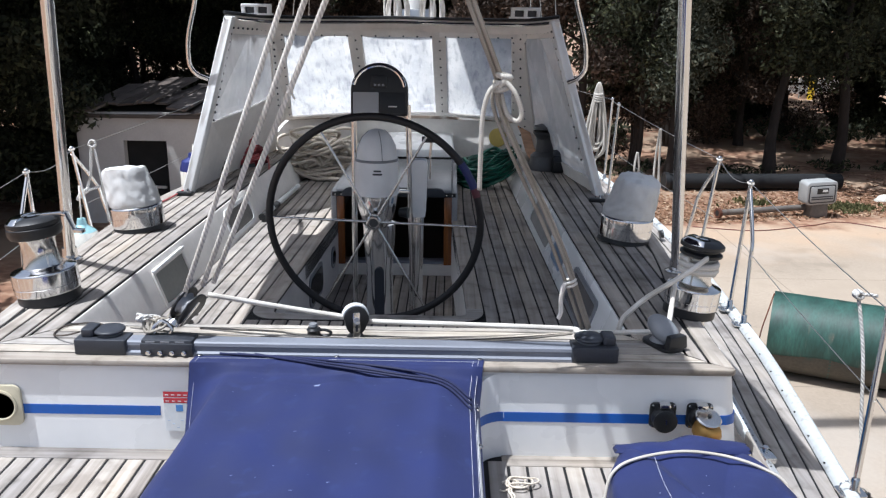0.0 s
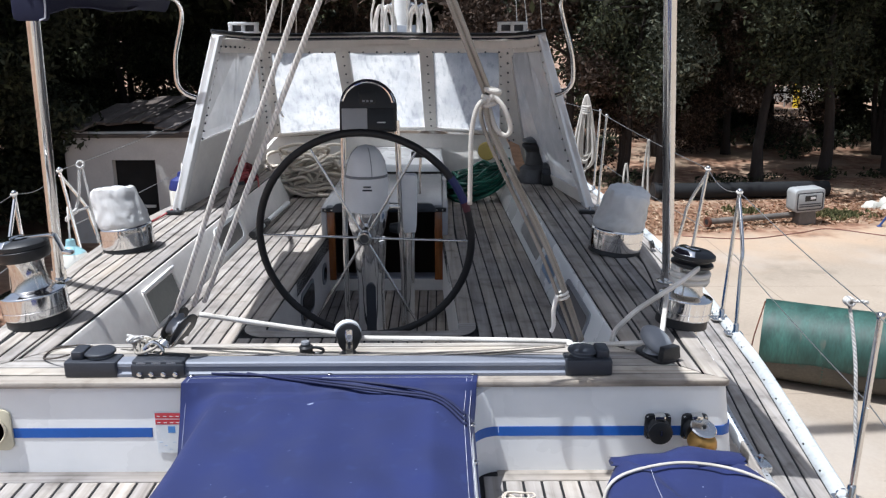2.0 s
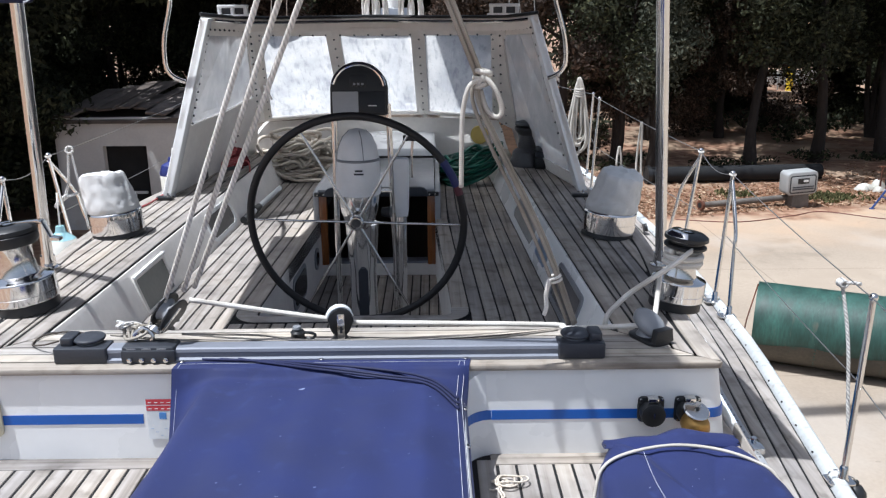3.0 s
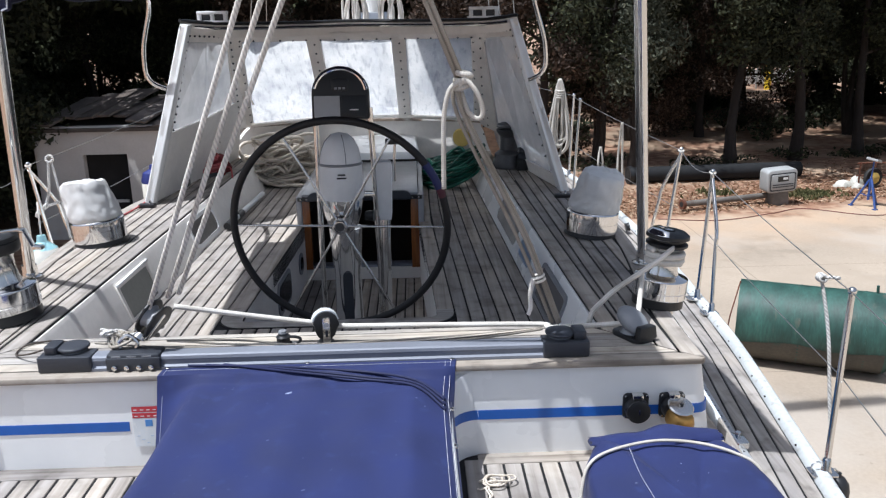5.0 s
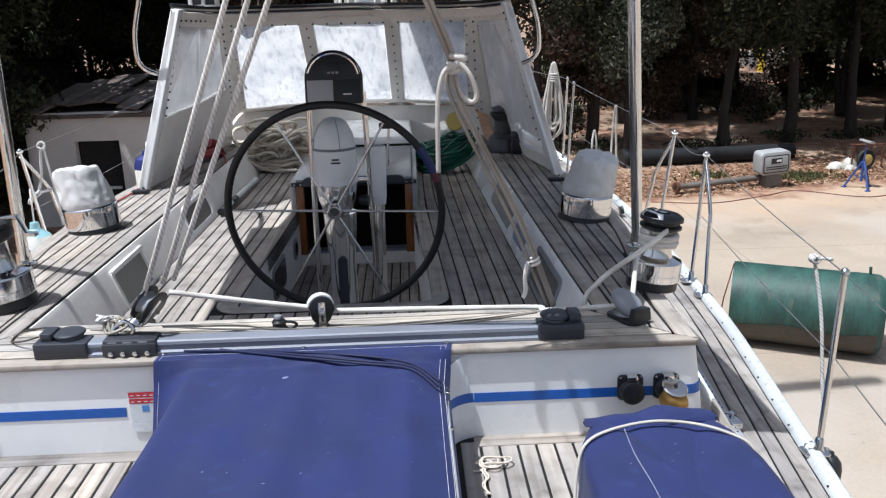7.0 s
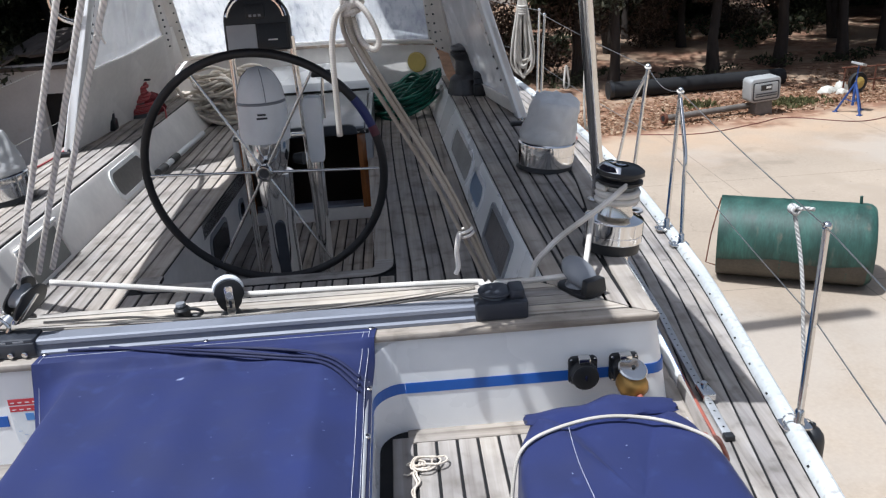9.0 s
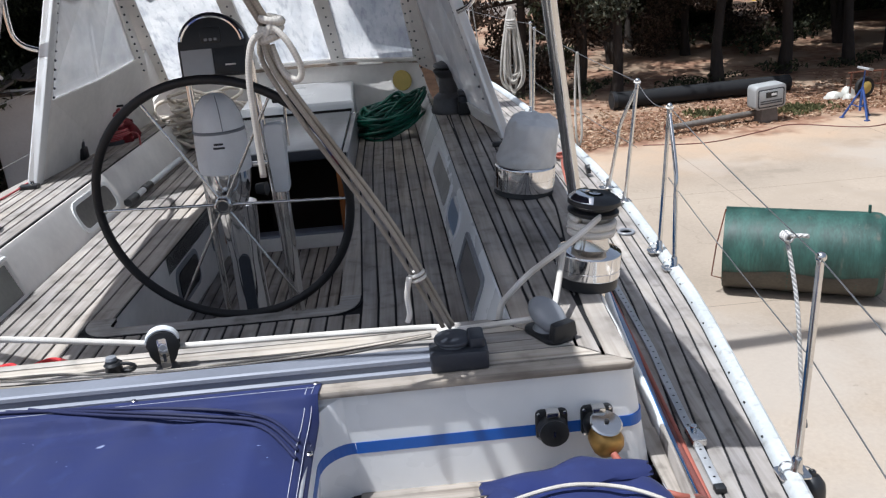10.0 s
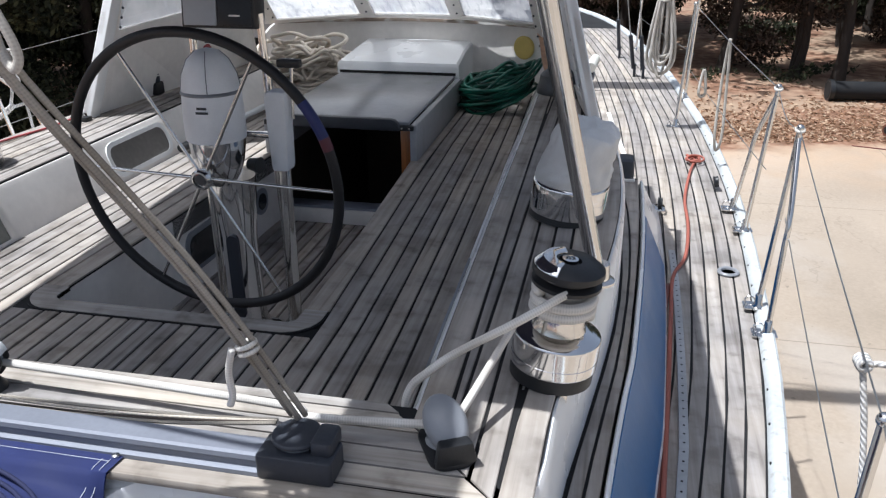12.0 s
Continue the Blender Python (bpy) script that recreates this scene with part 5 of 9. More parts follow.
# ---------------------------------------------------------------- wheel and pedestal
def build_helm():
    w = thing("helm_wheel", "large black leather-covered steering wheel with thin steel spokes", "wheel", at=(0, 0, 0))
    hub = Vector((0.004, 3.758, 0.758))
    right = Vector((math.cos(radians(4)), -math.sin(radians(4)), 0))
    up = Vector((0, -0.085, 0.996))
    up = (up - right * up.dot(right)).normalized()
    R = 0.522
    spin = radians(-1)
    m = Mesh()
    path = ring_path(hub, R, right, up, n=72)
    rr = rings_along(path[:-1] + [path[0]], 0.0185, 12)
    m.loft(rr, caps=False)
    m.ob("rim", LEATHER, w, "black stitched leather rim")
    for a0, a1, mat, nm in ((21, 36, BLUE_TAPE, "blue tape round the rim"), (16, 21, RED_TAPE, "dull red tape round the rim")):
        q = Mesh().tube(ring_path(hub, R, right, up, radians(a0), radians(a1), 8), 0.0198, 12)
        q.ob("tape", mat, w, nm)
    for k in range(6):
        a = spin + radians(60 * k)
        d = right * math.cos(a) + up * math.sin(a)
        Mesh().cyl(hub + d * 0.03, hub + d * (R - 0.012), 0.0068, 0.0058, 10).ob("spoke", STEEL, w)
    ax = right.cross(up).normalized()
    Mt = Matrix((right, up, ax)).transposed()
    h = Mesh().lathe([(0.0, -0.02), (0.034, -0.02), (0.038, 0.0), (0.038, 0.020), (0.033, 0.026), (0.027, 0.027), (0.025, 0.018), (0, 0.018)], hub, Mt)
    h.ob("hub", STEEL, w, "steel hub")
    Mesh().lathe([(0.022, 0.019), (0.020, 0.023), (0, 0.024)], hub, Mt, 16).ob("hub_nut", HALYARD_GREY, w, "dull dark nut")
    p = thing("steering_pedestal", "polished steel steering pedestal with compass under a white hood", "pedestal", at=(0, 0, 0))
    c = Vector((0.01, 3.97, 0))
    Mesh().lathe([(0.14, 0.008), (0.14, 0.02), (0.10, 0.035), (0.075, 0.10), (0.068, 0.45), (0.082, 0.62), (0.085, 0.70), (0, 0.70)], c, n=32).ob("column", CHROME, p, "polished column")
    Mesh().prism(rounded(0.05, 0.36, 0.024), 0, 0.01, Matrix.Translation((0.015, c.y - 0.072, 0.30)) @ Euler((radians(90), 0, 0)).to_matrix().to_4x4()).ob("slot_plate", DARK_GREY, p)
    c2 = Vector((0.008, 3.885, 0))
    Mesh().lathe([(0.05, 0.70), (0.075, 0.735), (0.092, 0.79), (0.102, 0.85), (0.104, 0.885), (0.094, 0.892), (0, 0.892)], c2, n=32).ob("compass_bowl", CHROME, p, "chrome compass bowl")
    Mesh().lathe([(0.108, 0.875), (0.110, 0.90), (0.109, 0.98), (0.104, 1.055), (0.095, 1.11), (0.072, 1.16), (0.040, 1.19), (0.0, 1.20)], c2, n=36).ob("hood", HOOD_WHITE, p, "off-white moulded compass hood")
    Mesh().lathe([(0.1085, 1.043), (0.1090, 1.049), (0.1045, 1.055)], c2, n=36).ob("seam", MID_GREY, p)
    for a in (-70, 20, 110, 200):
        pts = [(c2.x + r * math.cos(radians(a)), c2.y + r * math.sin(radians(a)), z) for r, z in ((0.1055, 1.055), (0.0965, 1.11), (0.0735, 1.16), (0.041, 1.191))]
        Mesh().tube(pts, 0.0018, 5).ob("seam", MID_GREY, p)
    for j, (z, wd) in enumerate(((1.006, 0.036), (0.990, 0.046))):
        Mesh().box((c2.x + 0.012, c2.y - 0.1085, z), (wd, 0.004, 0.008)).ob("print_bar", DARK_GREY, p)
    # guard of two steel tubes that carries the instrument pod
    for x0, x1 in ((-0.125, -0.118), (0.178, 0.155)):
        Mesh().tube([(x0, 4.03, 0.0), (x0, 4.03, 0.5), (x1, 4.03, 1.30)], 0.0148, 12).ob("guard_tube", STEEL, p)
    Mesh().box((0.02, 4.0, 0.86), (0.30, 0.03, 0.02)).ob("bracket", STEEL, p, bevel=0.004)
    # engine lever in a long white sleeve
    Mesh().loft([[(0.217 + w_ * a, 3.985 + 0.035 * b, z) for a, b in ((-1, -1), (1, -1), (1, 1), (-1, 1))] for z, w_ in ((0.735, 0.030), (0.76, 0.034), (1.0, 0.041), (1.03, 0.036), (1.035, 0.02))]).ob("lever_sleeve", HOOD_WHITE, p, "off-white lever cover", bevel=0.006)
    Mesh().cyl((0.205, 3.99, 0.02), (0.215, 3.99, 0.75), 0.028, 0.026, 16).ob("control_tube", STEEL, p)
    Mesh().cyl((0.12, 3.90, 0.775), (0.165, 3.89, 0.775), 0.022, 0.030, 16).ob("knob", BLACK, p)
    # throttle: a thin rod with a black cross handle
    lever = Mesh().tube([(0.268, 3.99, 0.93), (0.270, 3.99, 1.04), (0.277, 3.99, 1.125)], 0.0065, 8).ob("throttle_rod", STEEL, p)
    Mesh().box((0.272, 3.985, 1.134), (0.088, 0.034, 0.030)).ob("handle", BLACK, lever, "black throttle handle", bevel=0.006)

    i = thing("instrument_pod", "black arched instrument pod with one grey and one black display", "instrument", at=(0, 0, 0))
    outline = [(-0.142, 0), (0.142, 0), (0.142, 0.13)] + [(0.142 * math.cos(radians(a)), 0.125 + 0.135 * math.sin(radians(a))) for a in range(10, 171, 10)] + [(-0.142, 0.13)]
    M4 = Matrix.Translation((0.013, 4.02, 1.245)) @ Euler((radians(82), 0, 0)).to_matrix().to_4x4()
    Mesh().prism(outline, -0.055, 0.04, M4).ob("housing", BLACK, i, bevel=0.008)
    Mesh().prism(rounded(0.128, 0.105, 0.004), 0.038, 0.047, M4 @ Matrix.Translation((-0.066, 0.062, 0))).ob("screen", surface("pale_grey_cover", (0.46, 0.47, 0.48), 0.5, vary=0.05), i, "blank pale grey display cover", bevel=0.002)
    Mesh().prism(rounded(0.128, 0.105, 0.004), 0.038, 0.045, M4 @ Matrix.Translation((0.068, 0.062, 0))).ob("screen", BLACK, i, bevel=0.002)
    Mesh().box(M4 @ Vector((0.068, 0.045, 0.047)), (0.042, 0.003, 0.006)).ob("print_bar", GEL_OLD, i)
    Mesh().prism(rounded(0.085, 0.062, 0.012), 0.038, 0.047, M4 @ Matrix.Translation((0.0, 0.168, 0))).ob("keypad", BLACK, i, bevel=0.002)
    for k in range(3):
        Mesh().box(M4 @ Vector((-0.02 + 0.02 * k, 0.15, 0.05)), (0.012, 0.004, 0.010)).ob("key", MID_GREY, i)
    band = [M4 @ Vector((0.128 * math.cos(radians(a)), 0.125 + 0.120 * math.sin(radians(a)), 0.040)) for a in range(8, 173, 8)]
    Mesh().tube(band, 0.0095, 8).ob("arch_trim", CHROME, i, "bright metal arch")


build_helm()


# ---------------------------------------------------------------- winches
def winch_parts(t, base_r, h, covered, drum=STEEL, cap=BLACK, slump=(0, 0)):
    """A winch round its own origin."""
    r = base_r
    if covered:
        Mesh().lathe([(r * 1.0, 0), (r * 1.0, 0.004), (r * 0.96, 0.018), (r * 0.96, 0.024)], n=40).ob("pad", BLACK, t, "dark mounting pad")
        Mesh().lathe([(r * 0.98, 0.022), (r * 1.0, 0.024), (r * 1.0, 0.027), (r * 1.0, 0.071), (r * 1.0, 0.0735), (r * 0.988, 0.0745), (r * 0.988, 0.0775), (r * 1.0, 0.0785), (r * 1.0, 0.081), (r * 1.0, 0.122), (r * 0.995, 0.126), (r * 0.965, 0.132), (r * 0.94, 0.133), (r * 0.85, 0.135), (0, 0.135)], n=44).ob("base", CHROME, t, "polished chrome base")
        g = Mesh()
        rings = []
        rnd = random.Random(int(h * 100))
        seed = Vector((rnd.uniform(0, 9), rnd.uniform(0, 9), rnd.uniform(0, 9)))
        prof = [(0.86, 0.128), (0.95, 0.137), (0.97, 0.158), (0.95, 0.18), (0.92, 0.205), (0.90, 0.235), (0.87, 0.268), (0.845, 0.302), (0.80, 0.324), (0.69, 0.335), (0.46, 0.338), (0.2, 0.339), (0.02, 0.339)]
        prof = [tuple(Vector(p).lerp(Vector(n), f)) for p, n in zip(prof, prof[1:]) for f in (0, 0.5)] + [prof[-1]]
        tilt = rnd.uniform(0, 6.3)
        for q, z in prof:
            ring = []
            for j in range(76):
                a = 2 * math.pi * j / 76
                d = Vector((math.cos(a), math.sin(a), z * 8))
                d += Vector((mnoise.noise(d * 2 + seed), mnoise.noise(d * 2 - seed), 0)) * 0.35
                crease = abs(mnoise.noise(d * 1.3 + seed)) * 0.11 + abs(mnoise.noise(d * 2.6 + seed)) * 0.10 + abs(mnoise.noise(d * 6.0 + seed)) * 0.022
                wob = 1.06 - crease
                lean = max(0, z - 0.128)
                ring.append((r * q * wob * math.cos(a) + slump[0] * lean, r * q * wob * math.sin(a) + slump[1] * lean, z - abs(mnoise.noise(Vector((math.cos(a) * q * 2.6, math.sin(a) * q * 2.6, 0)) + seed)) * 0.022 * min(1, lean * 7) - 0.12 * lean * math.cos(a - tilt) * q))
            rings.append(ring)
        g.loft(rings)
        g.ob("cover", PALE_COVER, t, "crumpled off-white vinyl cover", smooth=True)
    else:
        Mesh().lathe([(r * 0.96, 0), (r * 0.96, 0.003), (r * 0.95, 0.033), (r * 0.90, 0.038)], n=40).ob("pad", BLACK, t, "dark mounting pad")
        band = [(r * 0.985, 0.036), (r, 0.038), (r, 0.040), (r, 0.060), (r, 0.062), (r * 0.99, 0.063), (r * 0.99, 0.066), (r, 0.067), (r, 0.069), (r, 0.108), (r, 0.111), (r * 0.985, 0.115), (r * 0.97, 0.116), (r * 0.80, 0.121), (r * 0.77, 0.122), (r * 0.60, 0.130), (0, 0.130)]
        Mesh().lathe(band, n=48).ob("base", CHROME, t, "polished chrome base")
        Mesh().lathe([(r * 0.63, 0.125), (r * 0.56, 0.145), (r * 0.52, 0.18), (r * 0.53, 0.215), (r * 0.60, 0.235), (0, 0.235)], n=36).ob("drum", drum, t)
        Mesh().lathe([(r * 0.66, 0.236), (r * 0.78, 0.244), (r * 0.78, 0.252), (r * 0.62, 0.260), (r * 0.62, 0.266), (r * 0.81, 0.274), (r * 0.80, 0.287), (r * 0.64, 0.299), (r * 0.26, 0.301), (r * 0.24, 0.292), (0, 0.292)], n=36).ob("self_tailer", cap, t, "black self-tailing jaws")
        Mesh().lathe([(r * 0.17, 0.296), (r * 0.18, 0.305), (r * 0.11, 0.306), (r * 0.10, 0.295), (0, 0.295)], n=20).ob("socket", CHROME, t)
        Mesh().loft([[(r * q * math.cos(a), r * q * math.sin(a), z) for a in np.linspace(radians(105), radians(255), 13)] + [(r * 0.3 * math.cos(a), r * 0.3 * math.sin(a), z) for a in np.linspace(radians(255), radians(105), 9)] for z, q in ((0.272, 0.80), (0.290, 0.78), (0.306, 0.60))]).ob("stripper_arm", CHROME, t, "chrome stripper arm", bevel=0.002)


def build_winches():
    g = "pairs of winches on the coamings"
    for s, y in ((1, 4.00), (-1, 4.09)):
        t = thing("sheet_winch", "large chrome winch under a crumpled off-white cover", "winch", g, at=(s * 1.285, y, TOP))
        winch_parts(t, 0.135, 0.39 + 0.1 * s, True, slump=(s * 0.16, 0.03))
        t.rotation_euler = (0, radians(s * 5), 0)
    t = thing("sheet_winch", "chrome self-tailing winch with white rope round it", "winch", g, at=(1.325, 2.93, TOP))
    winch_parts(t, 0.104, 0.29, False)
    t.rotation_euler = (0, radians(6), 0)
    turns = [Vector((0.066 * math.cos(a), 0.066 * math.sin(a), 0.166 + 0.0235 * a / (2 * math.pi))) for a in np.linspace(0, 2 * math.pi * 2.6, 81)]
    rope("rope_on_drum", turns, 0.0130, ROPE_WHITE, t, "white rope turns on the drum")
    Mesh().loft([[(0.022 + dx, -0.082 + dy, -dz), (0.046 + dx - 0.1 * dz, -0.066 + dy, -dz), (0.044 + dx - 0.1 * dz, -0.061 + dy, -dz), (0.020 + dx, -0.077 + dy, -dz)] for dx, dy, dz in ((0.0, 0.0, -0.01), (0.008, -0.004, 0.06), (0.02, -0.012, 0.13))]).ob("bracket", STEEL, t, "flat steel bracket over the coaming's edge")
    t = thing("sheet_winch", "chrome winch with black top and a steel handle", "winch", g, at=(-1.225, 2.965, TOP))
    winch_parts(t, 0.112, 0.29, False)
    t.rotation_euler = (0, radians(-6), 0)
    t.scale = (1.1, 1.1, 1.14)
    Mesh().lathe([(0.084, 0.232), (0.092, 0.245), (0.092, 0.268), (0.080, 0.282), (0.03, 0.29), (0, 0.29)], n=36).ob("top_cap", BLACK, t, "black cap")
    Mesh().loft([[(x, 0.02 + w, z + h) for w, h in ((-0.016, -0.006), (0.016, -0.006), (0.016, 0.006), (-0.016, 0.006))] for x, z in ((-0.02, 0.30), (0.10, 0.300), (0.118, 0.295), (0.135, 0.235), (0.165, 0.230))]).ob("handle", STEEL, t, "flat steel handle", bevel=0.003)
    # small winches under the windscreen, with their line stoppers
    for s, x, y in ((1, 1.095, 6.02), (-1, 1.19, 5.98)):
        t = thing("halyard_winch", "small black halyard winch" + (" wrapped in red line" if s < 0 else " beside a line stopper"), "winch", g, at=(s * x, y, TOP))
        Mesh().lathe([(0.118, 0), (0.120, 0.02), (0.105, 0.05), (0.100, 0.085), (0.082, 0.10), (0.064, 0.11), (0.060, 0.19), (0.078, 0.21), (0.090, 0.225), (0.090, 0.236), (0.074, 0.243), (0.088, 0.252), (0.084, 0.268), (0.04, 0.28), (0, 0.28)], n=28).ob("drum", HALYARD_GREY, t)
        Mesh().box((0.10, -0.02, 0.226), (0.06, 0.022, 0.012)).ob("stripper", BLACK, t, bevel=0.004)
        far = -0.13 if s > 0 else -0.46
        t.scale = (1.10, 1.10, 1.22) if s > 0 else (0.95, 0.95, 1.08)
        Mesh().box((s * 0.075 if s > 0 else -0.055, far, 0.035), (0.075, 0.09, 0.07)).ob("stopper_base", BLACK, t, bevel=0.012)
        Mesh().lathe([(0.034, 0.07), (0.036, 0.10), (0.028, 0.105), (0.036, 0.11), (0.034, 0.135), (0, 0.14)], (s * 0.075 if s > 0 else -0.055, far, 0), n=18).ob("stopper_cam", DARK_GREY, t)
        if s < 0:
            rope("red_line", [Vector(((0.128 - 0.05 * min(1, a / 40) + 0.014 * math.sin(a * 0.7)) * math.cos(a), (0.128 - 0.05 * min(1, a / 40) + 0.014 * math.sin(a * 0.7)) * math.sin(a), 0.02 + 0.0029 * a)) for a in np.linspace(0, 66, 260)], 0.0115, ROPE_RED, t)


build_winches()


# ---------------------------------------------------------------- traveller, sheets, blocks
def build_traveller():
    t = thing("mainsheet_traveller", "grey aluminium mainsheet traveller bolted across the teak bridge", "traveller")
    y = 2.462
    prof = [(-0.036, 0.0), (0.034, 0.0), (0.034, 0.010), (0.020, 0.016), (0.020, 0.028), (0.028, 0.034), (0.026, 0.048), (-0.022, 0.048), (-0.028, 0.044), (-0.030, 0.034), (-0.025, 0.028), (-0.026, 0.016), (-0.036, 0.010)]
    Mesh().loft([[(x, y + a, TOP + 0.001 + b) for a, b in prof] for x in (-0.84, 0.88)]).ob("track", ALU, t, "grey anodised track", smooth=False)
    for x0, x1, s in ((-0.886, -0.710, -1), (0.79, 0.948, 1)):
        Mesh().prism(rounded(x1 - x0, 0.080, 0.008), 0, 0.054, pose((x0 + x1) / 2, y, TOP + 0.001)).ob("end_stop", DARK_GREY, t, "slate grey end fitting", bevel=0.005)
        Mesh().prism(rounded(0.045, 0.075, 0.012), 0.05, 0.083, pose((x0 + x1) / 2 + s * 0.05, y + 0.02, TOP)).ob("sheave_post", DARK_GREY, t, bevel=0.006)
        xc = (x0 + x1) / 2 - s * 0.012
        Mesh().lathe([(0.044, 0.054), (0.036, 0.059), (0.044, 0.064)], (xc, y + 0.025, TOP), n=24).ob("sheave", MID_GREY, t)
        Mesh().lathe([(0.050, 0.064), (0.053, 0.068), (0.050, 0.074), (0.02, 0.077), (0, 0.077)], (xc, y + 0.025, TOP), n=28).ob("sheave_cap", DARK_GREY, t, bevel=0.002)
    c = tagged(Mesh().prism(rounded(0.178, 0.075, 0.012), 0.028, 0.058, pose(-0.572, y, TOP)).ob("car", DARK_GREY, t, "slate grey car with four bolts", bevel=0.008))
    Mesh().box((-0.572, y - 0.037, TOP + 0.026), (0.178, 0.012, 0.042)).ob("car_skirt", DARK_GREY, t, bevel=0.004)
    for k in range(4):
        Mesh().lathe([(0.0085, 0), (0.0085, 0.007), (0.004, 0.009), (0, 0.009)], (-0.632 + 0.04 * k, y - 0.044, TOP + 0.016), Euler((radians(90), 0, 0)).to_matrix(), 12).ob("bolt", STEEL, c)
    for k in range(3):
        Mesh().box((-0.627 + 0.05 * k, y - 0.0383, TOP + 0.051), (0.03, 0.002, 0.005)).ob("print_bar", MID_GREY, c)
    # control lines along the track
    r = random.Random(4)
    for k in range(4):
        dy = 0.040 + 0.017 * k
        x0 = -0.72 if k < 2 else -0.48
        pts = [(x0, y + 0.04, TOP + 0.072), (x0 + 0.25, y + dy * 0.8, TOP + 0.052 - 0.004 * (k % 3)), (0.0 + 0.1 * (k % 3), y + dy * 0.9, TOP + 0.038 - 0.003 * k + r.uniform(-0.004, 0.004)), (0.5, y + 0.035 + 0.008 * k, TOP + 0.045 + 0.002 * k), (0.80, y + 0.05 + 0.004 * k, TOP + 0.070)]
        rope("control_line", glide(pts, 8), 0.0032 if k % 3 else 0.0042, (ROPE_OLD, DARK_LINE, ROPE_CREAM)[k % 3], t)
    return t


def sheave_block(name, label, at, size, rz=0, tilt=0, mat=BLACK, cheek_mat=None):
    """A single sheave block: two cheeks, a wheel and a strap; stands along its own z."""
    b = thing(name, label, "block", "blocks on the bridge", at=at)
    b.rotation_euler = (radians(tilt), 0, radians(rz))
    pl = [(size * 0.55 * math.sin(a) * (0.85 if math.cos(a) < 0 else 1), size * 0.75 + size * 0.62 * math.cos(a)) for a in np.linspace(0, 2 * math.pi, 25)[:-1]]
    for s in (-1, 1):
        M = Euler((radians(90), 0, 0)).to_matrix().to_4x4()
        Mesh().prism(pl, s * size * 0.20 - 0.004, s * size * 0.20 + 0.004, M).ob("cheek", cheek_mat or mat, b, bevel=0.003)
        Mesh().box((0, s * size * 0.235, size * 0.56), (size * 0.16, 0.004, size * 1.02)).ob("strap", STEEL, b, bevel=0.0015)
    Mesh().lathe([(size * 0.42, -size * 0.17), (size * 0.34, -size * 0.06), (size * 0.34, size * 0.06), (size * 0.42, size * 0.17)], (0, 0, size * 0.75), Euler((radians(90), 0, 0)).to_matrix(), 24).ob("sheave", MID_GREY, b)
    Mesh().cyl((0, 0, 0), (0, 0, size * 0.18), size * 0.22, size * 0.16, 14).ob("swivel", STEEL, b)
    return b


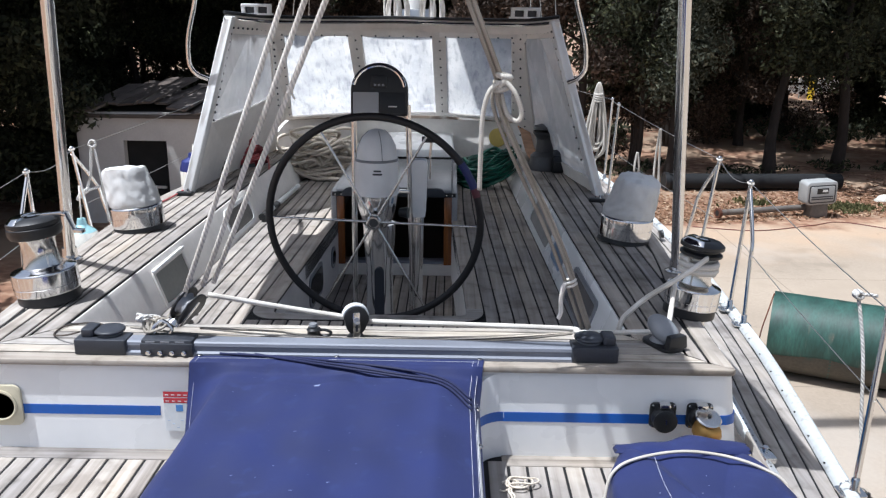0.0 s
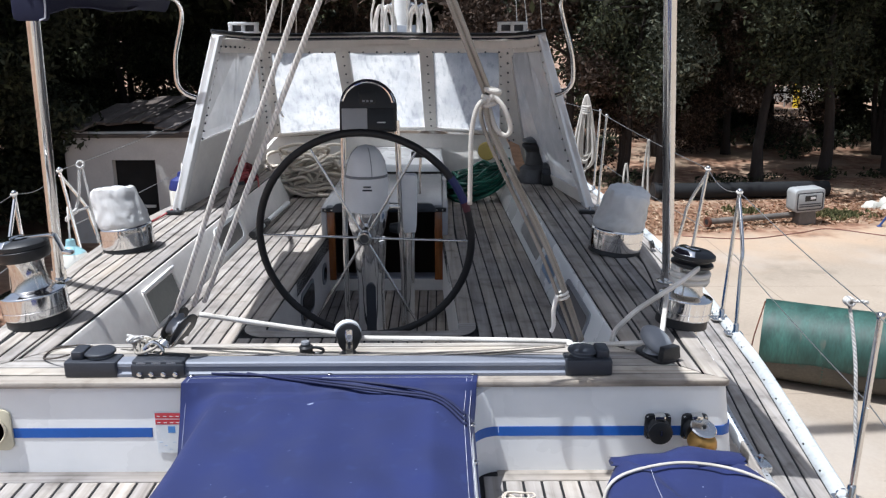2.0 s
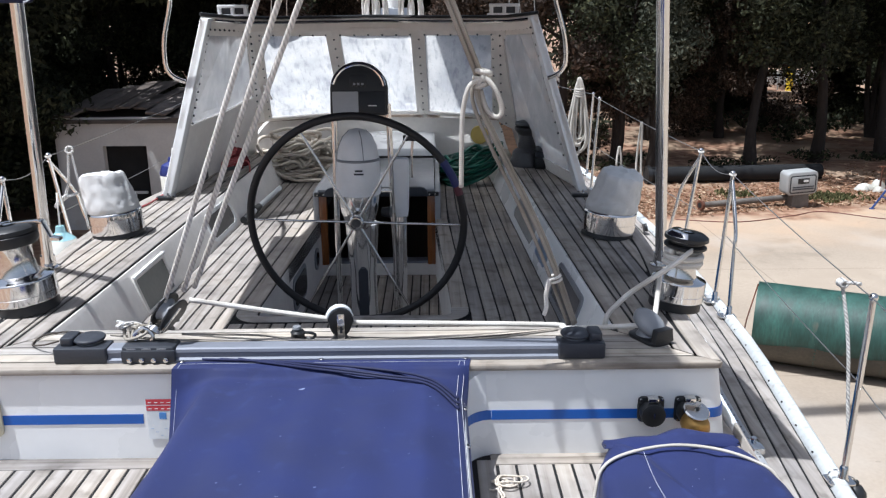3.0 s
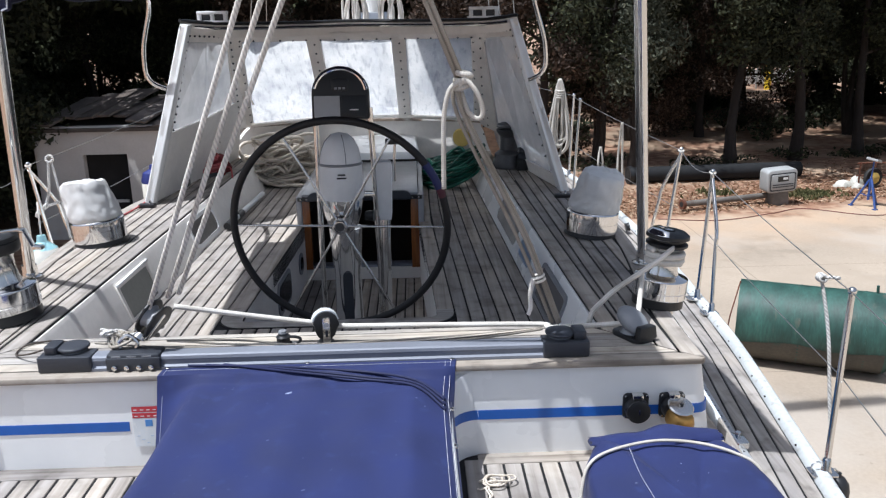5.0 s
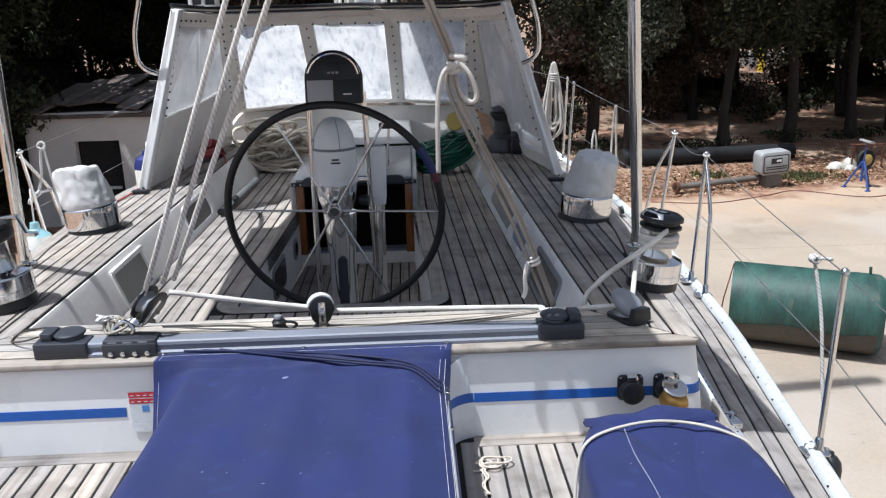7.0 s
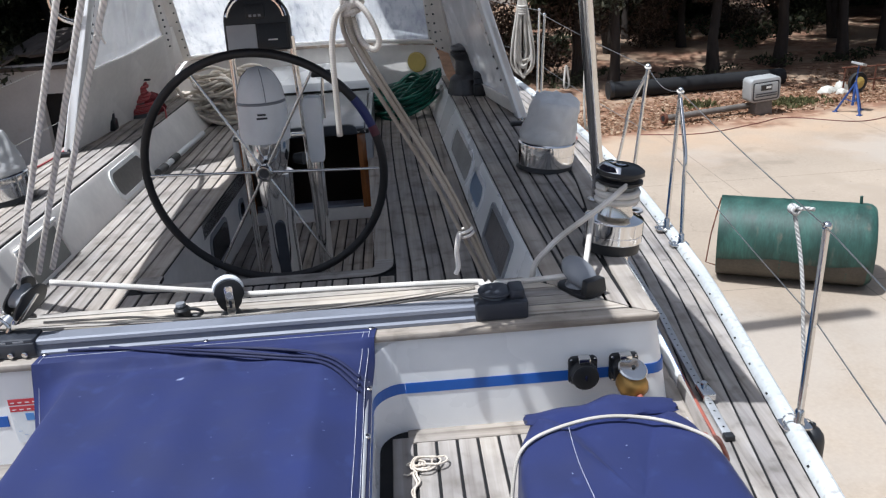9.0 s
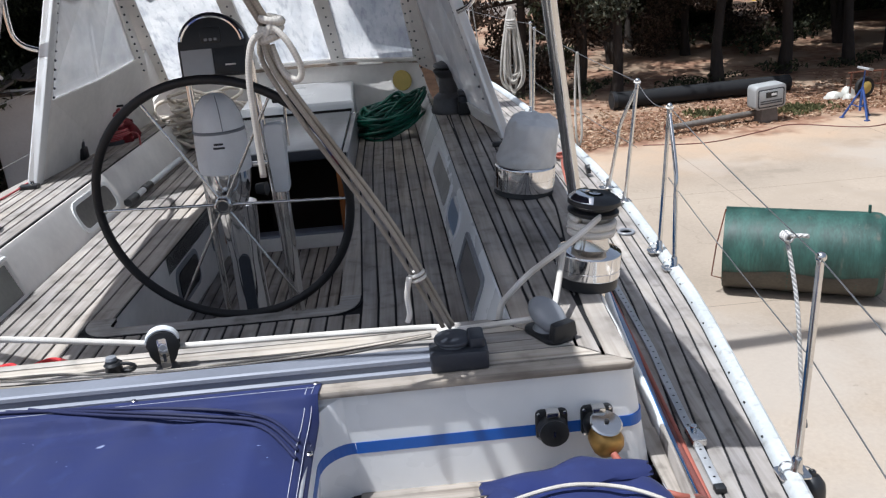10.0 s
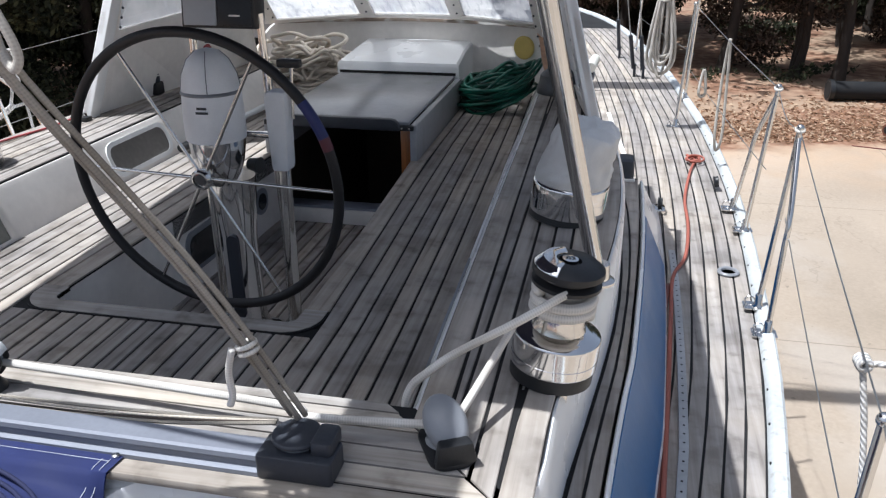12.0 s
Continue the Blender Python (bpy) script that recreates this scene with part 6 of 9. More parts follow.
def build_running_rigging():
    # big lower mainsheet block, leaning on its shackle
    b = sheave_block("mainsheet_block", "black mainsheet block shackled to the traveller car", (-0.562, 2.478, 0.716), 0.104, rz=0, tilt=0)
    d, n = Vector((0.60, 0.30, 0.75)).normalized(), Vector((-0.95, 0.28, 0.30))
    n = (n - d * n.dot(d)).normalized()
    b.rotation_euler = Matrix((n.cross(d), n, d)).transposed().to_euler()
    sh = thing("shackle", "steel shackle with a tangle of short grey lines", "shackle", at=(0, 0, 0))
    Mesh().tube(glide([(-0.625, 2.475, 0.682), (-0.632, 2.48, 0.70), (-0.60, 2.485, 0.722), (-0.57, 2.48, 0.70), (-0.577, 2.475, 0.682)], 5), 0.007, 8).ob("bow", STEEL, sh)
    for k in range(5):
        q = random.Random(k)
        c = Vector((-0.60 + q.uniform(-0.05, 0.05), 2.51 + q.uniform(-0.02, 0.02), 0.70))
        rope("loop", glide([c + Vector((q.uniform(-0.07, 0.07), q.uniform(-0.03, 0.03), q.uniform(-0.02, 0.035))) for _ in range(7)], 6, True), 0.0052, (ROPE_OLD, ROPE_FLECK)[k % 2], sh)
    top = [(-0.058, 2.36, 1.772), (-0.124, 2.375, 1.772), (0.005, 2.345, 1.772)]
    low = [(-0.462, 2.51, 0.845), (-0.528, 2.49, 0.80), (-0.436, 2.545, 0.845)]
    ms = thing("mainsheet", "four-part mainsheet of white braided rope leading up to the boom", "rope")
    for a, c in zip(low, top):
        a, c = Vector(a), Vector(c)
        d = (c - a)
        e = a + d * (2.48 - a.z) / d.z
        rope("fall", [a + (e - a) * q / 12 for q in range(13)], 0.0088, ROPE_SHEET, ms)
    # whipped splice partway up
    k = Vector(low[2]) + (Vector(top[2]) - Vector(low[2])) * 0.72
    for j in range(7):
        q = random.Random(j)
        rope("frayed_end", [k, k + Vector((q.uniform(-0.012, 0.014), q.uniform(-0.012, 0.006), q.uniform(-0.03, 0.03)))], 0.0035, ROPE_WHITE, ms, n=5)
    # starboard tail: three parts, knotted, down to the traveller's end
    st = thing("preventer_tackle", "grey doubled rope with a large knot and white tail", "rope")
    lo, kn, hi = Vector((0.850, 2.52, 0.71)), Vector((0.516, 2.305, 1.55)), Vector((0.400, 2.235, 1.83))
    for dx, dy in ((-0.016, 0), (0.012, 0.004), (0.003, -0.010)):
        pts = [lo + Vector((dx, dy, 0)), lo + (kn - lo) * 0.4 + Vector((dx * 1.2, dy, 0)), kn + Vector((dx * 0.9, dy, -0.09)), kn]
        rope("part", glide(pts, 8), 0.0060, ROPE_OLD, st)
    for dx in (-0.0075, 0.0075):
        e = kn + (hi - kn) * (2.48 - kn.z) / (hi.z - kn.z)
        rope("part", [kn + Vector((dx, 0, 0)), kn + (hi - kn) * 0.6 + Vector((dx, 0, 0)), e + Vector((dx, 0, 0))], 0.0072, ROPE_OLD, st)
    for j in range(3):
        rope("knot_turn", ring_path(kn + Vector((0.004 * j, 0, -0.014 + 0.018 * j)), 0.021, (1, 0.1, 0.25 - 0.25 * j), (0, 1, 0.1), n=20), 0.0085, ROPE_KNOT, st)
    rope("knot_turn", ring_path(kn, 0.024, (0.55, -0.3, 0.8), (0.2, 0.9, 0.25), n=20), 0.0085, ROPE_KNOT, st)
    rope("hanging_tail", glide([kn + Vector((-0.005, -0.02, 0.0)), kn + Vector((-0.035, -0.03, -0.02)), kn + Vector((-0.052, -0.03, -0.09)), kn + Vector((-0.055, -0.028, -0.20)), kn + Vector((-0.056, -0.028, -0.31))], 7), 0.0072, ROPE_KNOT, st, "grey-white hanging tail")
    rope("loop", glide([kn + Vector((0.01, -0.02, 0.01)), kn + Vector((0.040, -0.03, -0.025)), kn + Vector((0.060, -0.03, -0.08)), kn + Vector((0.048, -0.028, -0.105)), kn + Vector((0.018, -0.01, -0.085)), kn + Vector((0.0, 0, -0.03))], 7), 0.0072, ROPE_KNOT, st)
    m = lo + (kn - lo) * 0.22
    rope("lashing", ring_path(m, 0.0175, (1, 0, 0.35), (0, 1, 0), n=16), 0.0050, ROPE_WHITE, st)
    rope("lashing", ring_path(m + Vector((0.004, 0, -0.013)), 0.0175, (1, 0, 0.35), (0, 1, 0), n=16), 0.0050, ROPE_WHITE, st)
    rope("lashing_tail", glide([m + Vector((-0.02, -0.02, 0)), m + Vector((-0.03, -0.025, -0.05)), m + Vector((-0.028, -0.025, -0.10)), m + Vector((-0.036, -0.025, -0.125))], 5), 0.0075, ROPE_WHITE, st)
    # white control line right across, over the stand-up block, to the turning block and the winch
    cl = thing("traveller_line", "white braided control line led across the bridge to the winch", "rope")
    rope("run", glide([(-0.462, 2.56, 0.795), (-0.2, 2.62, 0.728), (0.04, 2.625, 0.690), (0.09, 2.62, 0.682), (0.40, 2.61, 0.680), (0.80, 2.59, 0.678), (0.84, 2.57, 0.672), (1.10, 2.60, 0.668), (1.135, 2.60, 0.672)], 6), 0.0095, ROPE_WHITE, cl)
    rope("run", glide([(1.150, 2.60, 0.675), (1.175, 2.66, 0.70), (1.24, 2.86, 0.775)], 6), 0.0095, ROPE_WHITE, cl)
    rope("tail", glide([(1.375, 2.90, 0.865), (1.34, 2.845, 0.862), (1.25, 2.80, 0.815), (1.12, 2.78, 0.735), (1.06, 2.76, 0.690), (1.025, 2.75, 0.655), (1.01, 2.74, 0.60), (1.0, 2.76, 0.46)], 8), 0.0098, ROPE_WHITE, cl)
    # stand-up block and jam cleat on the bridge
    b = sheave_block("stand_up_block", "black stand-up block with a worn white boss", (0.045, 2.60, TOP + 0.012), 0.085, rz=14)
    Mesh().lathe([(0.034, -0.012), (0.034, -0.004), (0.022, 0.012), (0.014, 0.03), (0, 0.03)], n=20).ob("spring_foot", BLACK, b)
    arc = [(0.044 * math.sin(a), 0.074 + 0.044 * math.cos(a)) for a in np.linspace(-1.35, 1.35, 15)]
    Mesh().loft([[(x, -0.015, z), (x, 0.015, z), (x * 1.10, 0.015, 0.074 + (z - 0.074) * 1.10), (x * 1.10, -0.015, 0.074 + (z - 0.074) * 1.10)] for x, z in arc]).ob("white_rim", WHITE_PLASTIC, b, "worn white rim")
    Mesh().prism(rounded(0.026, 0.094, 0.006), 0, 0.005, Matrix.Translation((0, -0.0215, 0.052)) @ Euler((radians(90), 0, 0)).to_matrix().to_4x4()).ob("front_strap", STEEL, b, "scratched steel strap", bevel=0.001)
    Mesh().cyl((0, -0.0265, 0.073), (0, -0.031, 0.073), 0.009, n=12).ob("bolt", ALU_LIGHT, b)
    Mesh().box((0, -0.0272, 0.040), (0.008, 0.002, 0.024)).ob("slot", DARK_GREY, b)
    c = thing("jam_cleat", "small black jamming cleat with a ring handle", "cleat", at=(-0.105, 2.60, TOP))
    Mesh().lathe([(0.034, 0), (0.034, 0.006), (0.025, 0.010), (0.023, 0.030), (0.026, 0.036), (0.020, 0.043), (0, 0.045)], n=20).ob("base", BLACK, c)
    Mesh().lathe([(0.012, 0.043), (0.016, 0.050), (0.014, 0.058), (0, 0.061)], (-0.002, 0, 0), n=16).ob("knob", MID_GREY, c, "worn grey knob")
    Mesh().tube(glide([(0.018, 0, 0.034), (0.044, -0.006, 0.036), (0.062, -0.006, 0.026), (0.050, -0.006, 0.014), (0.022, 0, 0.014)], 5), 0.0055, 8).ob("ring_handle", BLACK, c)
    # cheek block that turns the line up to the winch
    b = thing("turning_block", "slate grey cheek block screwed to the coaming top", "block", "blocks on the bridge", at=(1.135, 2.60, TOP))
    b.rotation_euler = (0, 0, radians(28))
    Mesh().prism(rounded(0.10, 0.15, 0.035), 0, 0.014, pose(0, -0.01, 0)).ob("base", BLACK, b, bevel=0.004)
    Mesh().lathe([(0.042, 0.016), (0.030, 0.035), (0.042, 0.054)], n=24).ob("sheave", MID_GREY, b)
    dome = [(0.045 * math.cos(a), 0.068 * math.sin(a)) for a in np.linspace(0, 2 * math.pi, 29)[:-1]]
    M5 = pose(0, -0.004, 0.058, 30, -14, 0)
    Mesh().loft([[M5 @ Vector((x * k, y * k, z)) for x, y in dome] for k, z in ((0.9, -0.012), (1, -0.004), (1, 0.004), (0.93, 0.014), (0.78, 0.021), (0.4, 0.026), (0.02, 0.027))]).ob("cheek", MID_GREY, b, "domed grey cheek")
    Mesh().loft([[(-0.04 * q, -0.055 - 0.02 * k, z), (0.04 * q, -0.055 - 0.02 * k, z), (0.045 * q, -0.085, z), (-0.045 * q, -0.085, z)] for k, z, q in ((0, 0.01, 1), (0, 0.06, 0.8))]).ob("heel", BLACK, b, bevel=0.005)
    dl = thing("dark_line", "thin dark line looped beside the traveller's end", "rope")
    rope("loop", glide([(-0.90, 2.505, TOP + 0.05), (-0.96, 2.52, TOP + 0.03), (-1.03, 2.58, TOP + 0.006), (-1.03, 2.66, TOP + 0.006), (-0.95, 2.70, TOP + 0.006), (-0.86, 2.66, TOP + 0.01), (-0.80, 2.56, TOP + 0.05)], 7), 0.0032, DARK_LINE, dl)
    # bright red line ends by the car
    rl = thing("red_line", "short bright red line lying on the helm deck", "rope")
    rope("strand", glide([(-0.78, 3.12, SEAT + 0.008), (-0.70, 3.16, SEAT + 0.012), (-0.64, 3.11, SEAT + 0.01), (-0.56, 3.17, SEAT + 0.012), (-0.46, 3.11, SEAT + 0.01), (-0.55, 3.09, SEAT + 0.018), (-0.68, 3.11, SEAT + 0.02)], 6), 0.009, surface("bright_red_rope", (0.55, 0.03, 0.035), 0.8), rl)


build_traveller()
build_running_rigging()


# ---------------------------------------------------------------- stanchions and lifelines
def stanchion(kind, base, top, brace=None, mid=0.5):
    s = 1 if base[0] > 0 else -1
    t = thing("stanchion", "polished steel " + kind, "stanchion", "stanchions along the rails")
    b, e = Vector(base), Vector(top)
    Mesh().cyl(b, e, 0.0125, 0.0115, 14).ob("post", STEEL, t)
    Mesh().ball(e + Vector((0, 0, 0.006)), 0.017, n=10).ob("cap", STEEL, t)
    feet = [b]
    if brace is not None:
        c = Vector(brace)
        knee = c + (e - c) * 0.62 + Vector((0, (b.y - c.y) * -0.32, 0))
        Mesh().tube(glide([c, c + (knee - c) * 0.7, knee, e - Vector((0, 0, 0.03))], 6), 0.0115, 12).ob("brace", STEEL, t)
        feet.append(c)
    for q in feet:
        f = Mesh()
        f.prism(rounded(0.10, 0.075, 0.012), 0, 0.006, pose(q.x - s * 0.012, q.y, q.z + 0.002))
        f.ob("foot_plate", STEEL, t)
        Mesh().lathe([(0.026, 0.006), (0.018, 0.02), (0.0165, 0.06), (0.0125, 0.065)], (q.x, q.y, q.z), n=16).ob("socket", STEEL, t)
        Mesh().tube(ring_path((q.x - s * 0.035, q.y, q.z + 0.028), 0.022, (1, 0, 0), (0, 0, 1), n=14), 0.004, 6).ob("eye", STEEL, t)
    return t


def build_rails():
    tops = {}
    for s in (-1, 1):
        k = 0.0
        posts = [((1.93, 2.63, 0.01), (1.995, 2.72, 0.715), None, "stanchion on the side deck"),
                 ((2.105, 4.60, 0.02), (2.17, 4.67, 0.80), (2.112, 4.37, 0.01), "gate stanchion with a bent brace"),
                 ((2.15, 5.46, 0.04), (2.18, 5.30, 0.835), (2.122, 5.77, 0.045), "gate stanchion with a bent brace"),
                 ((1.885, 7.48, 0.065), (1.945, 7.56, 0.955), None, "stanchion on the side deck"),
                 ((2.0, 8.3, 0.09), (2.03, 8.3, 0.93), None, "stanchion on the side deck"),
                 ((1.60, 10.3, 0.13), (1.63, 10.3, 0.95), None, "stanchion on the side deck")]
        line_pts = []
        for base, top, brace, kind in posts:
            if s < 0 and 7 < base[1] < 8:
                continue
            mm = lambda p: (s * p[0], p[1], p[2])
            stanchion(kind, mm(base), mm(top), mm(brace) if brace else None)
            line_pts.append(Vector(mm(top)))
        aft = Vector((s * 1.55, 0.2, 0.74))
        w = thing("lifeline", "thin steel lifelines strung between the stanchions", "lifeline", "lifelines")
        chain = [aft] + line_pts
        for i, (a, b) in enumerate(zip(chain, chain[1:])):
            gate = i == 2
            for frac in (1.0, 0.52):
                if gate and frac < 1:
                    continue
                za, zb = a.z * frac, b.z * frac
                p = [Vector((a.x + (b.x - a.x) * q, a.y + (b.y - a.y) * q, za + (zb - za) * q - (0.05 if gate else 0.012) * math.sin(math.pi * q))) for q in np.linspace(0, 1, 9)]
                Mesh().tube(p, 0.0023, 6).ob("wire", WIRE, w)
        for p in line_pts[1:3]:
            rope("lashing", ring_path(p + Vector((0, 0, 0.0)), 0.016, (1, 0, 0), (0, 1, 0.4), n=12), 0.006, ROPE_WHITE, w)
    # rope hitched to the starboard lifeline and led to the deck
    h = thing("fender_rope", "flecked white rope hitched over the lifeline, hanging to the rail", "rope", "ropes on the lifelines")
    p = Vector((2.04, 3.03, 0.66))
    for j in range(3):
        rope("turn", ring_path(p + Vector((0, 0.014 * j - 0.01, 0.01)), 0.013, (1, 0, 0), (0, 0, 1), n=12), 0.0075, ROPE_FLECK, h)
    rope("end", glide([p, p + Vector((0.03, 0, 0.012)), p + Vector((0.075, 0.0, 0.006))], 4), 0.0078, ROPE_FLECK, h)
    rope("hanging_part", [p + Vector((0.060 * q + 0.01 * math.sin(5 * q), -0.13 * q, -0.64 * q)) for q in np.linspace(0, 1.04, 12)], 0.0078, ROPE_FLECK, h)
    # hanging coils forward
    for (x, y, z, L, n, r) in ((1.725, 7.42, 1.165, 0.66, 11, 0.0105), (2.085, 6.52, 0.875, 0.72, 1, 0.009), (1.985, 6.83, 0.625, 0.18, 1, 0.009)):
        h = thing("rope_coil", "hank of white rope hung up along the rail", "rope", "ropes on the lifelines")
        q = random.Random(int(L * 100))
        for k in range(n):
            w = 0.022 + 0.007 * k * (0.5 + q.random())
            l = L * (0.8 + 0.3 * q.random())
            c = Vector((x, y, z))
            pts = [c, c + Vector((-w * 0.7, q.uniform(-0.03, 0.03), -l * 0.4)), c + Vector((-w, q.uniform(-0.04, 0.04), -l * 0.85)), c + Vector((0, q.uniform(-0.03, 0.03), -l)), c + Vector((w, q.uniform(-0.04, 0.04), -l * 0.85)), c + Vector((w * 0.7, q.uniform(-0.03, 0.03), -l * 0.4))]
            rope("loop", glide(pts, 6, True), r, ROPE_KNOT, h)
        if n > 3:
            for k in range(4):
                rope("turn", ring_path(Vector((x, y, z - 0.10 - 0.02 * k)), 0.036, (1, 0, 0), (0, 1, 0.2), n=16), r, ROPE_KNOT, h)
    # port side: loop of rope on the gate, and fenders
    h = thing("rope_loop", "flecked rope hung over the port lifeline and knotted to the gate", "rope", "ropes on the lifelines")
    ring = Vector((-2.09, 5.42, 0.855))
    rope("hitch", ring_path(ring, 0.022, (1, 0, 0), (0, 0.3, 1), n=18), 0.009, ROPE_FLECK, h)
    rope("hanging_part", glide([ring + Vector((-0.01, 0, -0.02)), ring + Vector((-0.02, 0.0, -0.10)), ring + Vector((-0.035, 0.0, -0.22)), ring + Vector((-0.07, 0.0, -0.32))], 6), 0.0095, ROPE_FLECK, h)
    rope("hanging_part", glide([ring + Vector((0.01, 0, -0.02)), ring + Vector((0.03, 0.0, -0.18)), ring + Vector((0.05, 0.0, -0.36)), ring + Vector((0.06, 0.0, -0.55))], 6), 0.008, ROPE_FLECK, h)
    rope("tied_part", glide([ring + Vector((-0.13, -0.04, -0.39)), ring + Vector((-0.09, -0.02, -0.33)), ring + Vector((-0.05, 0.0, -0.32)), ring + Vector((0.02, 0.02, -0.30))], 6), 0.010, ROPE_FLECK, h)
    for k in range(3):
        rope("knot", ring_path(ring + Vector((-0.07 - 0.022 * k, -0.012 * k, -0.325 - 0.02 * k)), 0.020, (0.5, 0, 0.8), (0.2, 1, 0), n=14), 0.009, ROPE_FLECK, h)
    f = thing("fender", "small black fender hung outside the starboard rail", "fender", "fenders", at=(2.0, 2.66, -0.02))
    f.scale = (0.5, 0.5, 0.55)
    Mesh().lathe([(0, -0.62), (0.05, -0.61), (0.088, -0.56), (0.095, -0.50), (0.095, -0.11), (0.086, -0.06), (0.055, -0.02), (0.028, -0.008), (0.024, 0.02), (0, 0.022)], n=26).ob("body", BLACK, f)
    rope("lanyard", glide([(0, 0, 0.02), (-0.03, 0.0, 0.05), (-0.085, 0.0, 0.06), (-0.12, 0.0, 0.04)], 5), 0.005, ROPE_WHITE, f, n=6)
    for x, y, z, mat2, long_, lab in ((-2.06, 5.07, 0.215, BUOY_TEAL, False, "round white fender with a teal end"), (-1.98, 7.2, 0.16, BUOY_BLUE, True, "long white fender with a dark blue end")):
        f = thing("fender", lab + " hung inside the rail", "fender", "fenders", at=(x, y, z))
        if long_:
            Mesh().lathe([(0, -0.38), (0.06, -0.36), (0.11, -0.30), (0.115, 0.18), (0.10, 0.22)], n=24).ob("body", BUOY_WHITE, f)
            Mesh().lathe([(0.10, 0.22), (0.115, 0.18), (0.117, 0.20), (0.095, 0.27), (0.04, 0.30), (0.03, 0.34), (0, 0.34)], n=24).ob("end", mat2, f)
        else:
            Mesh().lathe([(0, -0.20), (0.08, -0.18), (0.115, -0.09), (0.12, 0.0), (0.112, 0.07), (0.085, 0.115)], n=28).ob("body", BUOY_WHITE, f)
            Mesh().lathe([(0.087, 0.113), (0.055, 0.14), (0.032, 0.16), (0.026, 0.20), (0, 0.20)], n=28).ob("end", mat2, f)
        rope("lanyard", [(0, 0, 0.2), (0.01, 0, 0.42)], 0.006, ROPE_WHITE, f)


build_rails()


# ---------------------------------------------------------------- canvas covers on the after deck
def build_covers():
    c = thing("hatch_cover", "faded navy canvas cover laced over the after hatch", "cover")
    us = np.concatenate([np.linspace(-1, -0.72, 12), np.linspace(-0.66, 0.66, 23), np.linspace(0.69, 1, 12)])
    vs = np.concatenate([np.linspace(0, 0.12, 25), np.linspace(0.16, 1, 22)])

    def spot(u, v):
        y = 2.447 - 1.85 * v
        on = min(1, max(0, (v - 0.041) / 0.012))          # past the edge of the bridge
        x = u * (0.474 if u < 0 else 0.497 - 0.019 * min(1, max(0, (v - 0.01) / 0.09)))
        top = 0.6255 - 0.022 * on - 0.030 * v
        top -= 0.006 * math.sin(math.pi * min(1, max(0, (v - 0.034) / 0.055))) * (1 - min(1, abs(u)))
        top += 0.012 * min(1, max(0, (x - 0.12) / 0.225)) * min(1, max(0, (v - 0.06) / 0.05))
        right = max(0, (x - 0.345) / 0.12) * min(1, max(0, (v - 0.045) / 0.05))
        edge = max(0, (-u - 0.74) / 0.26)
        spread = 0.075 * min(1, v * 2.6) * edge
        drop = edge ** 1.5 * (0.002 + 0.31 * min(1, max(0, (v - 0.041) * 16)))
        fold = (0.0035 * math.sin(9 * v + 3 * u) + 0.003 * math.sin(17 * u + 5 * v) * (1 - edge) + 0.0025 * math.sin(31 * v - 11 * u) * (abs(u) < 0.95)) * on
        sag = -0.010 * math.sin(math.pi * min(1, abs(u))) * math.sin(math.pi * min(1, v * 1.5)) * on
        return Vector((x - spread, y, max(AFT + 0.012, top + fold + sag - drop - 0.042 * right - 0.028 * max(0, (u - 0.955) / 0.045) * on)))
    g = Mesh()
    n = len(us)
    up = [spot(u, v) for v in vs for u in us]
    dn = [p - Vector((0, 0, 0.006)) for p in up]
    g.add(up, [(j * n + i, j * n + i + 1, (j + 1) * n + i + 1, (j + 1) * n + i) for j in range(len(vs) - 1) for i in range(n - 1)])
    g.add(dn, [(j * n + i, (j + 1) * n + i, (j + 1) * n + i + 1, j * n + i + 1) for j in range(len(vs) - 1) for i in range(n - 1)])
    g.ob("canvas", CANVAS, c, "faded navy canvas with pale scuffs")
    for u in (-0.965, 0.965, 0.93):
        Mesh().tube([spot(u, v) + Vector((0, 0, 0.002)) for v in np.linspace(0.02, 1, 60)], 0.0008, 4).ob("seam", STITCH, c)
    Mesh().tube([spot(u, 0.022) + Vector((0, 0, 0.001)) for u in np.linspace(-0.96, 0.96, 40)], 0.0008, 4).ob("seam", STITCH, c)
    for u, v in ((-0.97, 0.012), (0.97, 0.012), (0.0, 0.01), (0.985, 0.12), (0.985, 0.24)):
        p = spot(u, v)
        Mesh().lathe([(0.010, 0), (0.010, 0.004), (0.006, 0.007), (0, 0.007)], p, n=12).ob("turn_button", STEEL, c)
    # pale scuffs are flat scraps of worn cloth
    q = random.Random(11)
    sc = Mesh()
    for k in range(46):
        u, v = (q.uniform(-0.7, 0.85), q.uniform(0.05, 0.5)) if k else (-0.09, 0.098)
        w = q.uniform(0.0008, 0.0024) if k else 0.010
        long, tilt = q.uniform(1.0, 2.6) if k else 1.3, q.uniform(-0.5, 0.9)
        rim = [w * q.uniform(0.45, 1.2) for _ in range(8)]
        ring = []
        for a, r_ in zip(np.linspace(0, 2 * math.pi, 9)[:-1], rim):
            dx, dy = r_ * long * math.cos(a), r_ * 0.6 * math.sin(a)
            dx, dy = dx * math.cos(tilt) - dy * math.sin(tilt), dx * math.sin(tilt) + dy * math.cos(tilt)
            ring.append(spot(u + dx / 0.485, v - dy / 1.85) + Vector((0, 0, 0.0012)))
        sc.add(ring, [tuple(range(8))])
    o = sc.ob("scuff_marks", surface("bleached_canvas", (0.24, 0.28, 0.44), 0.9), c, smooth=False)
    o["kind"] = "stuff"
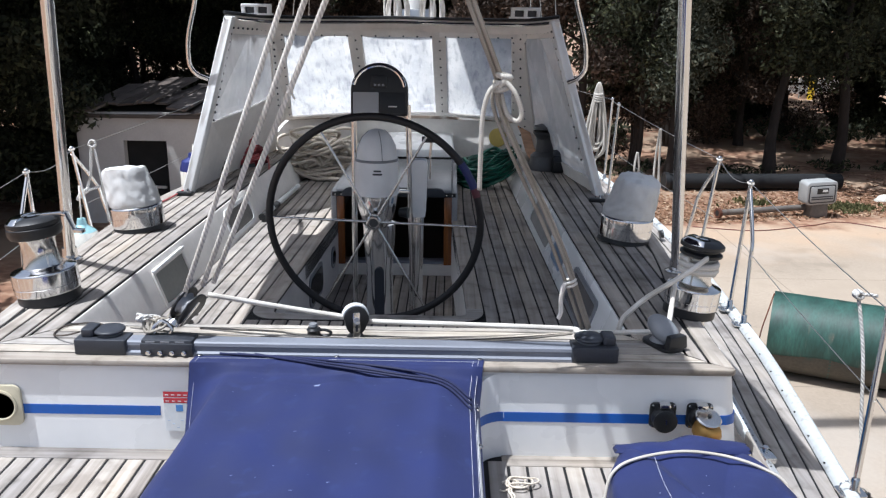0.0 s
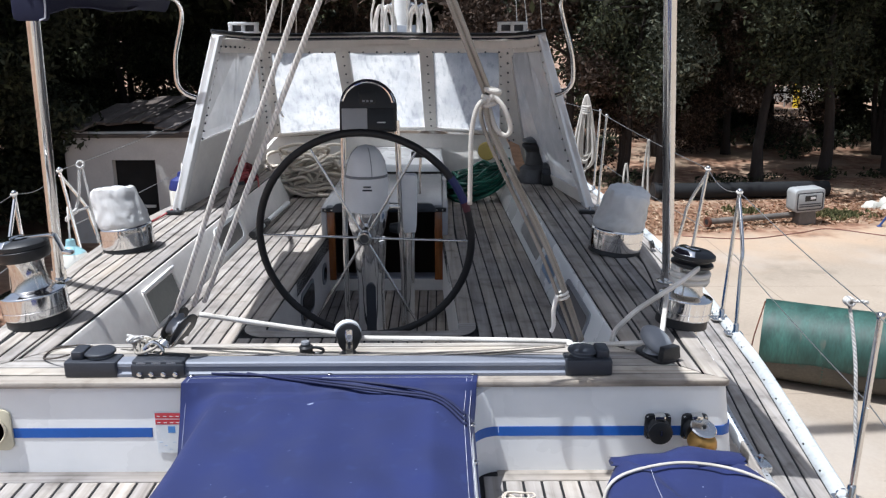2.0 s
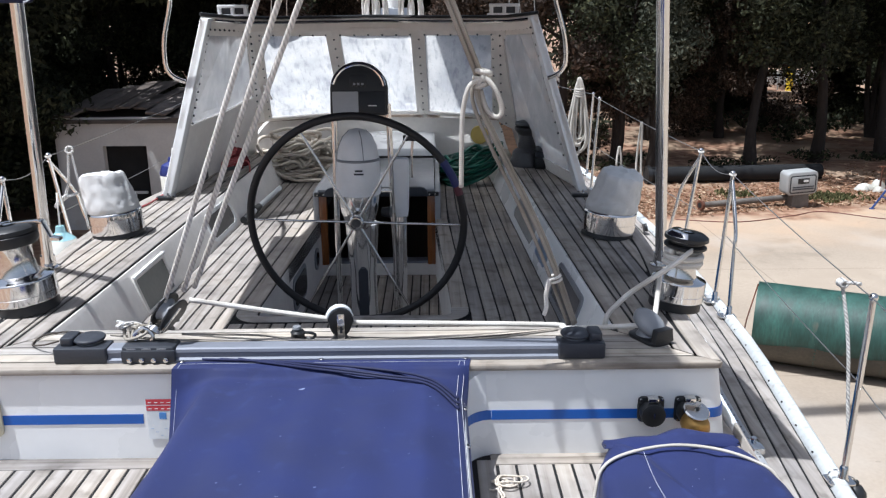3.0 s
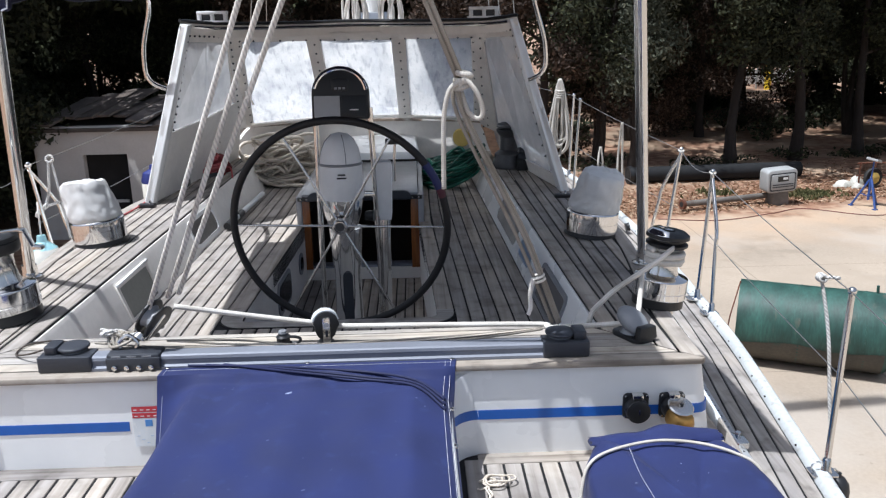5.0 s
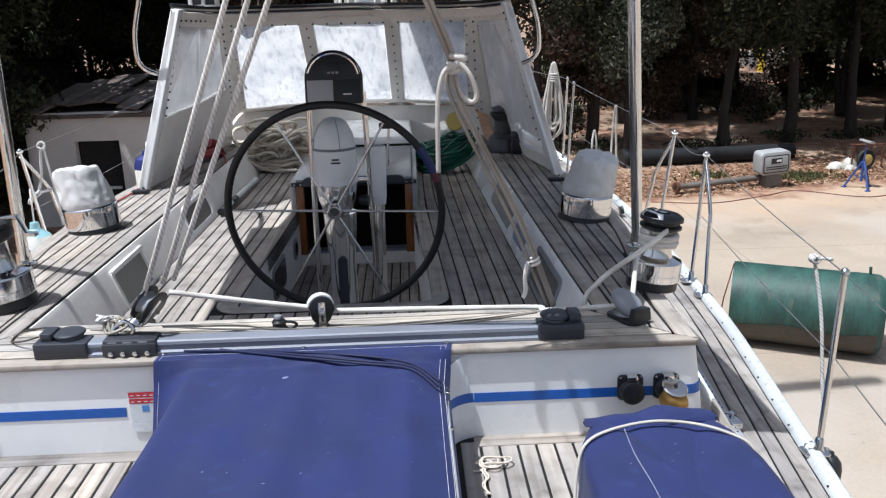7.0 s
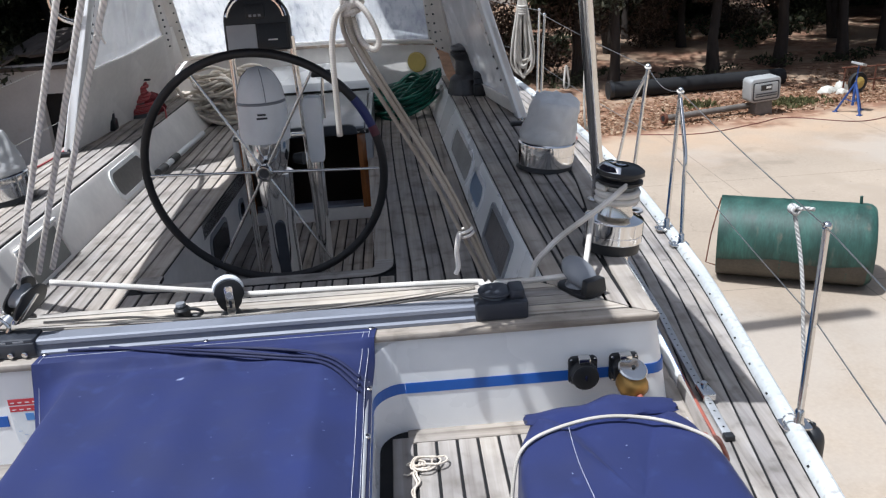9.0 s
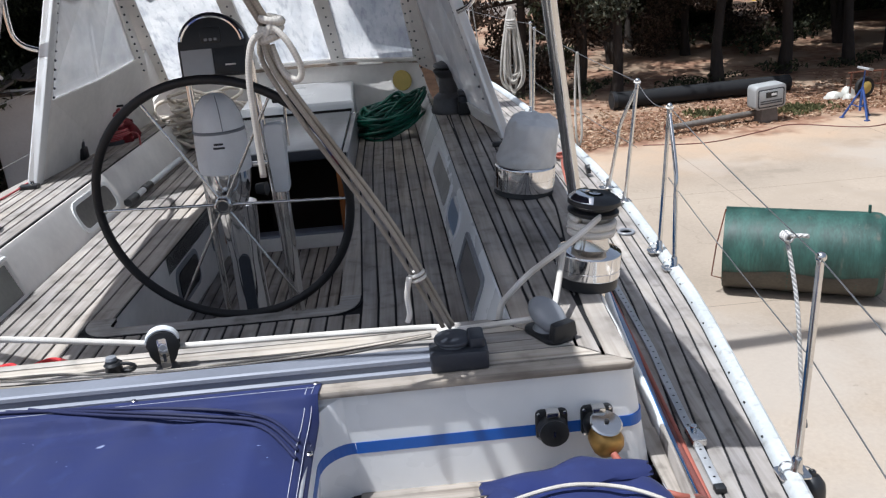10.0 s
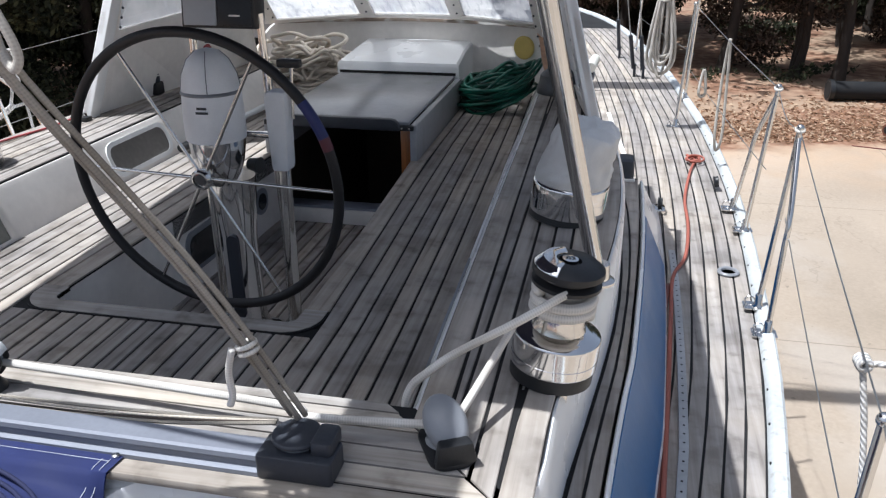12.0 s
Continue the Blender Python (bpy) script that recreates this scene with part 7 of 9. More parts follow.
    # thin dark lines lying across the cover
    for k in range(3):
        dz = 0.006
        pts = [(-0.40 + 0.06 * k, 2.43), (-0.1, 2.40 - 0.012 * k), (0.2, 2.36 - 0.015 * k), (0.36, 2.31 - 0.025 * k), (0.452, 2.235 - 0.035 * k)]
        path = []
        for x, y in pts:
            path.append(spot(x / 0.48, (2.447 - y) / 1.85) + Vector((0, 0, dz)))
        rope("lacing", glide(path, 6), 0.0045, surface("navy_line", (0.012, 0.016, 0.06), 0.8), c)

    b = thing("canvas_bag", "navy canvas bag with a white rope tied round it", "bag", at=(1.085, 1.72, AFT))
    g = Mesh()
    rings = []
    for z, k in ((0.0, 0.97), (0.05, 1.0), (0.12, 1.0), (0.175, 0.985), (0.202, 0.96), (0.216, 0.91), (0.223, 0.80), (0.228, 0.5), (0.230, 0.05)):
        ring = []
        for j in range(64):
            a = 2 * math.pi * j / 64
            ca, sa = math.cos(a), math.sin(a)
            ex = math.copysign(abs(ca) ** 0.50, ca) * (0.262 - 0.035 * sa)
            ey = math.copysign(abs(sa) ** 0.45, sa) * 0.43
            wob = 1 + 0.014 * math.sin(5 * a + 19 * z) + 0.010 * math.sin(9 * a - 24 * z) + 0.007 * math.sin(17 * a + 30 * z)
            dent = 0.016 * math.exp(-((a - 1.9) / 0.18) ** 2) + 0.010 * math.exp(-((a - 1.1) / 0.15) ** 2)
            ring.append((ex * k * wob, ey * k * (wob - dent * (z > 0.1)), z + 0.006 * math.sin(3 * a + 1) * (z > 0.1) - dent * 0.6 * (z > 0.19)))
        rings.append(ring)
    g.loft(rings)
    g.ob("body", CANVAS, b, "faded navy canvas")
    fold = Mesh()
    rings = []
    for i, x in enumerate(np.linspace(-0.205, 0.20, 25)):
        e = math.sin(math.pi * (i + 1.5) / 27) ** 0.35
        lump = 0.008 * math.sin(17 * x + 1) + 0.006 * math.sin(43 * x)
        c = Vector((x, 0.375 + 0.012 * math.sin(8 * x), 0.212 + 0.004 * math.sin(21 * x)))
        rings.append([c + Vector((0.006 * math.sin(5 * a + 20 * x), (0.050 + lump) * e * math.cos(a), (0.020 + lump * 0.6) * e * math.sin(a))) for a in np.linspace(0, 2 * math.pi, 15)[:-1]])
    fold.loft(rings)
    fold.ob("flap", CANVAS, b, "folded flap along the bag's edge")
    tie = [(-0.275, 0.16, 0.06), (-0.262, 0.20, 0.15), (-0.235, 0.235, 0.215), (-0.16, 0.275, 0.236), (-0.02, 0.312, 0.240), (0.10, 0.29, 0.240), (0.19, 0.24, 0.232), (0.245, 0.20, 0.205), (0.262, 0.15, 0.12)]
    rope("tie_rope", glide(tie, 8), 0.0050, ROPE_KNOT, b, "grey-white tie rope")
    Mesh().tube(glide([(-0.105, 0.30, 0.233), (-0.112, 0.15, 0.233), (-0.105, -0.05, 0.234), (-0.112, -0.38, 0.228)], 6), 0.0007, 4).ob("seam", STITCH, b)
    Mesh().tube(glide([(0.215, 0.33, 0.206), (0.232, 0.1, 0.206), (0.242, -0.3, 0.206)], 6), 0.0007, 4).ob("seam", STITCH, b)
    q = random.Random(31)
    sc = Mesh()
    for k in range(16):
        p = Vector((q.uniform(-0.18, 0.18), q.uniform(-0.3, 0.22), 0.2325))
        w = q.uniform(0.0008, 0.0022)
        sc.add([p + Vector((w * math.cos(a) * q.uniform(0.6, 1.8), w * math.sin(a), 0)) for a in np.linspace(0, 2 * math.pi, 7)[:-1]], [tuple(range(6))])
    sc.ob("scuff_marks", surface("bleached_specks", (0.30, 0.34, 0.48), 0.9), b, smooth=False)["kind"] = "stuff"

    k = thing("cord_tangle", "small tangle of white cord lying on the after deck", "cord", at=(0.605, 2.205, AFT + 0.004))
    q = random.Random(5)
    for j in range(4):
        w, d, ph = 0.026 + 0.008 * j, 0.020 + 0.007 * (j % 3), q.uniform(0, 6)
        cx, cy = -0.018 + 0.012 * j, q.uniform(-0.008, 0.012)
        pts = [(cx + w * math.cos(a + ph) + q.uniform(-0.006, 0.006), cy + d * math.sin(a + ph) + q.uniform(-0.006, 0.006), 0.005 + 0.0035 * j + q.uniform(0, 0.004)) for a in np.linspace(0, 2 * math.pi, 9)[:-1]]
        rope("loop", glide(pts, 6, True), 0.0030, ROPE_CREAM, k, n=6)
    for dx in (0.0, 0.008):
        rope("end", glide([(-0.01 + dx, 0.01, 0.010), (-0.030 + dx, -0.03, 0.005), (-0.022 + dx, -0.07, 0.004), (-0.030 - dx, -0.11, 0.004), (-0.026 + dx, -0.16, 0.004)], 6), 0.0034, ROPE_CREAM, k, n=6)
    rope("frayed_end", glide([(-0.02, -0.02, 0.008), (-0.045, -0.035, 0.005), (-0.058, -0.03, 0.004)], 4), 0.0028, ROPE_CREAM, k, n=6)


build_covers()


# ---------------------------------------------------------------- fittings on the after face
def build_sockets():
    for x, plug in ((1.103, False), (1.227, True)):
        s = thing("power_socket", "black shore-power socket with a " + ("brass plug pushed in" if plug else "closed spring lid"), "socket", "shore-power sockets", at=(x, 2.3985, 0.450))
        F = Euler((radians(90), 0, 0)).to_matrix().to_4x4()
        Mesh().prism(rounded(0.088, 0.092, 0.016), 0, 0.014, F).ob("flange", BLACK, s, bevel=0.004)
        Mesh().lathe([(0.040, 0.010), (0.041, 0.034), (0.036, 0.044), (0.012, 0.046), (0, 0.044)], (0, 0, -0.004), F.to_3x3(), 28).ob("barrel", BLACK, s)
        for sx in (-1, 1):
            for sz in (-1, 1):
                Mesh().lathe([(0.005, 0), (0.004, 0.004), (0, 0.004)], (sx * 0.035, -0.014, sz * 0.037), F.to_3x3(), 8).ob("screw", STEEL, s)
        Mesh().box((0, -0.026, 0.044), (0.036, 0.030, 0.020)).ob("hinge", STEEL, s, "worn steel hinge", bevel=0.004)
        if plug:
            lid = Mesh().lathe([(0.043, 0), (0.044, 0.005), (0.040, 0.009), (0, 0.010)], (0.012, -0.062, 0.018), Euler((radians(20), radians(8), 0)).to_matrix(), 28).ob("lid", STEEL, s, "dull steel lid, raised")
            Mesh().lathe([(0.007, 0), (0.006, 0.006), (0, 0.007)], (0.014, -0.066, 0.028), None, 10).ob("screw", BLACK, lid)
            H2 = Euler((radians(112), 0, radians(14))).to_matrix()
            Mesh().lathe([(0.038, 0.0), (0.043, 0.010), (0.045, 0.028), (0.044, 0.050), (0.036, 0.066), (0.020, 0.074), (0, 0.076)], (0.006, -0.030, -0.020), H2, 28).ob("plug", BRASS, s, "dented brass plug")
            rope("cable", glide([(0.022, -0.098, -0.050), (0.035, -0.118, -0.068), (0.06, -0.14, -0.105), (0.09, -0.15, -0.165)], 6), 0.0105, ORANGE, s, "faded orange cable")
        else:
            Mesh().lathe([(0.039, 0), (0.040, 0.006), (0.03, 0.010), (0, 0.009)], (0, -0.046, -0.004), F.to_3x3(), 28).ob("lid", BLACK, s)
            Mesh().box((0, -0.057, 0.0), (0.006, 0.006, 0.018)).ob("catch", STEEL, s)
    st = thing("safety_sticker", "worn white sticker with red and blue printing on the after face", "sticker", at=(-0.540, 2.3975, 0.430))
    y = -0.0004
    Mesh().box((0, y, 0), (0.098, 0.001, 0.150)).ob("backing", STICKER_PALE, st)
    for z, h in ((0.063, 0.020), (0.040, 0.018)):
        Mesh().box((0, y - 0.0006, z), (0.096, 0.001, h)).ob("red_band", STICKER_RED, st)
        for k in range(4):
            Mesh().box((-0.036 + 0.021 * k, y - 0.0012, z - 0.002), (0.011, 0.001, h * 0.15)).ob("print_bar", STICKER_PALE, st)
    Mesh().box((0.004, y - 0.0006, 0.012), (0.024, 0.001, 0.024)).ob("blue_panel", STICKER_BLUE, st)
    for k in range(6):
        Mesh().box((-0.035 + 0.015 * k, y - 0.0006, -0.035 - 0.013 * (k % 3)), (0.010, 0.001, 0.0022)).ob("print_bar", surface("faded_blue_print", (0.50, 0.60, 0.74), 0.6), st)
    v = thing("deck_filler", "cream plastic recessed fitting with a dark hole", "fitting", at=(-1.142, 2.3985, 0.445))
    F = Euler((radians(90), 0, 0)).to_matrix().to_4x4()
    cream = surface("yellowed_plastic", (0.62, 0.57, 0.42), 0.5)
    Mesh().prism(rounded(0.145, 0.15, 0.028), 0, 0.010, F).ob("plate", cream, v, bevel=0.003)
    Mesh().lathe([(0.056, 0.008), (0.057, 0.014), (0.051, 0.016), (0.046, 0.012)], (0, 0, 0), F.to_3x3(), 28).ob("ring", cream, v)
    # flat black disc paints the shade down the filler's hole
    Mesh().lathe([(0.047, 0.0135), (0, 0.0135)], (0, 0, 0), F.to_3x3(), 24).ob("hole", HOLLOW_SHADE, v)


build_sockets()


# ---------------------------------------------------------------- side deck gear
def build_deck_gear():
    for s in (-1, 1):
        t = thing("genoa_track", "perforated aluminium genoa track on the side deck", "track", "genoa tracks")
        xa = lambda y: s * (line(y, LEDGE) + 0.205 - 0.04 * (y - 2.6) / 2.5)
        m = Mesh()
        m.loft([[(xa(y) - 0.016, y, 0.004 + sheer(y)), (xa(y) + 0.016, y, 0.004 + sheer(y)), (xa(y) + 0.016, y, 0.016 + sheer(y)), (xa(y) - 0.016, y, 0.016 + sheer(y))] for y in np.linspace(2.60, 5.15, 12)])
        m.ob("rail", surface("weathered_aluminium", (0.47, 0.48, 0.49), 0.55, 0.5, vary=0.15, spots=(0.33, 0.33, 0.33), spot_size=25, spot_share=0.3), t, bevel=0.002)
        # holes of the track: flat black discs with the shade painted in
        h = Mesh()
        for k in range(50):
            y = 2.65 + 0.05 * k
            h.lathe([(0.0045, 0.0), (0, 0.0)], (xa(y), y, 0.0168 + sheer(y)), n=8)
        o = h.ob("perforated_face", HOLLOW_SHADE, t, smooth=False)
        o["kind"] = "stuff"
        y = 2.86
        Mesh().box((xa(y), y, 0.03), (0.05, 0.09, 0.03)).ob("slider", STEEL, t, bevel=0.006)
        Mesh().cyl((xa(y), y + 0.02, 0.03), (xa(y), y + 0.02, 0.06), 0.012).ob("pin", STEEL, t)
        Mesh().box((xa(2.6), 2.595, 0.012), (0.036, 0.03, 0.022)).ob("end_stop", BLACK, t, bevel=0.004)
        t = thing("track_car", "small steel track car with a black sheave", "track car", "track cars", at=(s * 1.72, 5.70, 0.024))
        Mesh().box((0, 0, 0.02), (0.06, 0.10, 0.03)).ob("body", STEEL, t, bevel=0.008)
        Mesh().lathe([(0.035, -0.012), (0.028, 0), (0.035, 0.012)], (0, 0, 0.055), Euler((radians(90), 0, radians(90))).to_matrix(), 20).ob("sheave", BLACK, t)
        r = thing("deck_fairlead", "round steel pad eye let into the deck edge", "fairlead", "fairleads", at=(s * 2.02, 4.96, 0.014))
        Mesh().lathe([(0.030, 0.0), (0.052, 0.0), (0.052, 0.006), (0.046, 0.012), (0.034, 0.010), (0.030, 0.0)], n=32).ob("ring", MID_GREY, r)
        Mesh().lathe([(0.031, 0.002), (0, 0.002)], n=24).ob("eye", GEL_OLD, r)
    for s in (-1, 1):
        vb = thing("vent_box", "dark grey ventilator box at the end of the gutter", "vent", "vents beside the coamings", at=(s * 1.505, 5.52, 0.288))
        Mesh().loft([[(x * k, yy * k, z) for x, yy in rounded(0.10, 0.17, 0.025)] for z, k in ((0, 1), (0.07, 0.98), (0.10, 0.86), (0.108, 0.6))]).ob("cowl", DARK_GREY, vb)
        Mesh().box((0, -0.09, 0.006), (0.11, 0.03, 0.012)).ob("sill", GEL_OLD, vb, bevel=0.003)
    c = thing("shore_cable", "faded orange and brown power cable lying along the side deck", "cable")
    def lay(pts, r, mat, nm="run"):
        rope(nm, glide([(x, y, z + sheer(y)) for x, y, z in pts], 8), r, mat, c)
    lay([(1.30, 2.28, 0.31), (1.40, 2.20, 0.32), (1.50, 2.30, 0.22), (1.60, 2.45, 0.03), (1.625, 2.7, 0.014), (1.655, 3.2, 0.014), (1.70, 3.9, 0.014), (1.735, 4.5, 0.014), (1.76, 4.85, 0.014), (1.83, 5.1, 0.014), (1.865, 5.5, 0.014), (1.87, 5.9, 0.014), (1.93, 6.4, 0.014), (1.97, 6.62, 0.02), (1.93, 6.75, 0.014)], 0.0092, ORANGE)
    lay([(1.595, 2.3, 0.016), (1.61, 2.7, 0.014), (1.635, 3.2, 0.014), (1.675, 3.8, 0.014), (1.70, 4.4, 0.014), (1.73, 4.75, 0.014)], 0.012, BROWN_CABLE, "brown_run")
    for k in range(3):
        q = random.Random(k + 20)
        rope("coil", ring_path((1.965 + q.uniform(-0.01, 0.01), 6.62 + q.uniform(-0.02, 0.02), sheer(6.6) + 0.022 + 0.008 * k), 0.032 + 0.010 * k, (1, 0, 0.25 - 0.2 * k), (0.2 * k, 1, 0.1), n=20), 0.0075, ORANGE, c)
    # snatch blocks and shackles forward by the rail
    for x, y in ((2.06, 6.12),):
        b = thing("snatch_block", "small black block lying on the toe rail", "block", "loose blocks", at=(x, y, sheer(y) + 0.035))
        Mesh().lathe([(0.035, -0.014), (0.03, 0), (0.035, 0.014)], (0, 0, 0.02), Euler((0, radians(80), 0)).to_matrix(), 18).ob("sheave", BLACK, b)
        Mesh().box((0, 0.04, 0.015), (0.03, 0.05, 0.02)).ob("shackle", STEEL, b, bevel=0.005)
    # chainplates, turnbuckles and shrouds
    for s in (-1, 1):
        for x, y, topx, topy, topz in ((1.58, 9.12, 0.25, 7.75, 8.5), (1.66, 9.06, 0.12, 7.2, 13.6), (1.43, 9.9, 0.12, 7.15, 14.0)):
            sh = thing("shroud", "steel wire shroud with a black turnbuckle", "shroud", "shrouds", at=(0, 0, 0))
            a = Vector((s * x, y, sheer(y)))
            b = Vector((s * topx, topy, topz))
            d = (b - a).normalized()
            Mesh().tube([a + d * 0.38, b], 0.0055, 6).ob("wire", WIRE, sh)
            Mesh().cyl(a + d * 0.08, a + d * 0.40, 0.019, n=10).ob("turnbuckle", DARK_GREY, sh)
            Mesh().box(a + Vector((0, 0, 0.05)), (0.024, 0.07, 0.14)).ob("chainplate", DARK_GREY, sh, bevel=0.003)
    lead = thing("deck_lead", "grey line lead with two short tubes on the coaming", "line lead", at=(1.225, 6.50, TOP))
    Mesh().prism(rounded(0.12, 0.22, 0.02), 0, 0.012, pose(0, 0, 0)).ob("base", MID_GREY, lead)
    for dx, dz, mat in ((-0.03, 0.055, DARK_GREY), (0.035, 0.075, BUOY_WHITE)):
        Mesh().cyl((dx, -0.10, dz), (dx + 0.02, 0.10, dz + 0.02), 0.032, n=16).ob("tube", mat, lead)
    Mesh().box((0, 0.02, 0.03), (0.10, 0.05, 0.05)).ob("saddle", DARK_GREY, lead, bevel=0.008)
    w = thing("wing_line", "thin dark red line lying on the port coaming", "rope")
    rope("strand", glide([(-1.33, 4.98, TOP + 0.02), (-1.36, 4.75, TOP + 0.008), (-1.42, 4.45, TOP + 0.008), (-1.44, 4.2, TOP + 0.008)], 6), 0.006, ROPE_RED, w)
    for s in (-1, 1):
        cl = thing("wing_cleat", "small black fairlead at the foot of the windscreen wing", "cleat", "wing cleats", at=(s * 1.30, 4.90, TOP))
        Mesh().box((0, 0, 0.012), (0.10, 0.05, 0.024)).ob("base", BLACK, cl, bevel=0.006)
        Mesh().tube(ring_path((0.02, 0, 0.025), 0.016, (0, 1, 0), (0, 0, 1), n=12), 0.005, 6).ob("eye", STEEL, cl)


build_deck_gear()


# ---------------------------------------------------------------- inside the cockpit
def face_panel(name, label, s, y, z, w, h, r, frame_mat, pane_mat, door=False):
    """A frame with a flat closed panel on the coaming's inner face."""
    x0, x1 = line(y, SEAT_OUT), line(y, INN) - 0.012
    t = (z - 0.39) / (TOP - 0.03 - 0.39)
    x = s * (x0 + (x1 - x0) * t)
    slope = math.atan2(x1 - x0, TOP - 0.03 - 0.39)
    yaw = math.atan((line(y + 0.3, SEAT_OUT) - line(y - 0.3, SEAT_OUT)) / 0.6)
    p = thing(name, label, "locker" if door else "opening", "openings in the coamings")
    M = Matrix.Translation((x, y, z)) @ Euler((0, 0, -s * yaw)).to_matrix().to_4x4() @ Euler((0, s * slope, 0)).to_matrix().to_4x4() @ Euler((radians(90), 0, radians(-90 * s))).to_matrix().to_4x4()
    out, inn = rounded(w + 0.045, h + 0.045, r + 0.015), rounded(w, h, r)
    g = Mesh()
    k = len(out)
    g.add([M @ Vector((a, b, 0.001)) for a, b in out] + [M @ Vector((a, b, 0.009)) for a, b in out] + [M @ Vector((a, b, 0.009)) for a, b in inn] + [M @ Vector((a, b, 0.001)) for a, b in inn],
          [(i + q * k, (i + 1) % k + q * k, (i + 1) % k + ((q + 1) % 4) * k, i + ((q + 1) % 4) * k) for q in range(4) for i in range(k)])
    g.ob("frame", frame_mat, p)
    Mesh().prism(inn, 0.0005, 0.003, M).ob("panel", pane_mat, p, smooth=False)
    if door:
        Mesh().box(M @ Vector((0, h / 2 + 0.02, 0.012)), (0.016, w + 0.06, 0.014)).ob("hood_strip", GEL, p, bevel=0.003)
    return p


def build_cockpit_gear():
    GREY_PANEL = surface("grey_green_panel", (0.30, 0.30, 0.27), 0.6, vary=0.12, spots=(0.24, 0.24, 0.22), spot_size=5)
    face_panel("locker_door", "square grey locker door under a white strip", -1, 3.66, 0.485, 0.36, 0.155, 0.008, GEL_OLD, GREY_PANEL, True)
    # cubby hole and recess are flat; their shade is painted on the panels
    face_panel("cubby_hole", "flat panel in the white coaming, painted with a cubby hole's shade", -1, 4.85, 0.50, 0.48, 0.135, 0.05, GEL, surface("cubby_shade_paint", (0.20, 0.19, 0.175), 0.8, vary=0.2))
    face_panel("instrument_recess", "flat panel in the white coaming, painted with a rounded recess's shade", 1, 4.80, 0.50, 0.78, 0.135, 0.05, GEL, surface("recess_shade_paint", (0.34, 0.33, 0.31), 0.8, vary=0.2))
    face_panel("speaker_grille", "oval grey-blue panel in the coaming", 1, 4.10, 0.50, 0.36, 0.11, 0.05, GEL, surface("blue_grey_plate", (0.17, 0.25, 0.37), 0.3))
    face_panel("control_panel", "dark smoked control panel in the coaming", 1, 3.40, 0.49, 0.50, 0.14, 0.02, MID_GREY, DARK_ACRYLIC)
    # boat hook and tubes on the port seat
    b = thing("boat_hook", "white tube with black ends lying on the port seat", "boat hook")
    a, c = Vector((-0.865, 5.15, SEAT + 0.035)), Vector((-0.815, 6.12, SEAT + 0.035))
    Mesh().cyl(a, c, 0.019, n=14).ob("tube", WHITE_PLASTIC, b)
    d = (c - a).normalized()
    Mesh().cyl(a - d * 0.05, a + d * 0.09, 0.024, n=14).ob("grip", BLACK, b)
    Mesh().cyl(a + d * 0.22, a + d * 0.34, 0.024, n=14).ob("grip", BLACK, b)
    # heap of white rope
    h = thing("rope_heap", "heap of thick off-white rope on the port seat", "rope", at=(-0.74, 6.60, SEAT))
    q = random.Random(3)
    for k in range(52):
        cx, cy = q.gauss(0.02, 0.13), q.gauss(0.03, 0.06)
        hgt = max(0.05, 0.40 * (1 - (cx / 0.36) ** 2) * (1 - (cy / 0.34) ** 2))
        cz = 0.02 + hgt * (k + 0.5) / 52
        rx, ry = q.uniform(0.06, 0.19), q.uniform(0.05, 0.11)
        ph, tl = q.uniform(0, 6.3), q.uniform(-0.7, 0.7)
        pts = [(max(-0.34, cx + rx * math.cos(a + ph)), min(0.17, max(-0.11, cy + ry * math.sin(a + ph))), max(0.02, cz + tl * rx * math.cos(a) * 0.8 + q.uniform(-0.03, 0.035))) for a in np.linspace(0, 2 * math.pi, 9)[:-1]]
        rope("bight", glide(pts, 6, True), 0.0135, ROPE_CREAM, h, n=10)
    rope("tail", glide([(0.1, -0.02, 0.02), (0.2, -0.1, 0.016), (0.25, -0.05, 0.016), (0.27, 0.05, 0.016)], 6), 0.0155, ROPE_CREAM, h)
    # coil of green hose
    h = thing("hose_coil", "coil of dark green garden hose on the starboard seat", "hose", at=(0.655, 6.46, SEAT))
    q = random.Random(8)
    lie = lambda x, y: 0.10 * max(0, x + 0.05) / 0.3 + 0.62 * max(0, x - 0.19) + 0.05 * max(0, y) / 0.25   # leans on the coaming
    for k in range(19):
        r = 0.262 - 0.020 * (k % 5) + q.uniform(-0.02, 0.018)
        ox, oy = q.uniform(-0.02, 0.03), q.uniform(-0.02, 0.03)
        cz = 0.014 + 0.0085 * k
        ph = q.uniform(0, 6.3)
        pts = []
        for a in np.linspace(0, 2 * math.pi, 13)[:-1]:
            x, y = ox + r * math.cos(a) * (1 + 0.04 * math.sin(2 * a + ph)), oy + r * 0.80 * math.sin(a)
            pts.append((x, y, cz + lie(x, y) + 0.012 * math.sin(3 * a + ph)))
        rope("turn", glide(pts, 6, True), 0.0108, ROPE_GREEN, h)
    for k in range(11):
        a, w = q.uniform(0, 6.3), q.uniform(0.16, 0.25)
        pts = []
        for t in np.linspace(0, q.uniform(1.8, 3.2), 8):
            x, y = w * math.cos(a + t) * (1 - 0.3 * math.sin(t * 1.4)), w * 0.78 * math.sin(a + t) * (1 - 0.25 * math.sin(t))
            pts.append((x, y, 0.09 + 0.006 * k + 0.09 * math.sin(math.pi * min(1, t / 2.4)) + lie(x, y) + 0.012 * math.sin(3 * t)))
        rope("crossing_turn", glide(pts, 5), 0.0108, ROPE_GREEN, h)
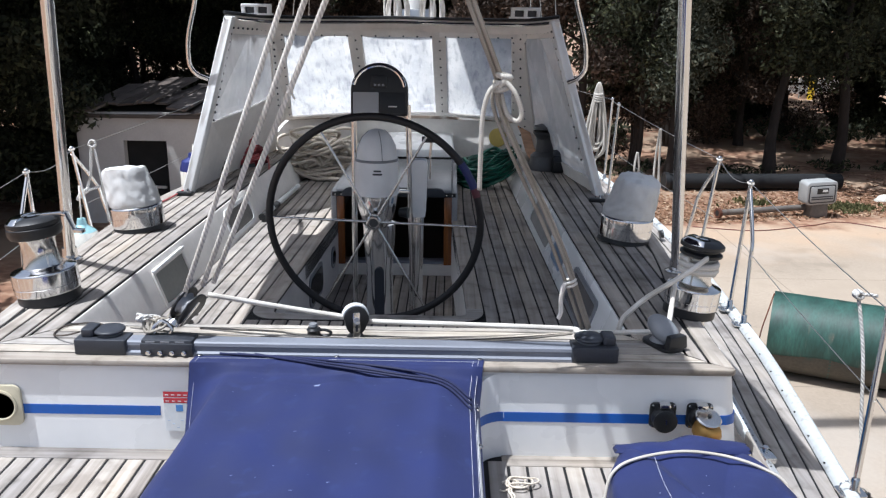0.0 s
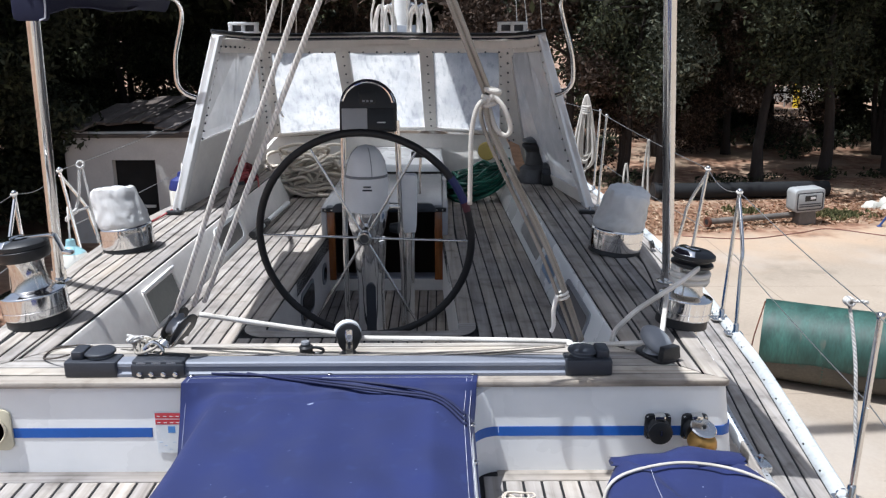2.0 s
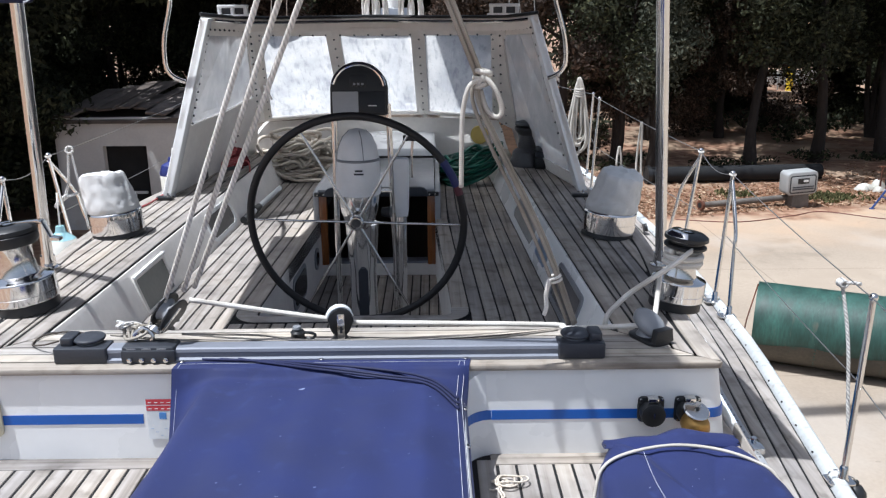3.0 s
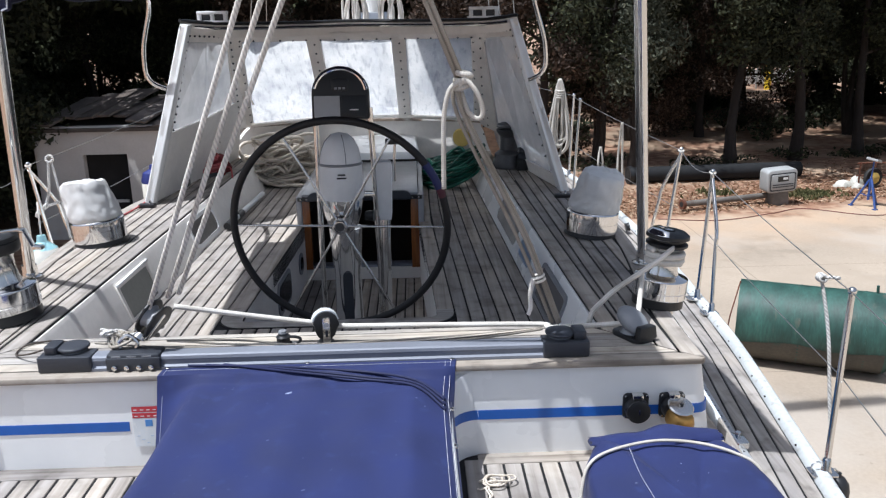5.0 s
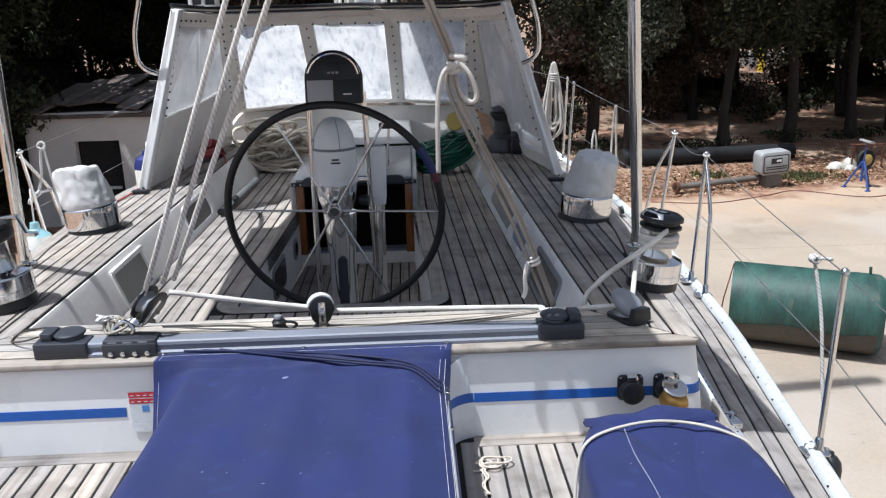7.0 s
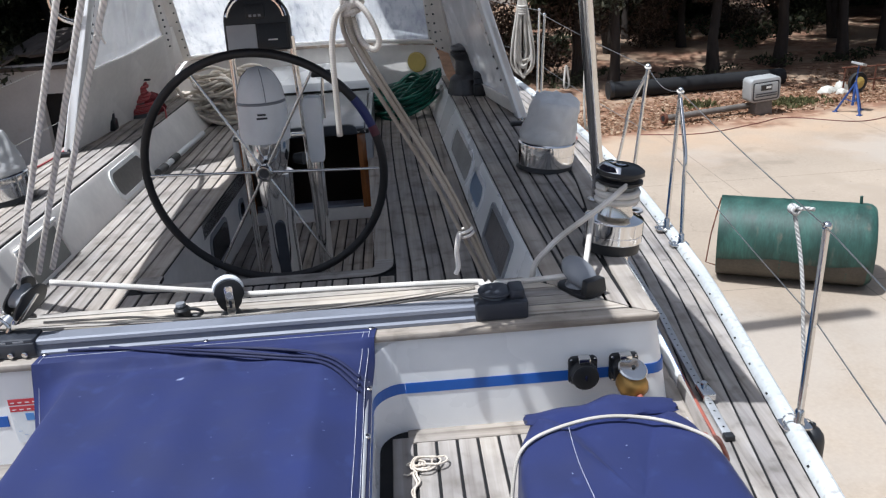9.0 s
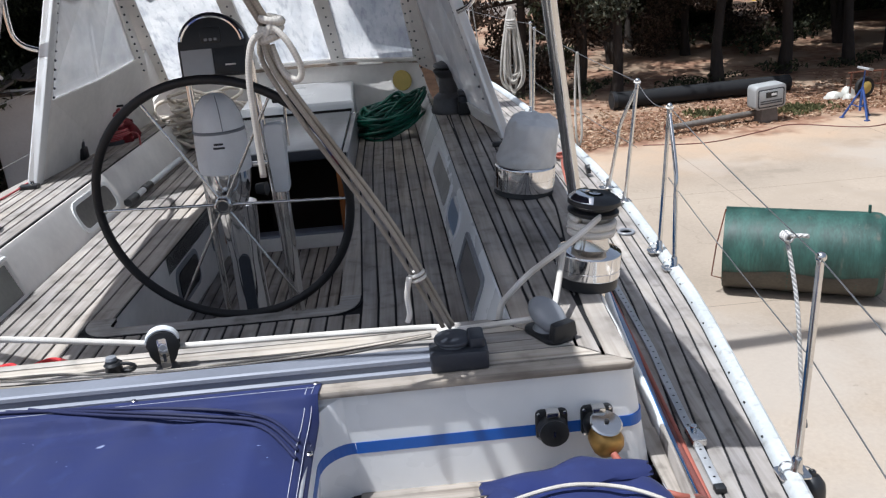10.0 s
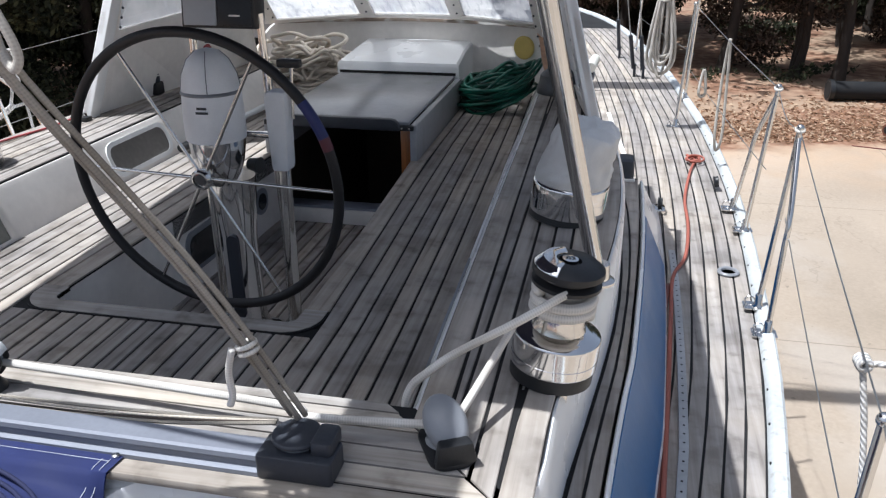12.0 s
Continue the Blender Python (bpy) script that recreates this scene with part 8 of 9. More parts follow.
    rope("tail", glide([(-0.24, -0.14, 0.03), (-0.27, -0.19, 0.02), (-0.25, -0.23, 0.016)], 5), 0.0125, ROPE_WHITE, h)
    # yellow disc, on the front wall
    y = thing("yellow_disc", "faded yellow plastic disc fixed to the white bulkhead", "cap", at=(0.786, 6.905, 0.725))
    n = Vector((-0.42, -0.91, 0)).normalized()
    M = n.to_track_quat("Z", "Y").to_matrix()
    Mesh().lathe([(0.078, 0), (0.080, 0.014), (0.072, 0.022), (0.03, 0.024), (0, 0.024)], (0, 0, 0), M, 32).ob("disc", YELLOW, y)
    # red bundle at the port halyard winch
    b = thing("red_bundle", "crumpled red cloth and line beside the port winch", "cloth", at=(-1.12, 6.03, TOP))
    g = Mesh()
    q = random.Random(2)
    ph = [q.uniform(0, 6) for _ in range(5)]
    g.loft([[((0.070 + 0.02 * math.sin(5 * a + ph[0] + 30 * z) + 0.012 * math.sin(9 * a + ph[1])) * k * math.cos(a), (0.10 + 0.02 * math.sin(4 * a + ph[2] + 20 * z)) * k * math.sin(a), z + 0.01 * math.sin(3 * a)) for a in np.linspace(0, 2 * math.pi, 29)[:-1]] for z, k in ((0, 1), (0.03, 1.05), (0.08, 0.98), (0.12, 0.8), (0.14, 0.4))])
    g.ob("cloth", RED_CLOTH, b)
    rope("line", glide([(0.06, -0.05, 0.06), (0.12, -0.10, 0.05), (0.14, -0.16, -0.03), (0.155, -0.22, -0.14), (0.18, -0.30, -0.2)], 6), 0.006, ROPE_RED, b)
    # added board for the coaming's sunlit corner; the sunlight is in its orange
    c = thing("corner_board", "wooden board added for the coaming's corner, sunlight put into its pale orange", "board")
    Mesh().loft([[Vector((x, y, z)), Vector((x + 0.075, y - 0.03, z - 0.01)), Vector((x + 0.075, y - 0.02, z - 0.03)), Vector((x, y + 0.01, z - 0.02))] for x, y, z in glide([(0.915, 6.44, 0.90), (0.935, 6.40, 0.86), (0.955, 6.34, 0.78), (0.985, 6.28, 0.70), (1.03, 6.20, 0.645)], 4)]).ob("board", surface("sunlit_orange_wood", (0.62, 0.38, 0.24), 0.6, vary=0.25, stretch=(3, 3, 12)), c)


build_cockpit_gear()


# ---------------------------------------------------------------- the yard
def build_drum():
    d = thing("steel_tank", "large green painted steel cylinder with rust, lying on the slab", "tank", at=(0, 0, 0))
    r, y, z = 0.58, 11.28, GROUND + 0.58
    turn = radians(-25)
    d.rotation_euler = (0, 0, turn)
    d.location = Vector((6.22, 10.78, 0)) - Matrix.Rotation(turn, 3, 'Z') @ Vector((6.33, 11.28, 0))
    x0, x1 = 5.22, 7.20
    ax = Euler((0, radians(90), 0)).to_matrix()
    n = 56
    g = Mesh()
    rings = []
    for x, k in ((x0, 1.0), (x0 + 0.02, 1.0), (x0 + 0.6, 0.998), (x1 - 0.5, 1.0), (x1 - 0.05, 1.0), (x1, 0.985), (x1 + 0.05, 0.92), (x1 + 0.075, 0.6), (x1 + 0.08, 0.02)):
        rings.append([(x - 0.05 * math.sin(a) * 0, y + r * k * math.cos(a), z + r * k * math.sin(a)) for a in np.linspace(0, 2 * math.pi, n + 1)[:-1]])
    g.loft(rings, caps=False)
    inner = [[(x, y + (r - 0.02) * math.cos(a), z + (r - 0.02) * math.sin(a)) for a in np.linspace(0, 2 * math.pi, n + 1)[:-1]] for x in (x0, x0 + 0.25)]
    g.loft([rings[0], inner[0], inner[1]], caps=False)
    g.add(inner[1], [tuple(range(n))])
    g.ob("shell", GREEN_STEEL, d, "green paint, with rust and painted shade along the underside")
    # lower half in darker brown: rust and the underside's shade in one colour
    belly = Mesh()
    belly.loft([[(x, y + (r + 0.004) * math.cos(a), z + (r + 0.004) * math.sin(a)) for a in np.linspace(radians(180 + 14 + 3 * math.sin(5 * x)), radians(346), 30)] for x in np.linspace(x0 + 0.01, x1 - 0.03, 16)], closed=False, caps=False)
    belly.ob("belly", BROWN_STEEL, d, "rust-brown underside with its shade put into the colour")
    Mesh().tube([(x0 + 0.0, y - 0.10, z + 0.60), (x0 - 0.10, y - 0.30, z + 0.1), (x0 - 0.14, y - 0.42, z - 0.30), (x0 + 0.0, y - 0.40, z - 0.34)], 0.010, 6).ob("rod", RUST, d, "bent rusty rod")
    for xx in (x0 + 0.85, x0 + 1.7):
        b = Mesh()
        b.loft([[(xx + w, y + (r + h) * math.cos(a), z + (r + h) * math.sin(a)) for w, h in ((-0.012, -0.002), (-0.012, 0.004), (0.012, 0.004), (0.012, -0.002))] for a in np.linspace(0, 2 * math.pi, n + 1)], caps=False)
        b.ob("weld_seam", GREEN_STEEL, d)
    Mesh().lathe([(0.56, 0), (0.575, 0.012), (0.56, 0.02), (0.2, 0.026), (0, 0.026)], (x0 + 0.02, y, z), Euler((0, radians(-90), 0)).to_matrix(), 48).ob("end_plate", GREEN_STEEL, d)
    Mesh().tube([(x1 - 0.15, y + 0.05, z + r), (x1 - 0.155, y + 0.05, z + r + 0.11)], 0.02, 8).ob("pin", GREEN_STEEL, d)


def build_jack(x, y, h, lean=0.0, plate=False, rot=0.3):
    t = thing("boat_stand", "blue painted steel boat stand" + (" with a grey pad" if plate else " with a tilted black pad"), "boat stand", "boat stands in the yard", at=(x, y, GROUND))
    t.rotation_euler = (0, 0, rot)
    hub = Vector((lean * 0.4, 0, h * 0.58))
    for k in range(3):
        a = 2 * math.pi * k / 3
        f = Vector((0.31 * h * math.cos(a), 0.31 * h * math.sin(a), 0.0))
        Mesh().tube([f + Vector((0, 0, 0.02)), hub + Vector((0.03 * math.cos(a), 0.03 * math.sin(a), 0.0))], 0.028, 8).ob("leg", BLUE_STEEL, t)
        Mesh().box(f + Vector((0, 0, 0.012)), (0.12, 0.10, 0.024)).ob("foot", BLUE_STEEL, t)
        m = f * 0.5 + Vector((0, 0, h * 0.28))
        Mesh().tube([m, Vector((0, 0, h * 0.22))], 0.016, 6).ob("strut", BLUE_STEEL, t)
    Mesh().tube([Vector((0, 0, h * 0.15)), hub + Vector((0, 0, 0.06))], 0.036, 10).ob("sleeve", BLUE_STEEL, t)
    tip = Vector((lean, 0, h))
    Mesh().tube([hub, tip - Vector((0, 0, 0.05))], 0.02, 8).ob("screw", BLUE_STEEL, t)
    M = Euler((0.15, radians(12 if plate else 38), 0.2)).to_matrix()
    Mesh().box(tip, (0.30 if plate else 0.22, 0.30 if plate else 0.18, 0.06), M).ob("pad", GREY_PAINT if plate else BLACK, t, bevel=0.008)


def build_meter():
    m = thing("service_pedestal", "grey weathered service box on a concrete post beside the slab", "service box", at=(10.15, 20.95, GROUND))
    m.rotation_euler = (radians(2), radians(-3), radians(8))
    m.scale = (0.86, 0.86, 0.86)
    Mesh().loft([[(w * a, 0.2 * b, z) for a, b in ((-1, -1), (1, -1), (1, 1), (-1, 1))] for z, w in ((0, 0.30), (0.5, 0.26))]).ob("post", surface("stained_concrete_post", (0.17, 0.155, 0.14), 0.9, vary=0.3), m, bevel=0.03)
    F = Euler((radians(90), 0, 0)).to_matrix().to_4x4()
    Mesh().prism(rounded(1.0, 0.72, 0.13), -0.25, 0.25, Matrix.Translation((0, 0, 0.80)) @ F).ob("housing", GREY_PAINT, m, "chalky grey rounded housing", bevel=0.04)
    Mesh().prism(rounded(0.86, 0.56, 0.07), 0, 0.008, Matrix.Translation((0, -0.25, 0.78)) @ F).ob("gasket", DARK_GREY, m, "dark line round the front panel")
    Mesh().prism(rounded(0.78, 0.48, 0.05), 0, 0.02, Matrix.Translation((0, -0.25, 0.78)) @ F).ob("front_panel", GREY_PAINT, m, bevel=0.008)
    Mesh().box((0.0, -0.275, 0.88), (0.36, 0.02, 0.17)).ob("window", BLACK, m)
    Mesh().box((0.07, -0.288, 0.885), (0.16, 0.006, 0.07)).ob("dial", WHITE_PLASTIC, m)
    for k in range(2):
        Mesh().box((0, -0.275, 0.70 - 0.07 * k), (0.7, 0.02, 0.03)).ob("louvre", DARK_GREY, m)
    p = thing("steel_pipe", "grey steel pipe lying on leaf litter", "pipe")
    a, b = Vector((7.36, 20.35, GROUND + 0.20)), Vector((9.95, 21.1, GROUND + 0.22))
    q = (b - a).normalized()
    Mesh().loft(rings_along([a, b], 0.08, 20), caps=True).ob("tube", PIPE_GREY, p)
    Mesh().cyl(a - q * 0.03, a + q * 0.05, 0.13, n=24).ob("flange", RUST, p, "rusty flange")
    # black end disc paints the shade inside the steel pipe
    Mesh().cyl(a - q * 0.034, a - q * 0.01, 0.075, n=20).ob("bore", HOLLOW_SHADE, p)
    p = thing("black_pipe", "long black plastic pipe lying under the trees", "pipe")
    a, b = Vector((6.9, 24.1, GROUND + 0.27)), Vector((12.4, 24.5, GROUND + 0.27))
    q = (b - a).normalized()
    Mesh().cyl(a, b, 0.24, n=24).ob("tube", surface("dusty_black_plastic", (0.007, 0.008, 0.010), 0.9, vary=0.4), p)
    Mesh().cyl(a - q * 0.02, a + q * 0.10, 0.285, n=24).ob("end_ring", BLACK, p, "thicker end ring")
    # same painted shade for the mouth of the black pipe
    Mesh().cyl(a - q * 0.025, a, 0.23, n=24).ob("bore", HOLLOW_SHADE, p)
    # hose trailing over the slab
    h = thing("yard_hose", "thin brown hose trailing over the slab", "hose")
    rope("hose", glide([(6.5, 19.6, GROUND + 0.015), (8.0, 19.3, GROUND + 0.015), (9.6, 19.9, GROUND + 0.015), (10.6, 20.3, GROUND + 0.015), (12.0, 19.4, GROUND + 0.015), (13.6, 19.9, GROUND + 0.015), (15.5, 19.5, GROUND + 0.015)], 8), 0.011, BROWN_CABLE, h)


def build_yard_things():
    # ladder against the other boat
    l = thing("ladder", "rusty steel ladder leaning on a laid-up boat", "ladder")
    f0, f1 = Vector((11.85, 17.2, GROUND)), Vector((11.92, 16.72, GROUND))
    d = Vector((1.72, 0.10, 4.4))
    for f in (f0, f1):
        Mesh().tube([f, f + d], 0.028, 8).ob("rail", RUST, l)
    for k in range(14):
        t = 0.06 + 0.93 * k / 13
        Mesh().tube([f0 + d * t, f1 + d * t], 0.016, 6).ob("rung", RUST, l)
    b = thing("laid_up_boat", "white motor boat with dark bottom standing on blocks", "boat")
    rings = []
    for x, w in ((13.1, 1.25), (14.5, 1.5), (17, 1.6), (20, 1.2), (22.5, 0.1)):
        c = 19.2
        x += 1.05
        rings.append([(x, c - w, -0.4), (x, c - w * 0.97, -1.1), (x, c - w * 0.9, -1.85), (x, c, -2.25), (x, c + w * 0.9, -1.85), (x, c + w * 0.97, -1.1), (x, c + w, -0.4)])
    Mesh().loft(rings).ob("hull", GEL_OLD, b, "chalky white topsides")
    Mesh().loft([[(p[0] + 0.05, 19.2 + (p[1] - 19.2) * 1.004, z) for p, z in zip((q[2], q[3], q[4]), (-1.95, -2.5, -1.95))] + [(q[4][0] + 0.05, 19.2 + (q[4][1] - 19.2) * 1.006, -1.80), (q[2][0] + 0.05, 19.2 + (q[2][1] - 19.2) * 1.006, -1.80)] for q in rings[:4]]).ob("bottom", BOTTOM_PAINT, b)
    Mesh().box((14.35, 18.0, -1.02), (0.4, 0.05, 0.02)).ob("stripe", DARK_GREY, b)
    Mesh().prism([(-0.25, 0), (0.25, 0), (0.12, 0.85), (-0.18, 0.85)], -0.04, 0.04, Matrix.Translation((13.95, 18.5, -3.1)) @ Euler((radians(90), 0, 0)).to_matrix().to_4x4()).ob("rudder", BROWN_STEEL, b, "dark rust-stained rudder")
    for x, y in ((16.1, 19.2), (19.8, 19.2)):
        Mesh().box((x, y, -2.88), (0.5, 0.6, 0.84)).ob("block", GREY_BOARD, b)
    build_jack(13.6, 18.25, 1.2, 0.1, False, 1.0)
    o = thing("oil_barrel", "rusty brown oil barrel with dented sides", "barrel", at=(15.3, 22.6, GROUND))
    o.scale = (0.72, 0.72, 0.72)
    Mesh().lathe([(0.30, 0), (0.31, 0.02), (0.295, 0.04), (0.295, 0.30), (0.308, 0.32), (0.295, 0.34), (0.295, 0.62), (0.308, 0.64), (0.295, 0.66), (0.295, 0.90), (0.31, 0.92), (0.30, 0.94), (0.28, 0.92), (0, 0.92)], n=28).ob("shell", RUST, o)
    # square drain cover let into the slab
    d = thing("drain_cover", "rough square concrete drain cover set into the slab", "drain cover", at=(5.14, 5.66, GROUND))
    d.rotation_euler = (0, 0, radians(24))
    Mesh().prism(rounded(0.40, 0.38, 0.05), -0.02, 0.006, pose(0, 0, 0)).ob("cover", surface("grey_worn_concrete", (0.25, 0.21, 0.165), 0.95, vary=0.4, scale=6, grain=40, bump=0.5, spots=(0.33, 0.28, 0.22), spot_size=9, spot_share=0.4), d, bevel=0.003)
    for sx in (-1, 1):
        for sy in (-1, 1):
            Mesh().lathe([(0.05, 0.005), (0.046, 0.010), (0.03, 0.013), (0, 0.014)], (sx * 0.085, sy * 0.08, 0), n=14).ob("worn_boss", CONCRETE, d)
    # stacked timber
    for k, (x, y, rz) in enumerate(((8.45, 10.25, 0.5), (8.75, 9.75, 0.42))):
        p = thing("pallet", "grey broken wooden pallet with loose boards", "pallet", "pallets on the slab", at=(x, y, GROUND))
        p.rotation_euler = (0, 0, rz)
        for j in range(3):
            Mesh().box((0, -0.4 + 0.4 * j, 0.05), (1.1, 0.09, 0.10)).ob("bearer", GREY_BOARD, p, smooth=False)
        for j in range(6):
            Mesh().box((-0.48 + 0.19 * j, 0.0, 0.112), (0.11, 0.95, 0.022), Euler((0, 0, 0.03 * math.sin(j * 5))).to_matrix()).ob("board", GREY_BOARD, p, smooth=False)
        if k == 0:
            for j in range(3):
                Mesh().box((-0.1 + 0.16 * j, 0.05 * j, 0.17 + 0.06 * (j % 2)), (0.13, 0.85, 0.075), Euler((0, 0, 0.2 - 0.12 * j)).to_matrix()).ob("timber", GREY_BOARD, p, smooth=False)
    # trestle and junk at the edge of the slab
    j = thing("junk_heap", "heap of white sheeting, a wheel and rusty frames", "junk", at=(13.4, 22.9, GROUND))
    g = Mesh()
    q = random.Random(9)
    ph = [q.uniform(0, 6) for _ in range(4)]
    for cx, cy, k0, zz in ((-0.42, 0.0, 0.62, 0.55), (0.05, 0.15, 0.45, 0.8), (-0.1, -0.22, 0.38, 0.4)):
        g.loft([[((0.42 + 0.12 * math.sin(5 * a + ph[0]) + 0.08 * math.sin(11 * a + 20 * z)) * k * k0 * math.cos(a) + cx, (0.25 + 0.07 * math.sin(4 * a + ph[1])) * k * k0 * math.sin(a) + cy, z * zz + 0.04 * math.sin(6 * a + 9 * k + cx) * k) for a in np.linspace(0, 2 * math.pi, 25)[:-1]] for z, k in ((0, 1), (0.15, 0.95), (0.3, 0.6), (0.38, 0.2))])
    g.ob("sheeting", BUOY_WHITE, j)
    Mesh().lathe([(0.28, -0.06), (0.30, 0), (0.28, 0.06), (0.17, 0.05), (0.17, -0.05)], (0.35, -0.2, 0.30), Euler((radians(90), 0, 0.2)).to_matrix(), 24).ob("tyre", TYRE, j)
    Mesh().lathe([(0.17, -0.04), (0.05, -0.06), (0, -0.06)], (0.35, -0.25, 0.30), Euler((radians(-90), 0, 0.2)).to_matrix(), 20).ob("wheel_hub", YELLOW, j)
    for k in range(4):
        Mesh().tube([(0.0 + 0.45 * k, -0.1, 0), (0.0 + 0.45 * k, -0.1, 0.75)], 0.025, 6).ob("upright", RUST, j)
    for z in (0.35, 0.72):
        Mesh().tube([(-0.1, -0.1, z), (1.6, -0.1, z)], 0.022, 6).ob("cross_bar", RUST, j)
    # yellow posts and a pale van far off between the trunks
    for x, y, h in ((24.1, 54.0, 1.7), (35.5, 52.0, 1.5)):
        p = thing("yellow_post", "bright yellow post beside the far road", "post", "yellow posts by the road", at=(x, y, GROUND))
        Mesh().lathe([(0.22, 0), (0.22, h), (0.15, h + 0.1), (0, h + 0.1)], n=16).ob("post", surface("yellow_road_paint", (0.75, 0.52, 0.03), 0.5), p)
    v = thing("roadside_wall", "low pale wall along the far road", "wall", kind="structure")
    Mesh().box((22, 58.5, GROUND + 0.5), (60, 0.3, 1.0)).ob("wall", PLASTER, v)
    s = thing("sign_board", "yellow sign board on a frame by the far road", "sign", at=(23.6, 54.6, GROUND))
    Mesh().box((0, 0, 3.0), (1.9, 0.08, 0.75)).ob("board", surface("yellow_sign", (0.72, 0.50, 0.02), 0.5), s)
    Mesh().box((0, 0.06, 1.4), (0.08, 0.08, 2.8)).ob("leg", GREY_PAINT, s)


def build_shed():
    s = thing("shed", "white plastered shed with a black sheet standing in for the shade inside the opening and loose board roof", "shed")
    y, x0, x1 = 19.2, -8.5, -3.6
    top = GROUND + 2.72
    wx0, wx1, wz0, wz1 = -7.45, -6.42, GROUND + 0.35, GROUND + 2.05
    g = Mesh()
    for a, b, c, d in ((x0, wx0, GROUND, top), (wx1, x1, GROUND, top), (wx0, wx1, wz1, top), (wx0, wx1, GROUND, wz0)):
        g.box(((a + b) / 2, y, (c + d) / 2), (b - a, 0.2, d - c))
    w = g.ob("front_wall", PLASTER, s, "rain-stained white plaster", smooth=False)
    for xx in (x0, x1):
        Mesh().box((xx, y + 1.6, (GROUND + top) / 2), (0.2, 3.2, top - GROUND)).ob("side_wall", PLASTER, s, smooth=False)
    Mesh().box(((x0 + x1) / 2, y + 3.2, (GROUND + top) / 2), (x1 - x0, 0.2, top - GROUND)).ob("back_wall", PLASTER, s, smooth=False)
    # black sheet behind the opening paints the shade of the shed's inside
    Mesh().box(((wx0 + wx1) / 2, y + 0.16, (wz0 + wz1) / 2), (wx1 - wx0 + 0.1, 0.02, wz1 - wz0 + 0.1)).ob("opening", HOLLOW_SHADE, s, "black sheet standing in for the shade inside the opening", smooth=False)
    Mesh().box((wx0 + 0.66, y + 0.02, wz0 + 0.55), (0.50, 0.06, 0.06)).ob("cross_bar", PLASTER, s)
    r = Mesh().box(((x0 + x1) / 2, y + 1.5, top + 0.06), (x1 - x0 + 0.1, 3.4, 0.08), Euler((radians(5), 0, 0)).to_matrix()).ob("roof", surface("dark_felt", (0.10, 0.085, 0.075), 0.95, vary=0.2), s)
    q = random.Random(6)
    x = x0 + 0.35
    while x < x1 - 0.2:
        wd = q.uniform(0.34, 0.58)
        hump = 0.42 * math.exp(-((x + 7.1) / 1.0) ** 2) + 0.12 * math.exp(-((x + 4.6) / 0.8) ** 2)
        M = Euler((radians(q.uniform(9, 15)), radians(q.uniform(-9, 5)), q.uniform(-0.42, -0.20))).to_matrix()
        Mesh().box((x + wd / 2, y + q.uniform(0.5, 0.9), top + 0.16 + hump * 0.6 + q.uniform(0, 0.07)), (wd, q.uniform(1.7, 2.2), 0.05), M).ob("board", ROOF_BOARD, s, smooth=False)
        x += wd * 0.86


# ---------------------------------------------------------------- trees
def leaf_cloud(name, centres, spread, count, size, mat, parent, seed, droop=0.0, flat=False):
    """Many small leaf blades scattered round the centres, as one mesh."""
    rng = np.random.default_rng(seed)
    c = np.array(centres, dtype=float)
    idx = rng.integers(0, len(c), count)
    off = rng.normal(size=(count, 3))
    off /= np.maximum(np.linalg.norm(off, axis=1, keepdims=True), 1e-6)
    off *= (rng.random((count, 1)) ** 0.45) * np.array(spread)
    p = c[idx] + off
    a = rng.normal(size=(count, 3))
    a[:, 2] -= droop
    if flat:
        a[:, 2] *= 0.22
    a /= np.linalg.norm(a, axis=1, keepdims=True)
    b = np.cross(a, rng.normal(size=(count, 3)) * ((0.3, 0.3, 1.0) if flat else (1.0, 1.0, 1.0)))
    b /= np.maximum(np.linalg.norm(b, axis=1, keepdims=True), 1e-6)
    s = size * rng.uniform(0.55, 1.35, (count, 1))
    v = np.stack([p - a * s, p + b * s * 0.42, p + a * s, p - b * s * 0.42], axis=1).reshape(-1, 3)
    me = bpy.data.meshes.new(name)
    me.vertices.add(len(v))
    me.vertices.foreach_set("co", v.ravel())
    me.loops.add(count * 4)
    me.loops.foreach_set("vertex_index", np.arange(count * 4))
    me.polygons.add(count)
    me.polygons.foreach_set("loop_start", np.arange(count) * 4)
    me.polygons.foreach_set("loop_total", np.full(count, 4))
    me.update(calc_edges=True)
    me.materials.append(mat)
    o = new(name, me)
    if parent is not None:
        o.parent = parent
    return o


